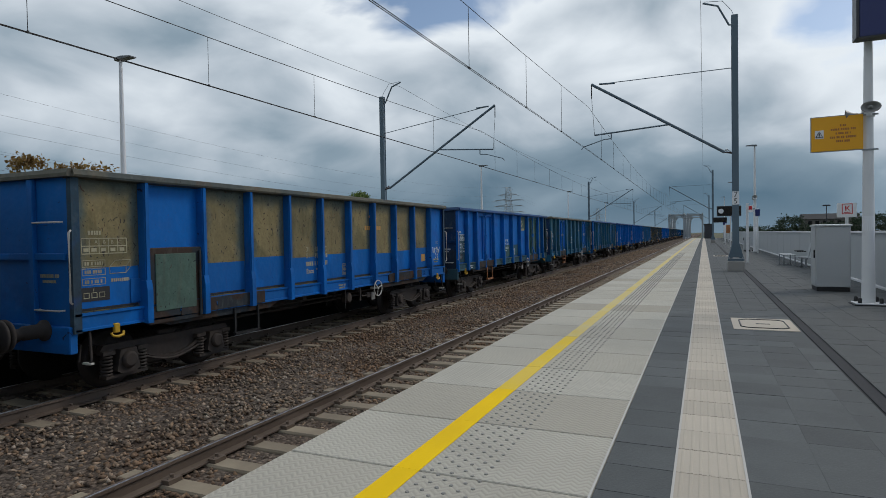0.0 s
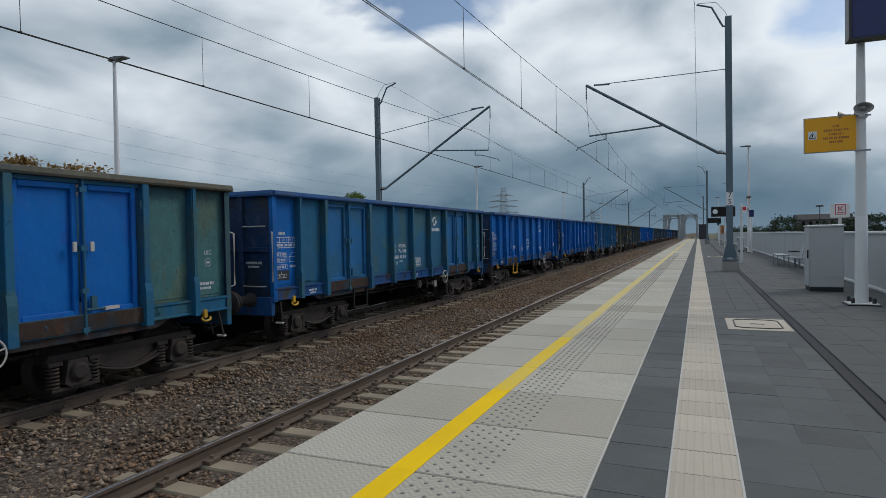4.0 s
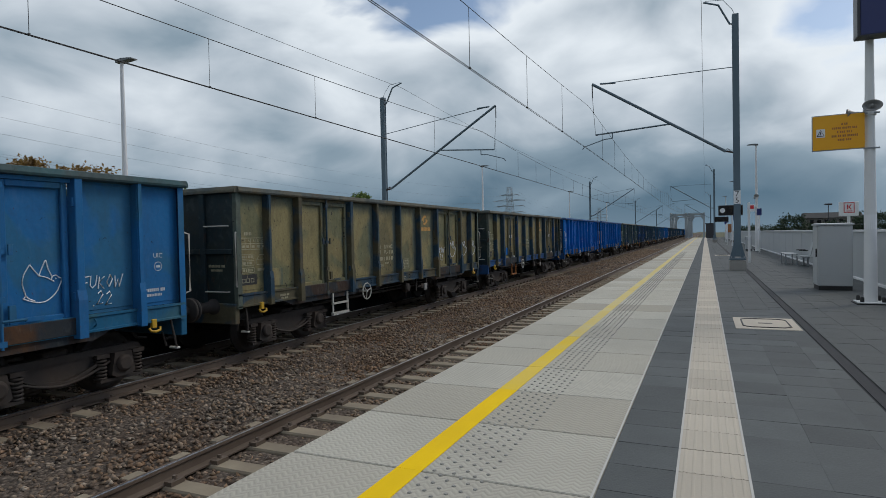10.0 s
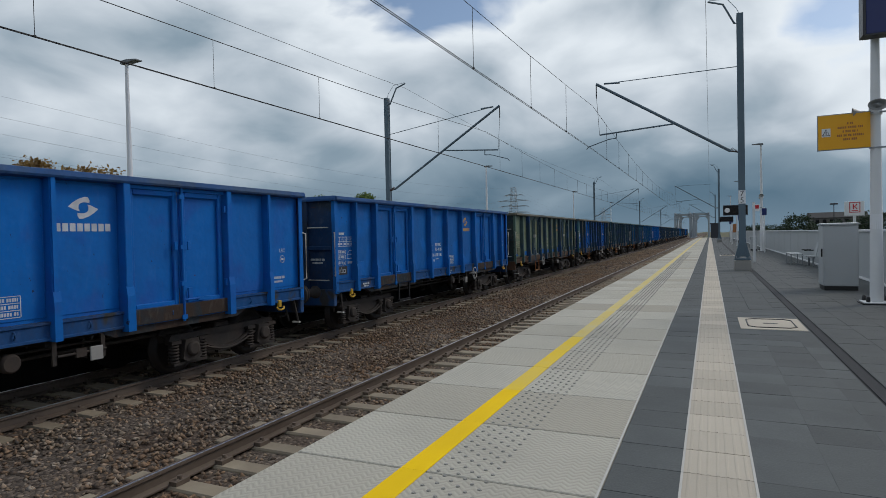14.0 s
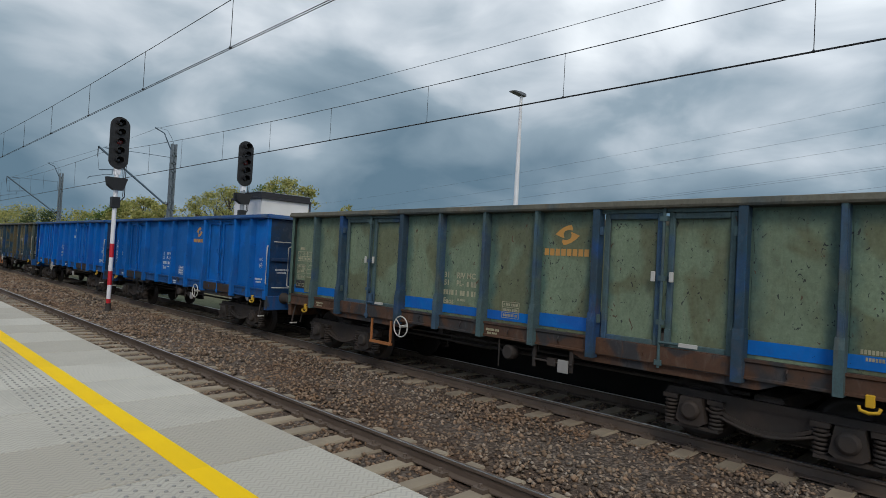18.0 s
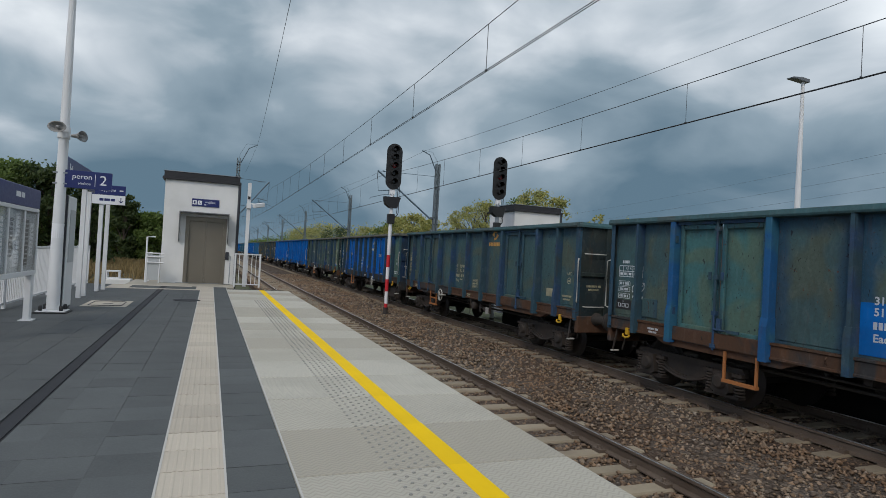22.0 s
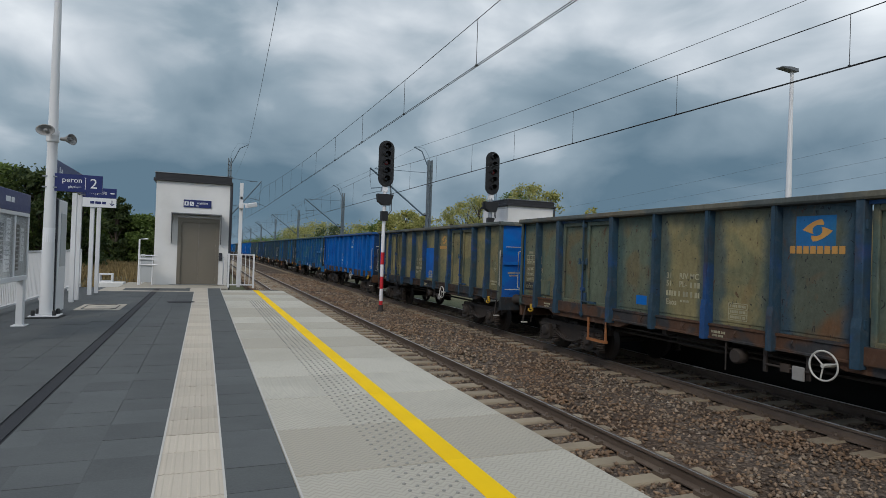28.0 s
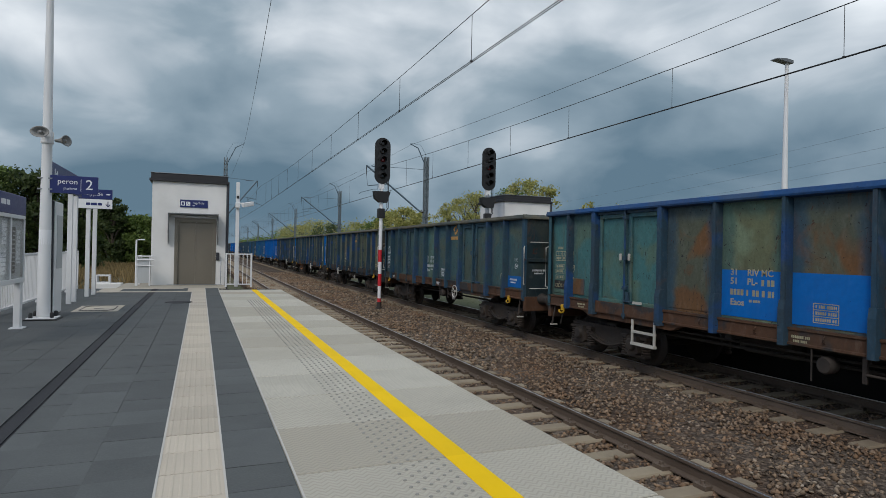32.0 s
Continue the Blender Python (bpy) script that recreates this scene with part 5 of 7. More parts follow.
def run(t):
    """Metres that the train has gone after t seconds: it gathers speed, and surges a little on its couplings."""
    i = max(j for j in range(len(SURGE) - 1) if SURGE[j][0] <= t)
    (a, p), (b, q) = SURGE[i], SURGE[i + 1]
    return p + (q - p) * (t - a) / (b - a) + 9.43531610 * t + 9.02941191e-03 * t ** 2 + 5.54598232e-05 * t ** 3


def motions():
    stops = [1.0 * i for i in range(33)]
    for k, w in WAGONS.items():
        walk(w, [(t, pose(C2, 5.49 + HALF + PITCH * k - run(t), RAIL)) for t in stops])
    # wheels of one bogie are keyed, all others roll alike
    ticks = [i / 15 for i in range(481)]
    for d, sets in WHEELS.items():
        walk(sets[0], [(t, pose(0, d, 0.46, math.degrees(run(t) / 0.46))) for t in ticks])
        keys = sets[0].animation_data
        for o in sets[1:]:
            o.rotation_mode = "QUATERNION"
            o.animation_data_create()
            o.animation_data.action = keys.action
            o.animation_data.action_slot = keys.action_slot


# ---- overhead line ----
def mast(x, y, h, arm, foot, base_z, plate=True, root=4.36, stay=7.4, tip=(-4.06, 7.38), contact=4.80, lattice=False, reach=1.05, rise=0.60):
    """A contact-line mast with a slanting cantilever, its stay, the registration arm and a top bracket. arm: +1 or -1, the way it reaches."""
    t = thing("overhead_line_mast", "lattice steel overhead-line mast with cantilever" if lattice else "grey-blue steel overhead-line mast with slanting cantilever arm",
              "mast", pose(x, y, 0), "overhead-line masts")
    post = Mesh()
    if lattice:
        for sx in (-0.10, 0.10):
            for sy in (-0.09, 0.09):
                post.box(sx - 0.045, sx + 0.045, sy - 0.045, sy + 0.045, base_z, h)
        n = int((h - base_z) / 0.45)
        for i in range(n):
            z0, z1 = base_z + 0.45 * i, base_z + 0.45 * (i + 1)
            for sy in (-0.11, 0.11):
                post.tube([(-0.10 if i % 2 else 0.10, sy, z0), (0.10 if i % 2 else -0.10, sy, z1)], 0.022, 4)
                post.box(-0.15, 0.15, sy - 0.025, sy + 0.025, z0 - 0.04, z0 + 0.04)
    else:
        post.box(-0.11, 0.11, -0.10, -0.085, base_z + foot, h).box(-0.11, 0.11, 0.085, 0.10, base_z + foot, h).box(-0.09, 0.09, -0.085, 0.085, base_z + foot, h - 0.01)
    part("post", post, M["matsteel" if lattice else "galv"], t)
    if foot:
        part("foundation", Mesh().box(-0.27, 0.27, -0.27, 0.27, base_z - 0.3, base_z + foot - 0.14, b=0.02), M["concrete"], t, "concrete foundation block")
        shoe = Mesh()
        for sx in (-1, 1):
            shoe.prism([(sx * 0.10, base_z + foot - 0.04), (sx * 0.26, base_z + foot - 0.04), (sx * 0.12, base_z + foot + 0.5), (sx * 0.10, base_z + foot + 0.5)], -0.13, 0.13, "y")
        shoe.box(-0.27, 0.27, -0.22, 0.22, base_z + foot - 0.12, base_z + foot - 0.06)
        part("shoe", shoe, M["galv"], t, "bolted steel shoe")
        bolts = Mesh()
        for sx in (-0.21, 0.21):
            for sy in (-0.16, 0.16):
                bolts.tube([(sx, sy, base_z + foot - 0.06), (sx, sy, base_z + foot + 0.02)], 0.022, 6)
        part("anchor_bolts", bolts, M["steel"], t)
    tx = tip[0] - x
    boom = Mesh().tube([(arm * 0.35, 0, root), (tx, 0, tip[1])], 0.055, 8)
    part("cantilever", boom, M["galv"], t, "slanting tubular cantilever")
    ins = Mesh()
    d = Vector((tx - arm * 0.35, 0, tip[1] - root)).normalized()
    for i in range(6):
        p = Vector((arm * 0.12, 0, root - 0.04)) + d * (0.045 * i)
        ins.lathe([(0.03, -0.012), (0.062, 0.0), (0.03, 0.012)], Matrix.Translation(p) @ d.to_track_quat("Z", "Y").to_matrix().to_4x4(), 10)
    ins.tube([(arm * 0.08, 0, root - 0.06), tuple(Vector((arm * 0.36, 0, root)))], 0.03, 6)
    part("insulator", ins, M["insul"], t, "brown ribbed insulator")
    part("stay", Mesh().tube([(arm * 0.10, 0, stay), (tx + arm * -0.35, 0, tip[1] - 0.02)], 0.016, 6).tube([(tx - arm * 0.9, 0, tip[1] - 0.05), (tx - arm * 0.3, 0, tip[1] - 0.02)], 0.035, 6), M["galv"], t)
    # registration: drop tube from the boom and the light steady arm
    zreg = contact + 0.62
    f = (zreg + 0.12 - root) / (tip[1] - root)
    xb = arm * 0.35 + (tx - arm * 0.35) * f
    reg = Mesh().tube([(xb, 0, zreg + 0.12), (tx - arm * 0.10, 0, zreg - 0.06)], 0.032, 6)
    reg.tube([(tx - arm * 0.75, 0, zreg + 0.0), (tx - arm * 0.75, 0, zreg - 0.24)], 0.022, 6)
    reg.tube([(tx - arm * 0.75, 0, zreg - 0.24), (tx - arm * 0.45, 0, zreg - 0.26), (tx + arm * 0.35, 0, contact + 0.12), (tx + arm * 0.42, 0, contact + 0.02)], 0.02, 6)
    part("registration_arm", reg, M["galv"], t, "steady arm over the contact wire")
    part("drop_wire", Mesh().tube([(tx, 0, tip[1]), (tx, 0, tip[1] - 0.55)], 0.022, 6).tube([(tx, 0, tip[1] - 0.5), (tx - arm * 0.1, 0, zreg - 0.05)], 0.008, 4), M["wire"], t)
    top = Mesh().tube([(0, 0, h - 0.35), (arm * 0.18, 0, h - 0.32), (arm * reach * 0.52, 0, h + rise * 0.7), (arm * reach, 0, h + rise)], 0.035, 8)
    top.tube([(arm * 0.02, 0, h), (arm * 0.10, 0, h + rise * 0.33), (arm * reach * 0.38, 0, h + rise * 0.97), (arm * reach * 0.95, 0, h + rise + 0.04)], 0.010, 5)
    part("top_bracket", top, M["galv"], t, "crooked bracket for the return wire")
    return t


MASTS_R = [(24.3, 9.29), (83.0, 9.25), (141.0, 9.25)]
MASTS_L = [(25.92, 8.35), (83.5, 8.6), (141.5, 8.6), (205.0, 8.6)]
MASTS_BL = [(-35.6, 7.4), (-61.0, 7.4), (-92.0, 7.4), (-123.0, 7.4), (-155.0, 7.4), (-190.0, 7.4), (-230.0, 7.4)]
MASTS_BR = [(-51.0, 8.6), (-82.0, 8.6), (-113.0, 8.6), (-145.0, 8.6), (-180.0, 8.6)]


def overhead():
    for y, h in MASTS_R:
        mast(1.07, y, h, -1, 0.50, 0.0)
    for y, h in MASTS_L:
        mast(-14.48, y, h, 1, 0.0, 0.0, tip=(-8.65, 7.35), root=3.85, stay=6.55)
    for y, h in MASTS_BL:
        mast(-13.2, y, h, 1, 0.0, -1.4, tip=(-9.3, 6.6), root=3.9, stay=6.6, lattice=True, reach=1.1, rise=0.75)
    for y, h in MASTS_BR:
        mast(-1.74, y, h, -1, 0.0, -1.4, tip=(-4.2, 6.9), root=4.2, stay=7.0, lattice=True, reach=1.4, rise=1.25)
    # number plate on the nearest mast
    p = solid("mast_number_plate", Mesh().box(-0.115, 0.115, -0.004, 0.0, -0.24, 0.24), M["signwhite"], "small white plate with black figures on the mast", "number plate", pose(1.07, 24.19, 2.66))
    for ch, dz in (("7", 0.12), ("5", -0.12)):
        part("figure", lettering(ch, 0.27), M["black"], p, "black figure", Matrix.Translation((0, -0.006, dz)) @ FACE_YM)

    def catenary(xs, ys, top, lows, phase, step, droop, known, label):
        t = thing("overhead_wire", label, "overhead wire", None, "overhead wires")
        for a, b, i in ((ys[j], ys[j + 1], j) for j in range(len(ys) - 1)):
            sag, n = droop * min(1.0, ((b - a) / 64) ** 2 + 0.06), 16
            pts = []
            la, lb = lows[i % 2], lows[(i + 1) % 2]
            for q in range(n + 1):
                u = q / n
                pts.append((xs[i % 2] + (xs[(i + 1) % 2] - xs[i % 2]) * u, a + (b - a) * u, top + la + (lb - la) * u - sag * 4 * u * (1 - u)))
            part("messenger_wire", Mesh().tube(pts, 0.009, 4, caps=False), M["wire"], t)
            for dx in (-0.02, 0.02):
                part("contact_wire", Mesh().tube([(pts[0][0] + dx, a, la), (pts[-1][0] + dx, b, lb)], 0.008, 4, caps=False), M["wire"], t)
            first = math.ceil((a + 1.2 - phase) / step)
            spots = known if known and a < known[0] and known[-1] < b else [phase + step * q for q in range(first, first + int((b - a) / step))]
            for spot in spots:
                u = (spot - a) / (b - a)
                if u > 0.985:
                    continue
                x = pts[0][0] + (pts[-1][0] - pts[0][0]) * u
                low = la + (lb - la) * u
                dr = Mesh().tube([(x, a + (b - a) * u, low), (x, a + (b - a) * u, top + low - sag * 4 * u * (1 - u))], 0.006, 4, caps=False)
                dr.box(x - 0.022, x + 0.022, a + (b - a) * u - 0.012, a + (b - a) * u + 0.012, low - 0.01, low + 0.025)
                part("dropper", dr, M["wire"], t)
    yl = sorted([y for y, _ in MASTS_BL + MASTS_L] + [270.0])
    yr = sorted([y for y, _ in MASTS_BR + MASTS_R] + [200.0, 260.0])
    ev = yl.index(25.92) % 2 == 0
    catenary((-9.3, -9.5) if ev else (-9.5, -9.3), yl, 1.60, (4.62, 4.68) if ev else (4.68, 4.62), -6.4, 3.8, 0.78,
             (-32.0, -28.4, -24.7, -20.9, -17.5, -14.1, -10.15, -6.4, -2.28, 1.9, 5.85, 9.45, 13.1, 16.8, 20.6), "copper contact wire and messenger over the train's track")
    catenary((-4.2, -4.5) if yr.index(24.3) % 2 == 0 else (-4.5, -4.2), yr, 1.74, (4.78, 4.78), 11.17, 4.14, 0.92, (), "copper contact wire and messenger over the platform track")
    r = thing("return_wire", "thin return wire strung between mast tops", "overhead wire", None, "overhead wires")
    for near, far, ys, top, low in ((-13.44, -12.2, yl, 8.72, 8.12), (-0.05, -3.12, yr, 9.92, 9.88)):
        for a, b in zip(ys, ys[1:]):
            sag, xa, xb = 0.85 * ((b - a) / 64) ** 2, far if a < 0 else near, far if b < 0 else near
            za, zb = (top if y > 0 else low for y in (a, b))
            part("wire", Mesh().tube([(xa + (xb - xa) * q / 10, a + (b - a) * q / 10, za + (zb - za) * q / 10 - sag * 4 * (q / 10) * (1 - q / 10)) for q in range(11)], 0.008, 4, caps=False), M["wire"], r)


overhead()


# ---- signals ----
def signal(x, y, base, pole_mat):
    t = thing("railway_signal", "tall black five-lens railway signal on a post, unlit", "signal", pose(x, y, 0), "railway signals")
    if pole_mat:
        part("post", Mesh().tube([(0, 0, base), (0, 0, 4.0)], 0.075, 12), M["signwhite"], t, "red and white banded post")
        n = 6
        for i in range(n):
            z = 0.0 + 0.5 * i
            if i % 2 == 0:
                part("red_band", Mesh().lathe([(0.078, 0.0), (0.078, 0.5)], pose(0, 0, base + z), 12), M["signred"], t, "red band")
    else:
        part("post", Mesh().tube([(0, 0, base), (0, 0, 4.0)], 0.09, 12), M["steel"], t)
    part("post_foot", Mesh().lathe([(0.14, base - 0.02), (0.14, base + 0.10), (0.10, base + 0.14), (0.10, base + 0.34)], None, 12), M["grime"], t, "dark cast foot")
    head = Mesh()
    n, r, h = 16, 0.33, 1.72
    prof = [(r * math.cos(a), 5.02 + (h / 2 - r) * 1 + r * math.sin(a) + 0.18) for a in (math.pi * i / n for i in range(n + 1))]
    prof += [(r * math.cos(a), 5.02 - (h / 2 - r) + r * math.sin(a) - 0.0) for a in (math.pi + math.pi * i / n for i in range(n + 1))]
    head.prism(prof, 0.06, 0.10, "y")
    head.box(-0.22, 0.22, -0.16, 0.06, 4.35, 5.85, b=0.03)
    part("signal_head", head, M["black"], t, "black oval backboard")
    for i in range(5):
        z = 4.48 + 0.335 * i
        le = part("lens", Mesh().lathe([(0.10, 0), (0.10, 0.02), (0.05, 0.035)], pose(0, 0.10, z, -90, 0, 0), 14), M["lensred" if i == 2 else "lens"], t, "dark unlit lens")
        hood = Mesh()
        pts = [(0.135 * math.cos(a), 0.135 * math.sin(a)) for a in (math.radians(-20 + 220 * j / 10) for j in range(11))]
        inn = [(0.125 * math.cos(a), 0.125 * math.sin(a)) for a in (math.radians(200 - 220 * j / 10) for j in range(11))]
        hood.prism(pts + inn, 0.10, 0.34, "y", m=pose(0, 0, z))
        part("hood", hood, M["black"], le)
    part("support", Mesh().box(-0.10, 0.10, -0.10, 0.08, 3.95, 4.4), M["signwhite"], t, "pale bracket")
    part("speaker_box", Mesh().prism([(-0.35, 3.85), (0.35, 3.85), (0.30, 3.55), (0.10, 3.40), (-0.22, 3.40), (-0.26, 3.55)], -0.12, 0.16, "y"), M["black"], t, "black box under the head")
    part("junction_box", Mesh().box(-0.14, 0.14, -0.12, 0.13, 2.75, 3.15, b=0.015), M["black"], t)
    lad = Mesh()
    for sx in (-0.36, -0.30):
        lad.tube([(sx, -0.18, 3.2), (sx, -0.22, 5.6)], 0.015, 5)
    lad.tube([(-0.36, -0.18, 5.6), (-0.33, -0.10, 5.75), (-0.1, -0.05, 5.75)], 0.015, 5)
    lad.tube([(-0.36, -0.18, 3.2), (-0.1, -0.05, 2.9)], 0.02, 5)
    part("cable_conduit", lad, M["black"], t)
    return t


signal(-6.87, -23.8, -1.05, True)
signal(-11.75, -23.8, -1.4, False)


# ---- lamp posts, loudspeakers ----
def horn_mesh():
    return Mesh().lathe([(0.05, 0.0), (0.06, 0.10), (0.09, 0.16), (0.165, 0.28), (0.17, 0.29), (0.145, 0.275), (0.08, 0.18)], Matrix.Diagonal((0.95, 0.62, 0.7, 1)), 20).data("horn")


HORN = horn_mesh()
CORE = Mesh().lathe([(0.03, 0.11), (0.035, 0.18), (0.0, 0.20)], None, 12).data("horn_core")


def horn(parent, at):
    h = part("horn", HORN, M["horn"], parent, "grey horn loudspeaker", at)
    part("horn_core", CORE, M["horn"], h)


def lamp_post(x, y, h, arm, horns=(), r0=0.115, r1=0.05, label="tall white steel lamp post with a flat lamp head"):
    t = thing("lamp_post", label, "lamp post", pose(x, y, 0), "platform lamp posts")
    part("pole", Mesh().lathe([(r0, 0.03), (r0 - 0.014, 1.6), (r0 - 0.026, 2.9), (r1, h)], None, 18), M["white"], t, "tapered white pole")
    # added black layer that draws the dark shadow edge below the base plate
    part("grout_pad", Mesh().box(-0.27, 0.27, -0.27, 0.27, 0.0, 0.02), M["black"], t, "black layer under the plate for its dark shadow edge")
    part("base_plate", Mesh().box(-0.24, 0.24, -0.24, 0.24, 0.02, 0.045, b=0.008), M["white"], t)
    for sx in (-0.17, 0.17):
        for sy in (-0.17, 0.17):
            part("bolt_cap", Mesh().lathe([(0.035, 0), (0.035, 0.08), (0.02, 0.10)], pose(sx, sy, 0.045), 8), M["black"], t, "black bolt cap")
    part("lamp_head", Mesh().prism([(0.14, h - 0.02), (-0.2, h + 0.01), (-0.55, h + 0.03), (-0.55, h + 0.06), (-0.15, h + 0.10), (0.14, h + 0.08)], -0.12, 0.12, "y",
                                   m=pose(0, 0, 0, 0, 0, 0 if arm < 0 else 180)), M["lamp"], t, "flat dark lamp head")
    part("number_band", Mesh().lathe([(r0 - 0.012, 1.42), (r0 - 0.012, 1.70)], None, 16), M["signwhite"], t, "white number band")
    for az, z in horns:
        horn(t, Matrix.Translation((0.16 * -math.sin(radians(az)), 0.16 * math.cos(radians(az)), z)) @ pose(0, 0, 0, -90, 0, az))
        part("horn_bracket", Mesh().lathe([(0.108, z - 0.06), (0.108, z + 0.06)], None, 16), M["white"], t)
    return t


lamp_post(2.88, 13.7, 7.3, -1, ((175, 3.71), (85, 3.64)))
lamp_post(3.25, 46.5, 7.3, -1, ((175, 3.80), (0, 3.7)))
lamp_post(3.25, 80.0, 7.3, -1, ((175, 3.80),))
lamp_post(3.25, 113.0, 7.3, -1)
lamp_post(2.74, -13.35, 7.3, -1, ((-8, 3.50), (70, 3.40)))
for y in (-13.06, 13.15, 46.0, 80.0, 113.0):
    lamp_post(-16.6, y, 7.08 if y > 0 else 7.44, 1)


# ---- things on the platform, north end ----
def plate_text(parent, text, h, x, y, z, mat, face=FACE_YM, label="white lettering"):
    return part("lettering", lettering(text, h), mat, parent, label, Matrix.Translation((x, y, z)) @ face)


def warning_sign():
    t = thing("warning_sign", "orange-yellow overhead-line warning sign bracketed to a lamp post", "sign", pose(2.36, 13.62, 3.30, 0, 0, -4))
    part("board", Mesh().box(-0.42, 0.42, 0.0, 0.02, -0.33, 0.33, b=0.006), M["signyellow"], t)
    part("rim", Mesh().box(-0.43, 0.43, 0.004, 0.03, 0.33, 0.345).box(-0.43, 0.43, 0.004, 0.03, -0.345, -0.33).box(-0.435, -0.42, 0.004, 0.03, -0.345, 0.345), M["steel"], t, "grey metal rim")
    p = part("pictogram", Mesh().box(-0.36, -0.215, -0.004, 0.0, -0.08, 0.08), M["signwhite"], t, "white square with a black triangle")
    tri = Mesh()
    a, b, c = (-0.345, -0.055), (-0.23, -0.055), (-0.2875, 0.06)
    tri.tube([(a[0], -0.006, a[1]), (b[0], -0.006, b[1]), (c[0], -0.006, c[1]), (a[0], -0.006, a[1])], 0.008, 4)
    tri.box(-0.295, -0.28, -0.008, -0.003, -0.035, 0.025)
    part("triangle", tri, M["black"], p)
    rnd = random.Random(2)
    for i, w in enumerate((0.10, 0.40, 0.24, 0.42, 0.22)):
        ln = Mesh()
        for y0, y1, z, h in word(0.10 - w / 2, 0.15 - 0.075 * i, w, 0.04, rnd):
            ln.box(y0, y1, -0.003, 0.001, z - h / 2, z + h / 2)
        part("text_line", ln, M["orange"], t, "dark unreadable line of text")
    part("bracket", Mesh().box(0.40, 0.66, 0.02, 0.05, -0.36, -0.33).box(0.40, 0.66, 0.02, 0.05, 0.30, 0.33), M["steel"], t)


def high_sign():
    t = thing("platform_name_sign", "navy sign box high on the lamp post", "sign", pose(2.62, 13.4, 5.0))
    part("box", Mesh().box(0.05, 2.0, -0.05, 0.25, 0.02, 1.0, b=0.01), M["navy"], t)
    part("frame", Mesh().box(0.0, 0.05, -0.07, 0.27, 0.0, 1.02, b=0.008).box(0.05, 2.0, -0.06, 0.26, -0.005, 0.02), M["charcoal"], t)


def cabinet(x0, x1, y0, y1, h, label):
    t = thing("technical_cabinet", label, "cabinet", pose((x0 + x1) / 2, (y0 + y1) / 2, 0))
    w, d = (x1 - x0) / 2, (y1 - y0) / 2
    part("plinth", Mesh().box(-w + 0.01, w - 0.01, -d + 0.01, d - 0.01, 0.0, 0.10), M["black"], t, "black plinth")
    part("body", Mesh().box(-w, w, -d, d, 0.10, h - 0.05, b=0.012), M["panelgrey"], t)
    part("lid", Mesh().prism([(-d - 0.03, h - 0.05), (d + 0.03, h - 0.05), (d + 0.03, h - 0.02), (0, h), (-d - 0.03, h - 0.02)], -w - 0.03, w + 0.03, "x"), M["panelgrey"], t)
    dr = part("door", Mesh().box(-w - 0.012, -w, -d + 0.03, d - 0.03, 0.14, h - 0.08, b=0.005), M["panelgrey"], t)
    part("handle", Mesh().box(-w - 0.04, -w - 0.012, -d + 0.07, -d + 0.11, 0.78, 0.98, b=0.006), M["black"], dr, "black handle")
    part("front_panel", Mesh().box(-w + 0.03, w - 0.03, -d - 0.006, -d, 0.34, h - 0.09, b=0.003), M["panelgrey"], t)


def manhole(x0, x1, y0, y1, label):
    t = thing("access_cover", label, "manhole cover", pose((x0 + x1) / 2, (y0 + y1) / 2, 0), "access covers in the paving")
    w, d = (x1 - x0) / 2, (y1 - y0) / 2
    part("frame", Mesh().box(-w, w, -d, d, 0.0, 0.006), M["guide"], t, "cream concrete frame")
    iw, idp = w * 0.74, d * 0.74
    ln = Mesh()
    c = 0.10
    o = [(-iw + c, -idp), (iw - c, -idp), (iw, -idp + c), (iw, idp - c), (iw - c, idp), (-iw + c, idp), (-iw, idp - c), (-iw, -idp + c)]
    ln.tube([(*p, 0.008) for p in o + o[:1]], 0.011, 5)
    part("slot", ln, M["black"], t, "dark slot round the lid")
    part("keyhole", Mesh().box(-0.10, 0.10, -0.035, 0.035, 0.006, 0.010, b=0.002), M["black"], t)


def bench(x, y):
    t = thing("platform_bench", "grey perforated-metal bench on steel legs", "bench", pose(x, y, 0))
    for i in range(5):
        part("slat", Mesh().box(-0.22 + 0.09 * i, -0.145 + 0.09 * i, -0.9, 0.9, 0.43, 0.46, b=0.006), M["panelgrey"], t)
    for yy in (-0.75, 0.75):
        for xx in (-0.2, 0.2):
            part("leg", Mesh().tube([(xx, yy, 0.0), (xx, yy, 0.43)], 0.022, 8), M["steel"], t)
        part("foot_bar", Mesh().box(-0.24, 0.24, yy - 0.03, yy + 0.03, 0.0, 0.012), M["steel"], t)


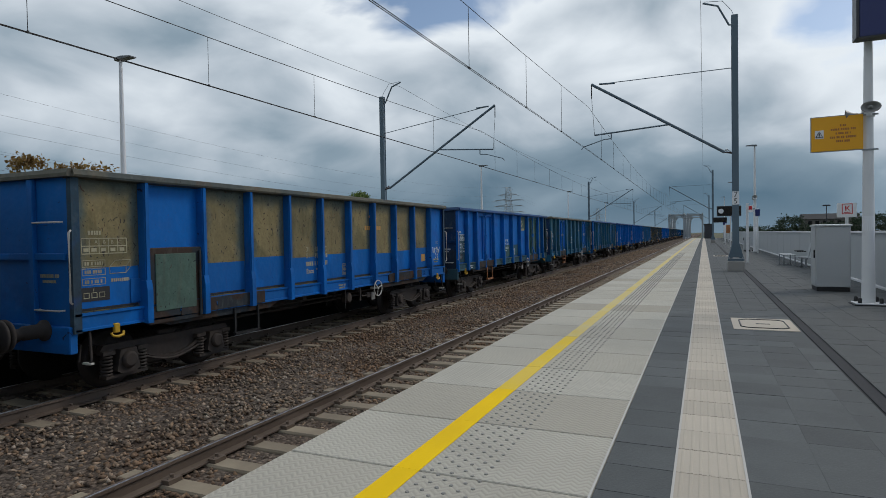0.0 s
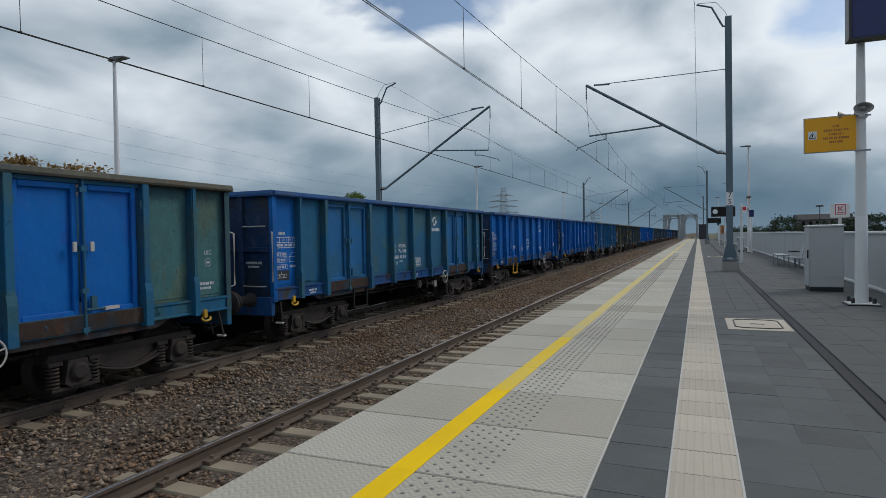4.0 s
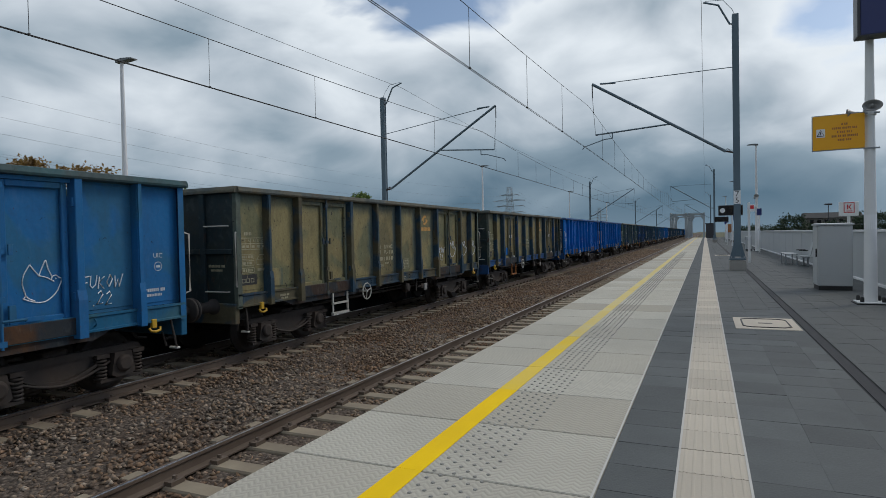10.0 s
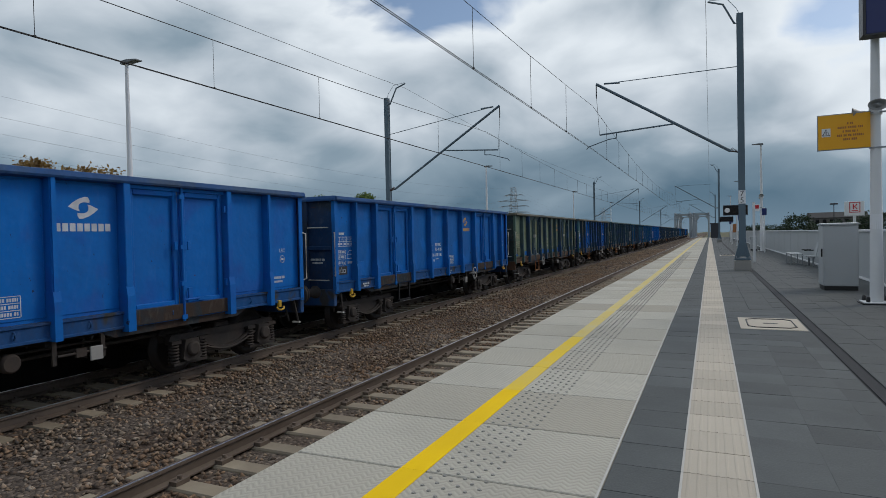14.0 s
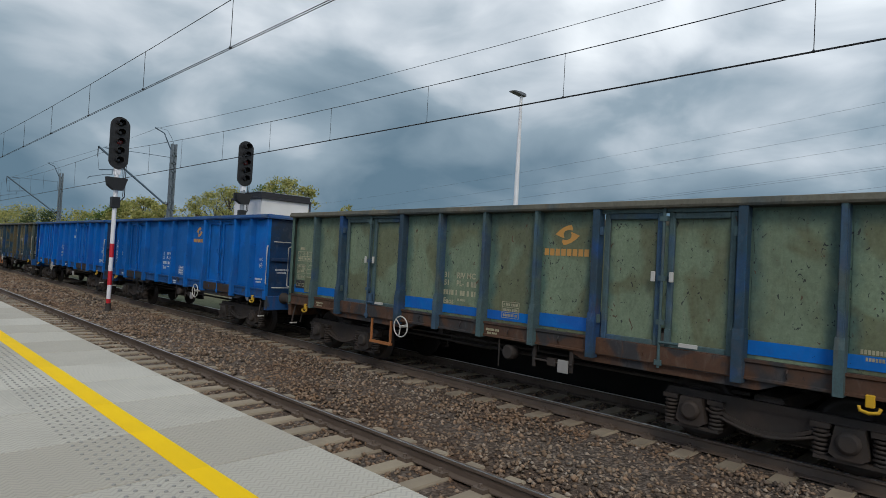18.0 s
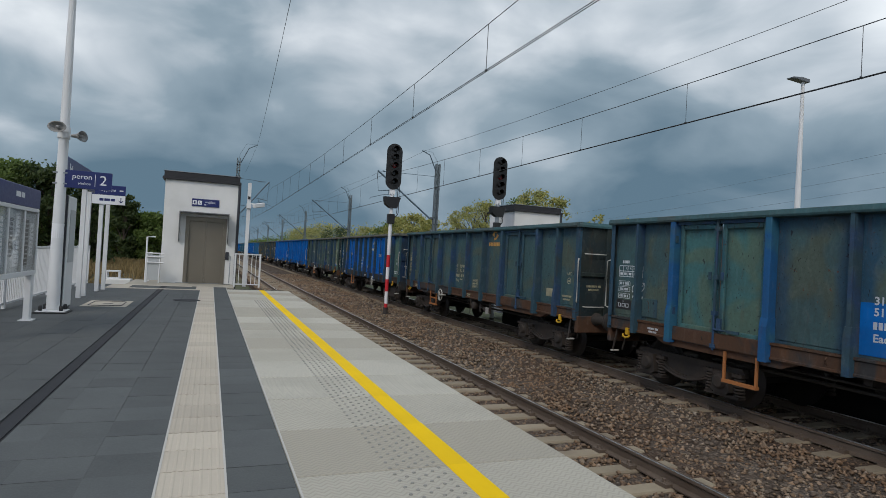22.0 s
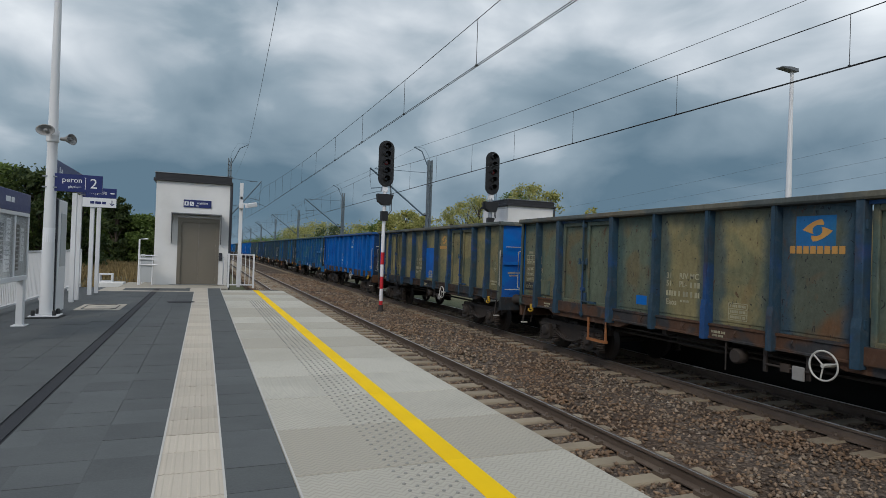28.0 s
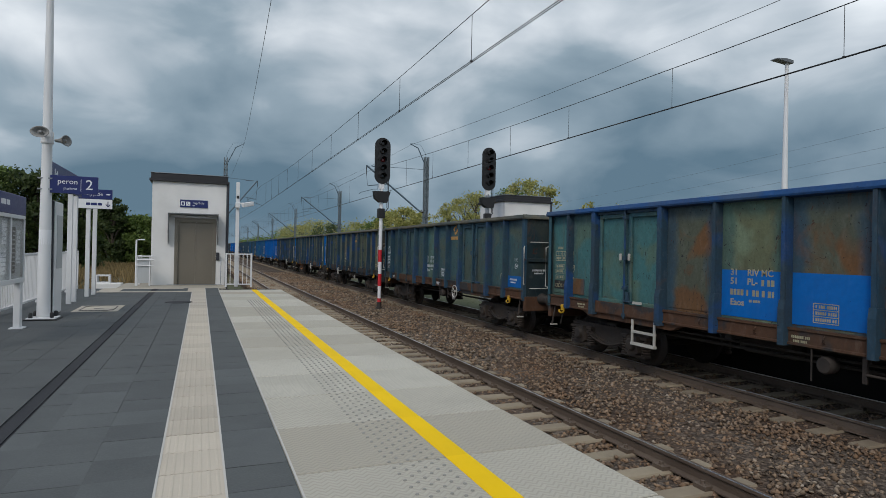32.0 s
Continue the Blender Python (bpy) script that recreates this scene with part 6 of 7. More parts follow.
def seat_pair(x, y):
    t = thing("seat_row", "row of pale grey wire seats with dark armrests before the parapet", "seats", pose(x, y, 0))
    for i in range(2):
        yy = -0.35 + 0.7 * i
        s = Mesh()
        s.prism([(-0.25, 0.42), (0.18, 0.40), (0.30, 0.92), (0.34, 0.92), (0.22, 0.36), (-0.25, 0.385)], yy - 0.26, yy + 0.26, "y")
        part("shell", s, M["panelgrey"], t, "pale grey seat shell")
    part("armrest", Mesh().box(-0.22, 0.1, -0.02, 0.02, 0.60, 0.64, b=0.006), M["black"], t, "dark armrest")
    part("armrest", Mesh().box(-0.22, 0.1, 0.68, 0.72, 0.60, 0.64, b=0.006), M["black"], t, "dark armrest")
    part("beam", Mesh().box(-0.03, 0.05, -0.75, 0.75, 0.33, 0.385), M["steel"], t)
    for yy in (-0.55, 0.55):
        part("leg", Mesh().box(-0.02, 0.04, yy - 0.03, yy + 0.03, 0.0, 0.33), M["steel"], t)
        part("foot", Mesh().box(-0.22, 0.24, yy - 0.03, yy + 0.03, 0.0, 0.015), M["steel"], t)


def hanging_sign(x, y, w, z0, z1, post_x, disc, label):
    t = thing("platform_display", label, "display", pose(x, y, 0), "dark platform displays")
    part("case", Mesh().box(0, w, -0.08, 0.08, z0, z1, b=0.012), M["charcoal"], t)
    part("screen", Mesh().box(0.03, w - 0.03, -0.088, -0.08, z0 + 0.03, z1 - 0.03), M["lens"], t)
    if disc:
        part("dial", Mesh().lathe([(0.11, 0), (0.11, 0.012)], pose(0.17, -0.09, (z0 + z1) / 2, 90, 0, 0), 20), M["signwhite"], t, "round white dial")
    part("post", Mesh().box(post_x - 0.05, post_x + 0.05, 0.08, 0.18, 0.0, z1 + 0.1, b=0.008), M["white"], t)


warning_sign()
high_sign()
cabinet(2.43, 3.12, 16.45, 17.15, 1.58, "light grey metal technical cabinet standing on the platform")
cabinet(2.62, 3.02, 47.6, 48.1, 1.03, "small white technical cabinet by the parapet")
manhole(0.40, 1.26, 9.80, 11.05, "cream-framed access cover set in dark paving")
manhole(1.64, 2.52, -16.0, -14.6, "cream-framed access cover set in dark paving")
manhole(0.50, 1.30, 38.4, 39.6, "cream-framed access cover set in dark paving")
def round_cover(x, y, r):
    t = thing("round_cover", "round dark cast-iron cover set flush in the paving", "manhole cover", pose(x, y, 0), "access covers in the paving")
    part("rim", Mesh().lathe([(r, 0.0), (r, 0.005), (r - 0.03, 0.007)], None, 32), M["drain"], t, "dark iron rim")
    part("lid", Mesh().lathe([(r - 0.045, 0.0), (r - 0.045, 0.008), (r - 0.06, 0.009)], None, 32), M["grating"], t, "patterned iron lid")


def post_notice(x, y, z):
    t = thing("post_notice", "small red and white notice fixed to a lamp post", "sign", pose(x, y, z))
    part("board", Mesh().box(-0.22, 0.22, -0.01, 0.01, -0.24, 0.24, b=0.004), M["signwhite"], t)
    part("red_field", Mesh().box(-0.17, 0.17, -0.014, -0.01, -0.06, 0.19), M["signred"], t, "red field")
    part("clamp", Mesh().box(0.20, 0.34, 0.0, 0.03, -0.03, 0.03), M["steel"], t)


round_cover(0.49, -16.7, 0.33)
post_notice(2.90, 46.3, 2.98)
bench(3.22, 28.9)
seat_pair(3.56, 27.0)
hanging_sign(0.55, 30.0, 1.0, 2.14, 2.60, 1.25, True, "dark platform clock display on a white post")
hanging_sign(0.80, 62.0, 1.2, 2.30, 2.78, 1.5, False, "dark departure display on a white post")


def far_posts():
    for x, y, h in ((3.21, 43.8, 2.9), (2.3, 56.0, 2.8), (2.1, 70.0, 2.8), (2.4, 85.0, 2.8)):
        t = thing("signpost", "white steel signpost with a small dark board", "signpost", pose(x, y, 0), "signposts down the platform")
        part("post", Mesh().tube([(0, 0, 0), (0, 0, h)], 0.05, 10), M["white"], t)
        part("board", Mesh().box(-0.14, 0.14, -0.06, -0.04, h - 0.5, h - 0.05, b=0.006), M["navy"], t, "navy board")
    t = thing("orange_panel", "orange panel on a post far down the platform", "panel", pose(3.1, 90, 0))
    part("panel", Mesh().box(-0.3, 0.3, -0.05, 0.05, 1.2, 2.35, b=0.01), M["orange"], t)
    part("post", Mesh().box(-0.04, 0.04, -0.04, 0.04, 0.0, 1.2), M["white"], t)
    t = thing("lift_tower", "dark distant lift tower at the platform's far end", "lift tower", pose(0.9, 141, 0))
    part("body", Mesh().box(-0.8, 0.85, -1, 1, 0, 3.0, b=0.02), M["charcoal"], t)
    part("roof", Mesh().box(-0.95, 1.0, -1.15, 1.15, 3.0, 3.15, b=0.02), M["roofdark"], t)


far_posts()


def store_sign():
    t = thing("store_sign", "white roadside store sign with a red framed emblem beyond the parapet", "sign", pose(12.95, 70, 0))
    part("panel", Mesh().box(-0.82, 0.80, -0.12, 0.12, 2.65, 4.05, b=0.02), M["signwhite"], t)
    fr = Mesh()
    for x0, x1, z0, z1 in ((-0.44, 0.46, 3.92, 3.99), (-0.44, 0.46, 2.96, 3.03), (-0.44, -0.37, 3.03, 3.92), (0.39, 0.46, 3.03, 3.92)):
        fr.box(x0, x1, -0.135, -0.12, z0, z1)
    part("red_frame", fr, M["signred"], t, "red square outline")
    em = Mesh().box(-0.16, -0.06, -0.135, -0.12, 3.30, 3.78)
    em.prism([(-0.06, 3.54), (0.14, 3.78), (0.24, 3.78), (0.04, 3.54), (0.24, 3.30), (0.14, 3.30)], -0.135, -0.12, "y")
    em.box(-0.26, 0.28, -0.135, -0.12, 3.10, 3.18)
    part("emblem", em, M["signred"], t, "red geometric emblem")
    part("post", Mesh().box(-0.12, 0.12, -0.10, 0.10, -4.2, 2.65), M["white"], t)


store_sign()


# ---- things on the platform, lift end ----
def bar_fence(name, pts, h, label, gap=0.115, z=0.0, posts=1.7):
    """A white steel fence of upright bars between two rails, along a line of points."""
    t = thing(name, label, "fence")
    rail = Mesh().box(0, 1, -0.02, 0.02, -0.02, 0.02).data("rail")
    bar = Mesh().box(-0.011, 0.011, -0.011, 0.011, 0.10, h - 0.05).data("bar")
    post = Mesh().box(-0.03, 0.03, -0.03, 0.03, 0.0, h).data("post")
    for a, b in zip(pts, pts[1:]):
        d = Vector((b[0] - a[0], b[1] - a[1], 0))
        L, ang = d.length, math.atan2(d.y, d.x)
        fr = Matrix.Translation((a[0], a[1], z)) @ Matrix.Rotation(ang, 4, "Z")
        for zz in (0.10, h - 0.03):
            r = part("rail", rail, M["white"], t, "", fr @ Matrix.Translation((0, 0, zz)))
            r.scale = (L, 1, 1)
        n = max(1, round(L / posts))
        for i in range(n + 1):
            part("post", post, M["white"], t, "", fr @ Matrix.Translation((L * i / n, 0, 0)))
        m = int(L / gap)
        for i in range(1, m):
            part("bar", bar, M["white"], t, "", fr @ Matrix.Translation((L * i / m, 0, 0)))
    return t


bar_fence("platform_fence", [(3.66, -2.1), (3.66, -22.2)], 1.22, "white steel bar fence at the back of the platform")
bar_fence("end_fence", [(-0.86, -22.75), (-1.72, -22.75)], 1.22, "short white bar fence beside the lift", 0.14, posts=0.9)


def info_board():
    """Stands parallel to the tracks; drawn along x, then turned."""
    t = thing("timetable_board", "white-framed glazed timetable board with a navy header, on posts", "notice board", pose(2.84, -12.05, 0, 0, 0, 90))
    for x in (0.02, 2.35):
        part("post", Mesh().box(x - 0.07, x + 0.07, -0.05, 0.05, 0.0, 0.80, b=0.008), M["white"], t)
        part("foot_plate", Mesh().box(x - 0.13, x + 0.13, -0.10, 0.10, 0.0, 0.015), M["white"], t)
    fr = Mesh()
    for x0, x1, z0, z1 in ((-0.05, 2.42, 0.78, 0.86), (-0.05, 2.42, 1.84, 1.90), (-0.05, 0.0, 0.86, 1.84), (2.37, 2.42, 0.86, 1.84), (0.72, 0.78, 0.86, 1.84), (1.54, 1.60, 0.86, 1.84)):
        fr.box(x0, x1, -0.07, 0.07, z0, z1, b=0.006)
    part("frame", fr, M["white"], t)
    part("back_panel", Mesh().box(0.0, 2.37, -0.02, 0.02, 0.86, 1.84), M["panelgrey"], t)
    rnd = random.Random(9)
    for x, z, w, h in ((0.08, 1.1, 0.2, 0.55), (0.36, 0.95, 0.28, 0.75), (0.85, 0.95, 0.30, 0.40), (0.85, 1.42, 0.22, 0.36), (1.2, 1.1, 0.26, 0.6), (1.68, 1.0, 0.55, 0.70)):
        dark = x in (0.36, 1.2)
        sh = part("notice_sheet", Mesh().box(x, x + w, 0.021, 0.024, z, z + h), M["charcoal" if dark else "signwhite"], t, "dark printed poster" if dark else "pinned notice sheet")
        ln = Mesh()
        for i in range(int(h / 0.07)):
            ln.box(x + 0.02, x + w * rnd.uniform(0.5, 0.92), 0.0245, 0.026, z + 0.04 + 0.07 * i, z + 0.06 + 0.07 * i)
        part("print", ln, M["panelgrey"], sh, "rows of small print")
    pane = part("glass", Mesh().box(0.0, 2.37, 0.055, 0.06, 0.86, 1.84), M["glass"], t)
    pane.visible_shadow = False
    part("header", Mesh().box(-0.05, 2.42, -0.06, 0.075, 1.90, 2.22, b=0.01), M["navy"], t, "navy header")
    part("header_text", Mesh().box(0.9, 1.06, 0.076, 0.078, 2.03, 2.11).box(1.1, 1.34, 0.076, 0.078, 2.03, 2.11), M["signwhite"], t, "white header text as bars")


def platform_sign():
    t = thing("platform_number_sign", "navy platform sign bracketed to the white lamp post", "sign", pose(2.27, -13.3, 2.575))
    part("board", Mesh().box(-0.40, 0.40, -0.015, 0.015, -0.17, 0.17, b=0.004), M["navy"], t)
    w = M["signwhite"]
    plate_text(t, "peron", 0.14, 0.11, 0.018, 0.055, w, FACE_YP)
    plate_text(t, "platform", 0.065, 0.065, 0.018, -0.075, w, FACE_YP)
    plate_text(t, "2", 0.27, -0.25, 0.018, 0.0, w, FACE_YP)
    part("divider", Mesh().box(-0.115, -0.107, 0.015, 0.018, -0.12, 0.12), w, t)
    for z in (-0.115, 0.09):
        part("clamp", Mesh().box(0.36, 0.60, -0.03, 0.03, z, z + 0.025), M["steel"], t)


def exit_sign():
    t = thing("exit_sign", "navy and white exit sign on two white posts", "sign", pose(2.84, -18.9, 0))
    for x, y in ((0.03, 0.05), (-0.03, -0.65)):
        part("post", Mesh().box(x - 0.05, x + 0.05, y - 0.05, y + 0.05, 0.0, 2.45, b=0.006), M["white"], t)
    part("navy_board", Mesh().box(-0.55, 0.28, 0.11, 0.14, 2.68, 2.95, b=0.004), M["navy"], t)
    part("white_board", Mesh().box(-0.55, 0.45, 0.11, 0.14, 2.42, 2.675, b=0.004), M["signwhite"], t)
    for x in (-0.03, 0.03):
        part("stem", Mesh().box(x - 0.03, x + 0.03, 0.06, 0.11, 2.40, 2.9), M["white"], t)
    plate_text(t, "wyjście", 0.13, -0.12, 0.144, 2.82, M["signwhite"], FACE_YP)
    part("dash", Mesh().box(-0.50, -0.40, 0.14, 0.144, 2.80, 2.83), M["signwhite"], t)
    part("word_bars", Mesh().box(-0.30, -0.20, 0.14, 0.144, 2.51, 2.58).box(-0.18, -0.04, 0.14, 0.144, 2.51, 2.58).box(-0.02, 0.08, 0.14, 0.144, 2.51, 2.58), M["navy"], t, "navy letters as bars")
    ar = Mesh().box(-0.455, -0.435, 0.14, 0.144, 2.49, 2.62).tube([(-0.50, 0.143, 2.54), (-0.445, 0.143, 2.485), (-0.39, 0.143, 2.54)], 0.011, 4)
    part("arrow", ar, M["navy"], t, "navy arrow that points down")


def shelter():
    t = thing("fascia_frame", "white-posted frame with a long navy fascia board", "sign frame", pose(2.85, -15.6, 0))
    part("fascia", Mesh().box(-0.05, 0.0, -1.75, 1.55, 2.62, 3.10, b=0.006), M["navy"], t, "long navy fascia board")
    part("fascia_marks", Mesh().box(-0.054, -0.05, 1.0, 1.06, 2.78, 2.95).box(-0.054, -0.05, 1.10, 1.16, 2.78, 2.90).box(-0.054, -0.05, 1.20, 1.26, 2.78, 2.98), M["signwhite"], t, "white marks on the fascia")
    for y in (-1.6, -0.98, 1.4):
        part("post", Mesh().box(0.0, 0.10, y - 0.05, y + 0.05, 0.0, 2.62, b=0.006), M["white"], t)


def ticket_machine():
    t = thing("ticket_machine", "tall charcoal ticket machine with a white glazed side", "ticket machine", pose(2.62, -13.95, 0))
    part("body", Mesh().box(0.03, 0.18, -0.36, 0.40, 0.02, 2.28, b=0.012), M["charcoal"], t)
    part("front", Mesh().box(0.005, 0.03, -0.34, 0.36, 0.06, 2.26, b=0.008), M["white"], t, "white front panel")
    part("window", Mesh().box(-0.005, 0.005, -0.26, 0.20, 0.95, 2.0, b=0.003), M["panelgrey"], t, "pale glazed window")
    part("plinth", Mesh().box(0.04, 0.17, -0.34, 0.38, 0.0, 0.02), M["black"], t)


def lift(x0, x1, y, base, sign, label):
    t = thing("lift_house", label, "lift", pose((x0 + x1) / 2, y, 0), "white lift houses")
    w = (x1 - x0) / 2
    c = -0.22 if sign else -0.06       # the door's middle
    sh = Mesh()
    sh.box(-w, c - 0.62, -0.22, 0.0, base, 3.80).box(c + 0.62, w, -0.22, 0.0, base, 3.80).box(c - 0.62, c + 0.62, -0.22, 0.0, 2.36, 3.80)
    part("front_wall", sh, M["render"], t, "white rendered front wall")
    part("side_wall", Mesh().box(-w, -w + 0.2, -2.6, -0.22, base, 3.80), M["charcoal"], t, "charcoal side wall")
    part("side_wall", Mesh().box(w - 0.2, w, -2.6, -0.22, base, 3.80), M["render"], t, "white side wall")
    part("rear_wall", Mesh().box(-w + 0.2, w - 0.2, -2.6, -2.4, base, 3.80), M["render"], t)
    part("roof", Mesh().box(-w - 0.10, w + 0.10, -2.75, 0.10, 3.80, 3.90, b=0.01).box(-w - 0.05, w + 0.05, -2.68, 0.04, 3.90, 4.10, b=0.01), M["roofdark"], t, "dark flat roof with a parapet")
    part("flashing", Mesh().box(-w - 0.07, w + 0.07, -2.70, 0.06, 4.10, 4.12), M["steel"], t, "thin metal flashing")
    part("corner_pipe", Mesh().tube([(-w - 0.06, 0.03, base), (-w - 0.06, 0.03, 3.80)], 0.045, 8), M["charcoal"], t, "dark downpipe")
    fr = Mesh().box(c - 0.72, c - 0.60, -0.03, 0.015, 0.0, 2.48).box(c + 0.60, c + 0.72, -0.03, 0.015, 0.0, 2.48).box(c - 0.60, c + 0.60, -0.03, 0.015, 2.33, 2.48)
    part("door_frame", fr, M["stainless"], t, "steel door frame")
    for q in (0, 1):
        part("door_leaf", Mesh().box(c - 0.60 + 0.602 * q, c - 0.002 + 0.60 * q, -0.10, -0.06, 0.0, 2.33), M["stainless"], t, "brushed steel sliding door leaf")
    part("sill", Mesh().box(c - 0.95, c + 0.95, -0.02, 0.10, 0.0, 0.012), M["steel"], t)
    k = c + 0.08
    part("canopy", Mesh().box(k - 0.86, k + 0.86, 0.0, 0.42, 2.60, 2.64), M["lamp"], t, "thin grey steel door canopy")
    for q in (k - 0.86, k + 0.835):
        part("canopy_side", Mesh().prism([(0.0, 1.52), (0.12, 1.52), (0.40, 2.0), (0.40, 2.60), (0.0, 2.60)], q, q + 0.025, "x"), M["lamp"], t, "grey side panel of the canopy")
    part("lamp", Mesh().box(c - 0.36, c + 0.36, 0.016, 0.12, 2.50, 2.56, b=0.01), M["white"], t, "white tube lamp, unlit")
    part("call_box", Mesh().box(c - 0.84, c - 0.73, 0.0, 0.06, 0.92, 1.22, b=0.01), M["charcoal"], t, "grey call panel")
    rl = Mesh().tube([(c - 0.90, 0.18, 0.05), (c - 0.90, 0.18, 1.0), (c - 0.90, 0.10, 1.06), (c - 0.90, 0.02, 1.0)], 0.02, 6)
    part("handrail", rl, M["steel"], t)
    if sign:
        b = part("sign", Mesh().box(-0.62, 0.34, 0.0, 0.03, 2.88, 3.16, b=0.004), M["navy"], t, "navy exit sign")
        part("pictogram", Mesh().box(0.17, 0.31, 0.031, 0.034, 2.94, 3.09), M["signwhite"], b, "white pictogram square")
        part("pictogram", Mesh().box(-0.01, 0.13, 0.031, 0.034, 2.94, 3.09), M["signwhite"], b, "white pictogram square")
        part("pictogram_lines", Mesh().box(0.21, 0.27, 0.034, 0.036, 2.97, 3.06).tube([(0.08, 0.036, 3.06), (0.07, 0.036, 3.0), (0.02, 0.036, 2.98)], 0.009, 4), M["navy"], b)
        plate_text(b, "wyjście", 0.125, -0.31, 0.034, 3.05, M["signwhite"], FACE_YP)
        part("small_word", Mesh().box(-0.17, -0.09, 0.031, 0.034, 2.93, 2.96), M["signwhite"], b)


def camera_pole():
    t = thing("camera_pole", "white square pole with a surveillance camera beside the lift", "camera pole", pose(-1.22, -22.95, 0))
    part("pole", Mesh().box(-0.06, 0.06, -0.06, 0.06, 0.0, 3.8, b=0.008), M["white"], t)
    part("sensor", Mesh().box(-0.04, 0.04, 0.06, 0.08, 3.2, 3.3), M["black"], t)
    part("arm", Mesh().box(-0.22, 0.0, 0.05, 0.09, 3.02, 3.06), M["white"], t)
    part("surveillance_camera", Mesh().box(-0.22, 0.22, -0.08, 0.08, -0.08, 0.08, m=pose(-0.34, 0.12, 3.0, 0, 12, 30), b=0.02), M["white"], t, "white box camera")
    part("housing", Mesh().box(-0.08, 0.08, 0.06, 0.18, 2.86, 3.06, b=0.01), M["white"], t)


def stair_rail():
    t = thing("stair_railing", "pale tubular stair railing beside the lift", "railing", pose(1.78, -23.6, 0))
    for y in (0.0, -0.8, -1.6):
        part("post", Mesh().tube([(0.28, y, 0.0), (0.28, y, 1.05)], 0.025, 8), M["white"], t)
    part("post", Mesh().tube([(-0.12, 0.02, 0.0), (-0.12, 0.02, 1.05)], 0.025, 8), M["white"], t)
    part("infill", Mesh().box(-0.10, 0.26, -0.01, 0.01, 0.10, 1.0), M["panelgrey"], t, "grey infill sheet")
    for z in (0.72, 0.92, 1.05):
        part("rail", Mesh().tube([(-0.26, 0.06, z), (0.28, 0.04, z), (0.28, -1.6, z)], 0.024, 8), M["white"], t)
    part("tall_post", Mesh().tube([(0.32, 0.0, 0.0), (0.32, 0.0, 1.62), (0.05, 0.0, 1.64)], 0.03, 8), M["white"], t)


def barrier_box():
    t = thing("equipment_box", "low white equipment box beyond the platform's end", "box", pose(3.25, -26.2, 0))
    part("body", Mesh().box(-0.45, 0.40, -0.4, 0.4, -1.7, -0.05, b=0.02), M["render"], t)
    part("frame", Mesh().box(-0.05, 0.42, -0.2, 0.2, -0.05, 0.0).box(-0.05, 0.0, -0.2, 0.2, 0.0, 0.22).box(0.37, 0.42, -0.2, 0.2, 0.0, 0.22).box(-0.05, 0.42, -0.2, 0.2, 0.22, 0.27), M["white"], t)


def glass_material():
    k = Nodes("glass")
    k.p.inputs["Transmission Weight"].default_value = 1.0
    k.p.inputs["IOR"].default_value = 1.2
    return k.done((0.95, 0.97, 0.98), 0.03)


M["glass"] = glass_material()
info_board()
platform_sign()
exit_sign()
shelter()
ticket_machine()
lift(-0.87, 1.67, -24.15, -1.0, True, "white rendered lift house with steel doors on the platform")
lift(-15.35, -12.95, -24.4, -1.0, False, "white rendered lift house on the opposite platform")
camera_pole()
stair_rail()
barrier_box()
# cream guide bands across the paving before the lift
CROSS = Mesh()
for x0, x1, y0, y1 in ((STRIP_R + 0.004, 2.9, -20.75, -20.4), (-0.02, 0.36, -22.25, -20.76), (0.5, 2.9, -22.25, -21.95), (2.3, 2.9, -21.94, -20.76)):
    CROSS.box(x0, x1, y0, y1, 0.0015, 0.005)
solid("guide_bands", CROSS, M["guide"], "cream guide bands across the paving before the lift", "paving", kind="structure")
solid("end_paving", Mesh().box(-0.86, 2.6, -25.5, Y0 - 0.004, -1.6, -0.012), M["slab"], "pale concrete apron round the lift", "paving", kind="structure")


# ---- plants ----
def leaves(centres, per, size, rng):
    """Small leaf blades scattered loosely round the centres of clumps: (x, y, z, rx, rz)."""
    vs = []
    for cx, cy, cz, rx, rz in centres:
        p = rng.normal(size=(per, 3)) * (rx * 0.55, rx * 0.55, rz * 0.55) + (cx, cy, cz)
        n1 = rng.normal(size=(per, 3))
        n1 /= np.linalg.norm(n1, axis=1)[:, None]
        n2 = np.cross(n1, rng.normal(size=(per, 3)))
        n2 /= np.linalg.norm(n2, axis=1)[:, None]
        s = size * rng.uniform(0.5, 1.3, per)[:, None]
        vs.append(np.stack([p - n1 * s, p + n2 * s * 0.55, p + n1 * s, p - n2 * s * 0.55], 1))
    q = np.concatenate(vs).reshape(-1, 3)
    n = len(q) // 4
    me = bpy.data.meshes.new("crown")
    me.vertices.add(len(q)), me.loops.add(4 * n), me.polygons.add(n)
    me.vertices.foreach_set("co", q.ravel())
    me.loops.foreach_set("vertex_index", np.arange(4 * n))
    me.polygons.foreach_set("loop_start", np.arange(0, 4 * n, 4))
    me.update(calc_edges=True)
    return me


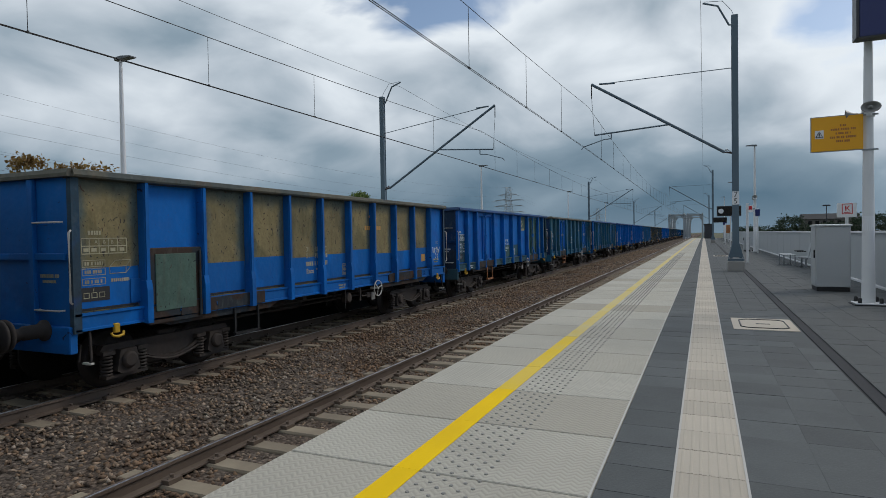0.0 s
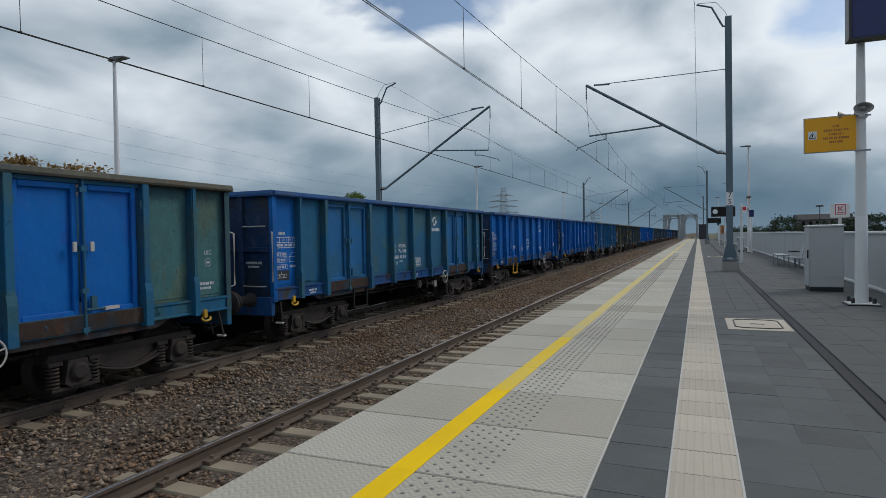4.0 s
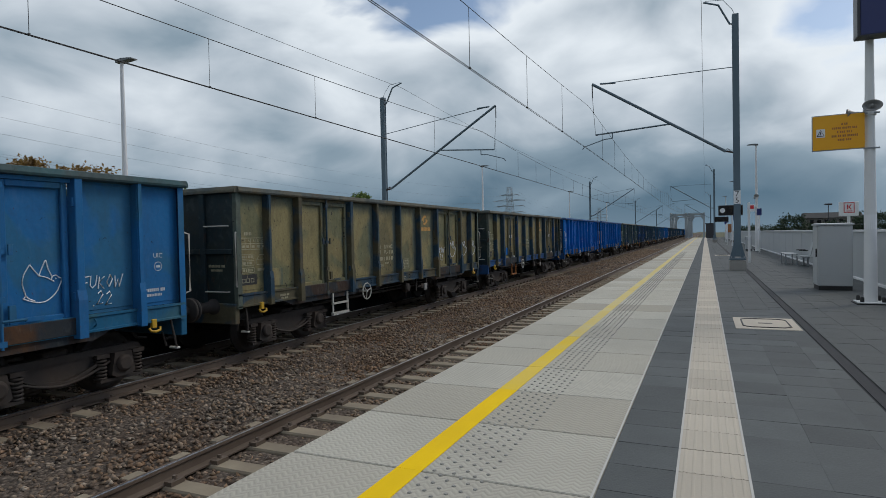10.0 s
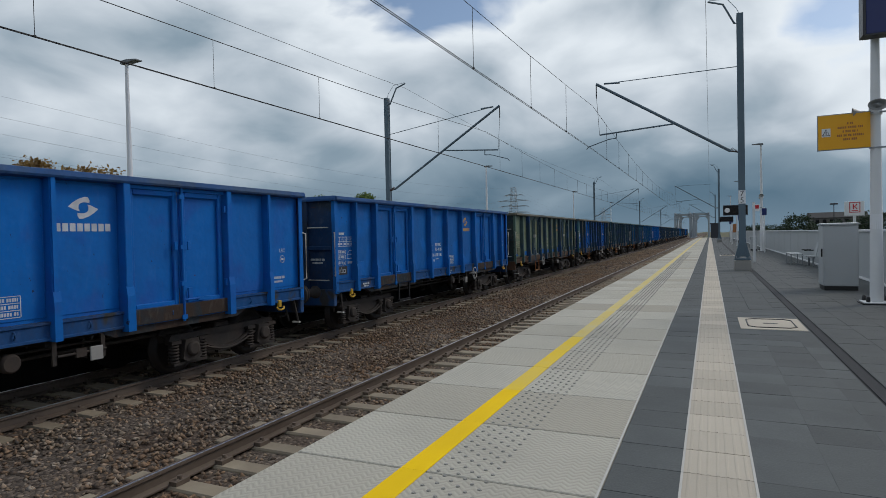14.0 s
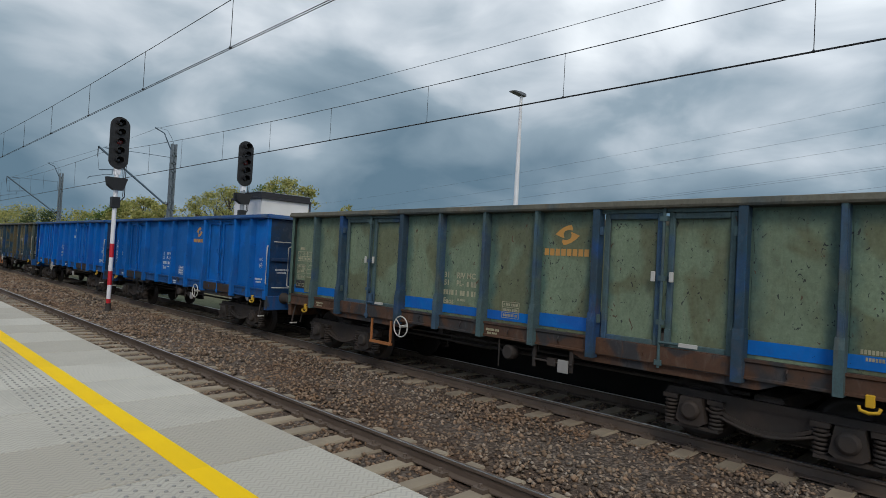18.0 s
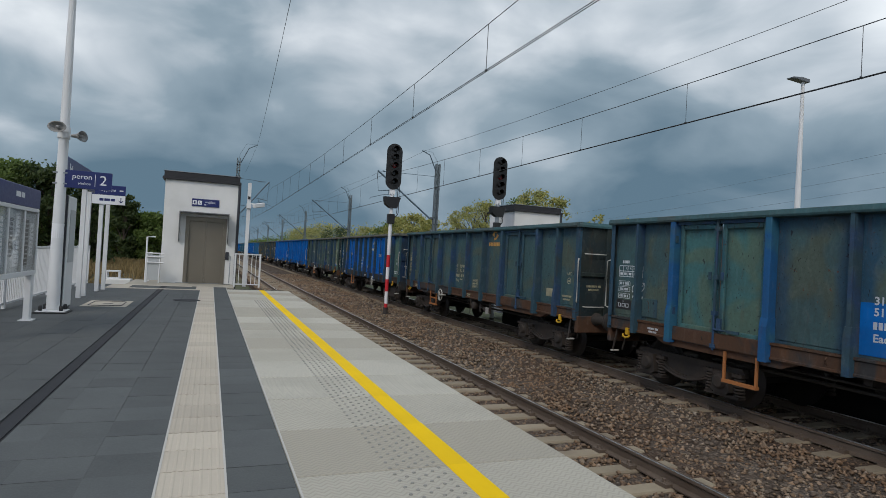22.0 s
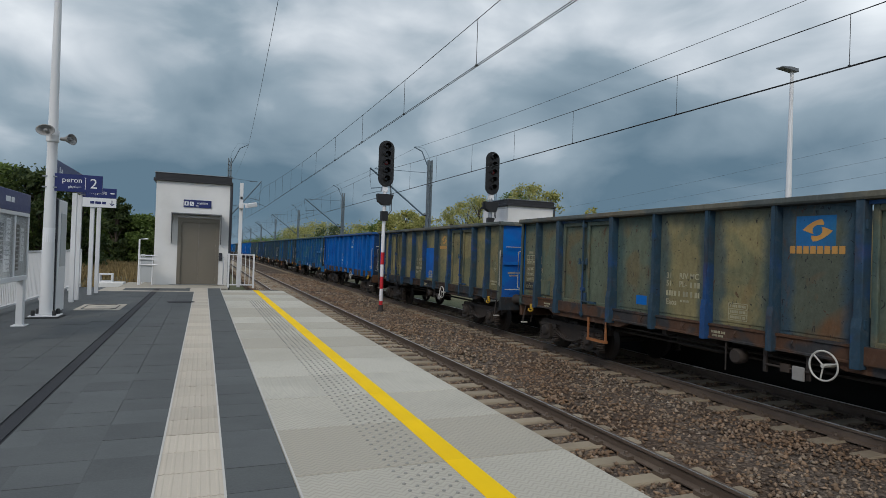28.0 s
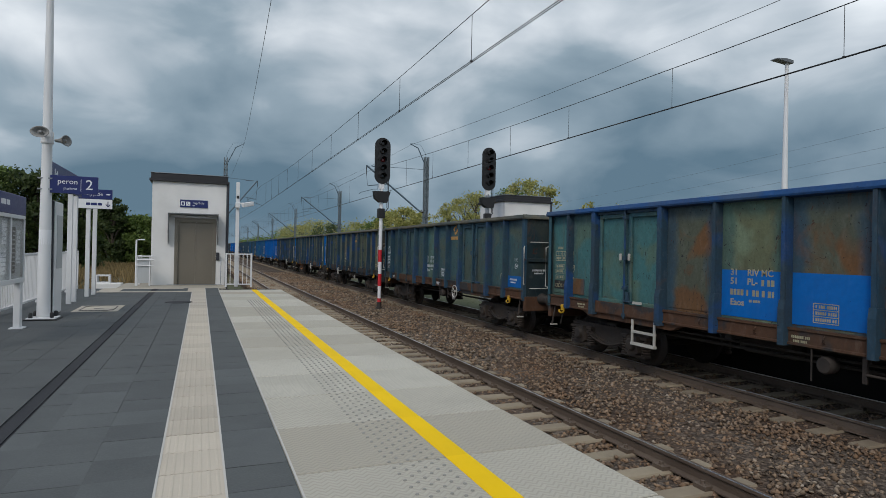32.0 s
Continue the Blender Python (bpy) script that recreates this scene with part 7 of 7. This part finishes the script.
def tree(x, y, base, top, width, leaf, seed, label, clumps=26, per=170, size=0.16, name="tree", low=0.25):
    rng = np.random.default_rng(seed)
    h = top - base
    t = thing(name, label, "tree" if name == "tree" else name, pose(x, y, base), "trees round the station")
    tr = Mesh()
    lean = rng.normal(0, 0.02, 2) * h
    spine = [(lean[0] * (i / 6) ** 2, lean[1] * (i / 6) ** 2, h * 0.86 * i / 6) for i in range(7)]
    tr.tube(spine, 0.02 * h + 0.05, 7, 0.02)
    cs = []
    clumps, per = int(clumps * 2.2), int(per * 0.55)
    for i in range(clumps):
        u = low + (1 - low) * rng.random() ** 0.8
        prof = math.sin(math.pi * min(1.0, max(0.06, (u - low * 0.6) / (1.06 - low * 0.6)))) ** 0.6
        a, r = rng.uniform(0, 2 * math.pi), width / 2 * prof * rng.random() ** 0.45
        rr = width * rng.uniform(0.07, 0.16)
        c = (r * math.cos(a), r * math.sin(a), min(h * u, h - rr * 0.6), rr, rr * 0.75)
        cs.append(c)
        if i % 2 == 0:
            z0 = max(0.15 * h, c[2] - 0.22 * h)
            tr.tube([(lean[0] * (z0 / h) ** 2, lean[1] * (z0 / h) ** 2, z0), (c[0] * 0.5, c[1] * 0.5, (z0 + c[2]) / 2 + 0.02 * h), c[:3]], 0.008 * h + 0.01, 5, 0.01)
    part("trunk", tr, M["bark"], t, "tapered trunk with limbs")
    part("crown", leaves(cs, per, size, rng), M[leaf], t, "leafy crown with gaps")
    return t


def plants():
    G, D, A = "leaf", "leafdark", "leafyellow"
    # seen past the train, mid-turn
    tree(-52, 17.6, -2.5, 11.5, 8.2, G, 1, "full green tree behind the opposite platform", 34, 260, 0.17)
    for i, (x, y, z) in enumerate(((-42, 26.2, 7.3), (-42, 29.2, 7.2), (-43, 32.3, 7.4), (-44, 36, 6.6), (-44, 40, 6.5), (-44, 47, 6.7), (-45, 52, 6.6), (-44, 57, 6.7), (-44, 62, 6.9))):
        tree(x, y, -2.5, z, 4.0 if i < 3 else 3.2, "leafrust" if i < 3 else G, 20 + i, "small tree with thin brown autumn leaves" if i < 3 else "small green tree beyond the opposite platform", 24 if i < 3 else 17, 90 if i < 3 else 60, 0.15)
    tree(-42, 69, -2.5, 7.5, 5.0, G, 33, "rounded green tree beyond the opposite platform", 24, 170, 0.17)
    # seen past the train at the lift end
    spec = [(-45, -330, 13, 22, A), (-45, -290, 12.6, 20, A), (-45, -253, 13, 20, A), (-45, -215, 10.5, 16, D), (-45, -180, 9.6, 14, A), (-45, -158, 10.4, 11, G), (-45, -148, 11.0, 9, A),
            (-45, -136, 11.6, 10, A), (-45, -124, 9.8, 8, A), (-45, -109, 10.8, 7, A), (-45, -101, 11.2, 8, A), (-45, -95.5, 11.7, 7.5, A), (-45, -88, 9.4, 7, A), (-45, -82.5, 11.4, 7, G), (-45, -78.6, 12.3, 7.5, A),
            (-45, -73.5, 10.9, 6, A), (-46, -64, 8.4, 3.0, A), (-46, -58, 7.4, 2.6, A), (-46, -43, 7.2, 3.0, A)]
    for i, (x, y, z, w, l) in enumerate(spec):
        tree(x, y, -2.5, z, w, l, 50 + i, "yellowing tree behind the opposite platform" if l == A else "green tree behind the opposite platform", 24 if w > 5 else 9, 105 if w > 5 else 40, 0.20 if y > -120 else 0.34)
    # big trees and scrub behind the fence, left of the lift
    for i, (x, y, z, w, l) in enumerate(((15.5, -43, 6.4, 6.5, D), (12.2, -45, 6.0, 5, G), (9.6, -44, 5.9, 4.0, D), (18, -38, 6.8, 7, D), (7.5, -45, 5.2, 2.7, D), (6.9, -57, 5.3, 2.6, D),
                                        (5.0, -58, 3.9, 4.2, G), (3.4, -62, 3.7, 4.0, G), (7.4, -60, 4.2, 4.4, G), (9.5, -60, 5.0, 5, G), (1.5, -66, 3.6, 4.4, G), (13, -58, 5, 6, G), (0.2, -74, 3.8, 5, D), (22, -40, 8, 8, D))):
        tree(x, y, -2.2, z, w, l, 90 + i, "dark leafy tree behind the platform fence" if l == D else "green scrub tree beyond the platform's end", 30, 260, 0.15, low=0.05)
    # far belt of trees past the parapet
    rng = np.random.default_rng(7)
    cs = []
    for i in range(260):
        u = i / 260
        x = 8 + 82 * u
        y = 168 - 30 * u + rng.uniform(-5, 5)
        top = 2.9 + 1.1 * noise.noise(Vector((x * 0.4, 3.1, 0))) + 2.6 * math.exp(-((x - 19) / 2.6) ** 4) + 1.2 * math.exp(-((x - 27) / 2) ** 2) + 2.4 / (1 + math.exp(30 - x))
        for k in range(4):
            cs.append((x + rng.uniform(-0.6, 0.6), y, -3.5 + (top + 2.6) * (k + 0.4 + 0.4 * rng.random()) / 4, rng.uniform(0.6, 1.2), rng.uniform(0.6, 1.0)))
    solid("far_trees", leaves(cs, 70, 0.24, rng), M["leaffar"], "dark belt of trees in the distance past the parapet", "trees", kind="stuff")
    cs = []
    for i in range(220):
        y = -110 - 2.2 * i * (1 + i / 300)
        x = 26 + 20 * noise.noise(Vector((i * 0.2, 0, 0))) + i * 0.12
        top = 7 + 3 * noise.noise(Vector((i * 0.3, 5, 0)))
        cs.append((x - 14, y, rng.uniform(-1, top - 1.5), 3.2, 2.2))
    for i in range(120):
        cs.append((-48 + rng.uniform(-6, 6), -340 - 4 * i, rng.uniform(0, 9), 4, 3))
    solid("far_woods", leaves(cs, 130, 0.5, rng), M["leaf"], "green woods along the line in the distance", "trees", kind="stuff")
    # dry grass beyond the platform's end
    bank = Mesh()
    nx, ny = 24, 40
    def lie(x, y):
        up = min(1.0, max(0.0, (-26.5 - y) / 6.0)) * min(1.0, max(0.0, (x - 0.2) / 2.5))
        return -1.75 + up * (1.45 + 0.25 * noise.noise(Vector((x * 0.3, y * 0.3, 0))))
    grid = [(20 * i / nx, -26 - 38 * j / ny) for j in range(ny + 1) for i in range(nx + 1)]
    bank.add([(x, y, lie(x, y)) for x, y in grid], [(j * (nx + 1) + i, j * (nx + 1) + i + 1, (j + 1) * (nx + 1) + i + 1, (j + 1) * (nx + 1) + i) for j in range(ny) for i in range(nx)], True)
    solid("earth_bank", bank, M["ground"], "low rough bank of earth beyond the platform's end", "ground", kind="structure")
    n = 26000
    p = np.stack([rng.uniform(0.5, 19, n), rng.uniform(-60, -26.6, n)], 1)
    h = rng.uniform(0.12, 0.5, n)
    a = rng.uniform(0, 2 * np.pi, n)
    ox, oy = np.cos(a) * 0.05, np.sin(a) * 0.05
    z0 = np.array([lie(x, y) - 0.03 for x, y in p])
    q = np.stack([np.stack([p[:, 0] - ox, p[:, 1] - oy, z0], 1), np.stack([p[:, 0] + ox, p[:, 1] + oy, z0], 1),
                  np.stack([p[:, 0] + rng.normal(0, 0.12, n), p[:, 1] + rng.normal(0, 0.12, n), z0 + h], 1)], 1).reshape(-1, 3)
    me = bpy.data.meshes.new("dry_grass")
    me.vertices.add(3 * n), me.loops.add(3 * n), me.polygons.add(n)
    me.vertices.foreach_set("co", q.ravel())
    me.loops.foreach_set("vertex_index", np.arange(3 * n))
    me.polygons.foreach_set("loop_start", np.arange(0, 3 * n, 3))
    me.update(calc_edges=True)
    solid("dry_grass", me, M["drygrass"], "tall dry straw-coloured grass beyond the platform's end", "grass", kind="stuff")


plants()


# ---- far things ----
def pylon(x, y, top, base, s=1.0):
    t = thing("transmission_tower", "grey lattice power transmission tower", "pylon", pose(x, y, 0), "power transmission towers")
    b = Mesh()
    def half(z):
        u = (z - base) / (top - base)
        return (3.6 * (1 - u) ** 1.6 + 1.45) * s
    zs = [base + (top - base) * i / 16 for i in range(17)]
    for z0, z1 in zip(zs, zs[1:]):
        h0, h1 = half(z0), half(z1)
        for sx, sy in ((-1, -1), (1, -1), (1, 1), (-1, 1)):
            b.tube([(sx * h0, sy * h0, z0), (sx * h1, sy * h1, z1)], 0.10, 4)
        for (ax, ay), (bx, by) in (((-1, -1), (1, -1)), ((1, -1), (1, 1)), ((1, 1), (-1, 1)), ((-1, 1), (-1, -1))):
            b.tube([(ax * h0, ay * h0, z0), (bx * h1, by * h1, z1)], 0.06, 4)
            b.tube([(bx * h0, by * h0, z0), (ax * h1, ay * h1, z1)], 0.06, 4)
            b.tube([(ax * h1, ay * h1, z1), (bx * h1, by * h1, z1)], 0.06, 4)
    part("lattice_body", b, M["steel"], t)
    for f, L in ((0.86, 3.2), (0.76, 7.2), (0.66, 6.6), (0.55, 7.2)):
        z = base + (top - base) * f
        a = Mesh()
        for sx in (-1, 1):
            for sy in (-0.8, 0.8):
                a.tube([(0, sy, z), (sx * (L + 3), 0, z + 0.2)], 0.15, 4)
                a.tube([(sx * 1.4, sy, z + 1.1), (sx * (L + 3), 0, z + 0.2)], 0.12, 4)
        part("cross_arm", a, M["steel"], t)
        ins = Mesh()
        for sy in (-1, 1):
            for sx in (-1, 1):
                ins.tube([(sx * (L + 2.6), 0, z + 0.1), (sx * (L + 2.6), sy * 4.6, z - 0.3)], 0.11, 5)
        part("insulators", ins, M["lamp"], t, "strings of insulators")
    return t


PYL = [(-120, 5.2, 34.2), (-122, 392, 34.0), (-124, 780, 34.0), (-118, -420, 20.0)]
for q in PYL[:3]:
    pylon(*q, -4.0)


def power_lines():
    t = thing("power_line", "thin high-voltage conductors strung between towers", "power line")
    for (x0, y0, t0), (x1, y1, t1) in ((PYL[0], PYL[1]), (PYL[1], PYL[2]), (PYL[0], PYL[3])):
        for f, off in ((0.76, 9.8), (0.76, -9.8), (0.66, 9.2), (0.66, -9.2), (0.55, 9.8), (0.55, -9.8), (1.0, 0.0), (0.86, 5.8)):
            pts = []
            for i in range(25):
                u = i / 24
                z = (t0 * (1 - u) + t1 * u + 4) * f - 4 - 8.5 * 4 * u * (1 - u)
                pts.append((x0 + (x1 - x0) * u + off, y0 + (y1 - y0) * u, z))
            part("conductor", Mesh().tube(pts, 0.016, 4, caps=False), M["wire"], t)


power_lines()


def bridge():
    """Two single-track truss spans far up the line, seen end on."""
    for x0, x1 in ((-11.7, -6.6), (-5.4, -0.4)):
        t = thing("railway_bridge", "pale grey steel truss railway bridge far up the line", "bridge", pose(0, 236, 0), "truss bridges")
        m = (x0 + x1) / 2
        for k in range(4):
            y = 16 * k
            z = 8.3 if 0 < k < 3 else 7.9
            fr = Mesh().box(x0 - 0.3, x0 + 0.3, y - 0.3, y + 0.3, -1.2, z, b=0.05).box(x1 - 0.3, x1 + 0.3, y - 0.3, y + 0.3, -1.2, z, b=0.05)
            fr.box(x0, x1, y - 0.3, y + 0.3, z - 0.3, z + 0.1)
            for s, xx in ((1, x0), (-1, x1)):
                fr.prism([(xx, z - 2.0), (xx + s * 0.2, z - 1.9), (xx + s * 1.3, z - 0.3), (xx, z - 0.3)], y - 0.15, y + 0.15, "y")
            part("portal_frame", fr, M["hazegrey"], t)
            if k < 3:
                for xx in (x0, x1):
                    a, b2 = (-0.6, 7.6) if k % 2 else (7.6, -0.6)
                    part("diagonal", Mesh().tube([(xx, y, a), (xx, y + 16, b2)], 0.13, 6), M["hazegrey"], t)
        for xx in (x0, x1):
            part("chord", Mesh().box(xx - 0.17, xx + 0.17, 0, 48, 8.1, 8.4).box(xx - 0.2, xx + 0.2, 0, 48, -1.4, -0.6), M["hazegrey"], t)


bridge()


def far_building():
    t = thing("apartment_block", "long brownish apartment block behind the far trees", "building", pose(31, 190, 0))
    part("wall", Mesh().box(-5.5, 7.0, 0, 9, -4, 4.4), M["farwall"], t)
    part("roof", Mesh().prism([(-0.4, 4.4), (9.4, 4.4), (6.5, 5.9), (2.5, 5.9)], -5.9, 7.4, "x"), M["tarmac"], t, "dark pitched roof")
    for i in range(7):
        for z in (0.6, 2.7):
            part("window", Mesh().box(-4.8 + 1.7 * i, -3.9 + 1.7 * i, -0.05, 0.05, z, z + 1.2), M["lens"], t)
    t = thing("floodlight_mast", "slim floodlight mast among the far trees", "mast", pose(26.5, 165, 0))
    part("pole", Mesh().tube([(0, 0, -4), (0, 0, 7.2)], 0.09, 6), M["charcoal"], t)
    part("lamp_ring", Mesh().box(-0.8, 0.8, -0.3, 0.3, 7.0, 7.35, b=0.08), M["charcoal"], t)


far_building()


# ---- paving, sleepers, stones: the many small pieces ----
def slabs():
    floor = thing("platform_paving", "pale edge slabs, dark pavers and cream guide tiles", "paving", None, "", "structure")
    rnd = random.Random(11)
    L = 1.025
    top = Mesh().box(EDGE, SLAB_R, 0.007, L - 0.007, -0.12, 0.0, b=0.006).data("edge_slab")
    line = Mesh().box(-1.80, -1.625, 0.0, L, 0.001, 0.003).data("yellow_line")
    stud = Mesh()
    for i in range(6):
        for j in range(9):
            x, y = -1.555 + 0.067 * i, 0.035 + 0.1139 * (j + (i % 2) * 0.5)
            vs = [(x + r * math.cos(a), y + r * math.sin(a), z) for r, z in ((0.0145, 0.0), (0.0105, 0.007)) for a in (math.pi * q / 3 for q in range(6))]
            stud.add(vs, [(q, (q + 1) % 6, 6 + (q + 1) % 6, 6 + q) for q in range(6)] + [(6, 7, 8, 9, 10, 11)])
    studs = stud.data("tactile_studs")
    # fine diamond relief of the walking faces
    y = 4.32
    k0, k1 = int((Y0 - y) / L), int((Y1 - y) / L)
    for k in range(k0, k1):
        s = part("edge_slab", top, M["slab"], floor, "", pose(0, y + k * L, rnd.uniform(-0.002, 0.001)))
        part("yellow_line", line, M["yellow" if y + k * L < 4.8 else "yellowpale" if y + k * L < 8.2 else "yellowworn"], s, "" if y + k * L < 8.2 else "worn yellow line")
        if -18 < y + k * L < 45:
            part("tactile_studs", studs, M["stud"], s, "grey raised studs")
    # guide strip
    rib = Mesh().box(STRIP_L, STRIP_R, 0.0035, TILE - 0.0035, -0.08, 0.0)
    for i in range(7):
        x = STRIP_L + 0.03 + 0.053 * i
        rib.prism([(x, 0.0), (x + 0.024, 0.0), (x + 0.017, 0.0025), (x + 0.007, 0.0025)], 0.006, TILE - 0.006)
    rib = rib.data("guide_tile")
    sq = Mesh().box(0.002, TILE - 0.002, 0.002, TILE - 0.002, -0.08, 0.0).data("paver")
    cols = [(SLAB_R + 0.003, STRIP_L - SLAB_R - 0.006), (STRIP_R, 0.409), (STRIP_R + 0.41, 0.409), (1.046, DRAIN_L - 1.046 - 0.004)]
    out = [(DRAIN_R + 0.42 * i, 0.42) for i in range(6)]
    y0 = 4.68
    j0, j1 = int((Y0 - y0) / TILE), int((Y1 - y0) / TILE)
    rest, grest = Mesh(), Mesh()
    for j in range(j0, j1):
        yy = y0 + j * TILE
        near = -7.8 < yy < 11.9
        if -20 < yy < 45:
            part("guide_tile", rib, M["guide"], floor, "", pose(0, yy, rnd.uniform(-0.001, 0.001)))
        else:
            grest.box(STRIP_L, STRIP_R, yy + 0.002, yy + TILE - 0.002, -0.08, 0.0)
        for x, w in cols + out:
            if near and x < 1.4:
                p = part("paver", sq, M["paver"], floor, "", pose(x, yy, rnd.uniform(-0.002, 0.001), rnd.uniform(-0.15, 0.15), rnd.uniform(-0.15, 0.15)))
                if w < 0.418:
                    p.scale = ((w - 0.002) / 0.414, 1, 1)
            else:
                z = rnd.uniform(-0.002, 0.001)
                rest.box(x + 0.002, x + w - 0.002, yy + 0.002, yy + TILE - 0.002, -0.08, z)
    tagged(part("pavers_beyond", rest, M["paver"], floor), kind="stuff")
    tagged(part("guide_tiles_beyond", grest, M["guide"], floor), kind="stuff")
    part("drain_channel", Mesh().box(DRAIN_L, DRAIN_R, Y0, Y1, -0.09, -0.012), M["drain"], floor, "narrow dark drain channel with slotted grating")
    part("drain_grating", Mesh().box(DRAIN_L + 0.022, DRAIN_R - 0.022, Y0, Y1, -0.012, -0.004), M["grating"], floor, "dark slotted grating")
    for x in (SLAB_R - 0.016, STRIP_L - 0.004, STRIP_R - 0.010):
        part("rim_line", Mesh().box(x, x + 0.014, Y0, Y1, -0.01, 0.0035), M["whiteline"], floor, "thin white rim")


slabs()


def sleepers():
    prof = [(-0.15, -0.24), (0.15, -0.24), (0.12, -0.02), (0.105, 0.0), (-0.105, 0.0), (-0.12, -0.02)]
    s = Mesh().prism(prof, -1.3, 1.3, "x").data("sleeper")
    f = Mesh()
    for sx in (-0.7535, 0.7535):
        for d in (-0.11, 0.11):
            f.box(sx + d - 0.05, sx + d + 0.05, -0.085, 0.085, 0.0, 0.045)
            f.tube([(sx + d, -0.05, 0.035), (sx + d * 1.05, 0.0, 0.05), (sx + d, 0.05, 0.035)], 0.016, 5)
            f.tube([(sx + d, 0, 0.0), (sx + d, 0, 0.085)], 0.024, 6)
    fast = f.data("rail_fastening")
    for t, ph in zip(TRACKS, (0.1, 0.27)):
        far = Mesh()
        for i in range(-400, 500):
            y = ph + 0.61 * i
            if -24 < y < 34:
                o = part("sleeper", s, M["sleeper"], t, "", pose(0, y, -0.172))
                part("rail_fastening", fast, M["rail"], o)
            else:
                far.prism(prof, -1.3, 1.3, "x", m=pose(0, y, -0.172))
        tagged(part("sleepers_beyond", far, M["sleeper"], t), kind="stuff")


sleepers()


def stones():
    rng = np.random.default_rng(4)
    base = np.array([(1, 0, 0), (-1, 0, 0), (0, 1, 0), (0, -1, 0), (0, 0, 1), (0, 0, -1)], float)
    tri = np.array([(0, 2, 4), (2, 1, 4), (1, 3, 4), (3, 0, 4), (2, 0, 5), (1, 2, 5), (3, 1, 5), (0, 3, 5)])
    spans = [(-12, 18, 0.062), (-26, -12, 0.078), (18, 42, 0.078), (-60, -26, 0.13), (42, 90, 0.13)]
    allp, allr = [], []
    for y0, y1, d in spans:
        n = int((y1 - y0) * 8.0 / (d * d) * 0.62)
        p = np.stack([rng.uniform(-10.8, -2.75, n), rng.uniform(y0, y1, n)], 1)
        # keep sleepers' tops and rails clear
        keep = np.ones(n, bool)
        for c, ph in ((C1, 0.1), (C2, 0.27)):
            on = (abs(p[:, 0] - c) < 1.32)
            dy = (p[:, 1] - ph + 0.305) % 0.61 - 0.305
            keep &= ~(on & (abs(dy) < 0.125))
            keep &= ~((abs(abs(p[:, 0] - c) - 0.7535) < 0.06))
            keep &= ~((p[:, 0] < C2 - 0.6) & (rng.random(n) < 0.6))
        p = p[keep]
        allp.append(p)
        allr.append(rng.uniform(0.5, 0.95, len(p)) * d * 0.82)
    p, r = np.concatenate(allp), np.concatenate(allr)
    n = len(p)
    jig = base[None] * rng.uniform(0.55, 1.25, (n, 6, 1)) + rng.normal(0, 0.22, (n, 6, 3))
    jig[:, :, 2] *= 0.75
    a = rng.uniform(0, 2 * np.pi, n)
    ca, sa = np.cos(a)[:, None], np.sin(a)[:, None]
    x = jig[:, :, 0] * ca - jig[:, :, 1] * sa
    y = jig[:, :, 0] * sa + jig[:, :, 1] * ca
    crib = np.zeros(n)
    for c in (C1, C2):
        crib -= np.where(abs(p[:, 0] - c) < 1.2, 0.03, 0.0)
    crib += 0.02 * np.sin(p[:, 1] * 1.3) * np.cos(p[:, 0] * 2.1)
    z = jig[:, :, 2] * r[:, None] + (-1.005 + crib + rng.uniform(-0.01, 0.025, n))[:, None]
    co = np.stack([x * r[:, None] + p[:, :1], y * r[:, None] + p[:, 1:], z], 2).reshape(-1, 3)
    fa = (tri[None] + 6 * np.arange(n)[:, None, None]).reshape(-1, 3)
    me = bpy.data.meshes.new("ballast_stones")
    me.vertices.add(len(co)), me.loops.add(fa.size), me.polygons.add(len(fa))
    me.vertices.foreach_set("co", co.ravel())
    me.loops.foreach_set("vertex_index", fa.ravel())
    me.polygons.foreach_set("loop_start", np.arange(0, fa.size, 3))
    me.update(calc_edges=True)
    solid("ballast_stones", me, M["stone"], "loose grey-brown crushed stones between the rails", "gravel", kind="stuff")


stones()
motions()
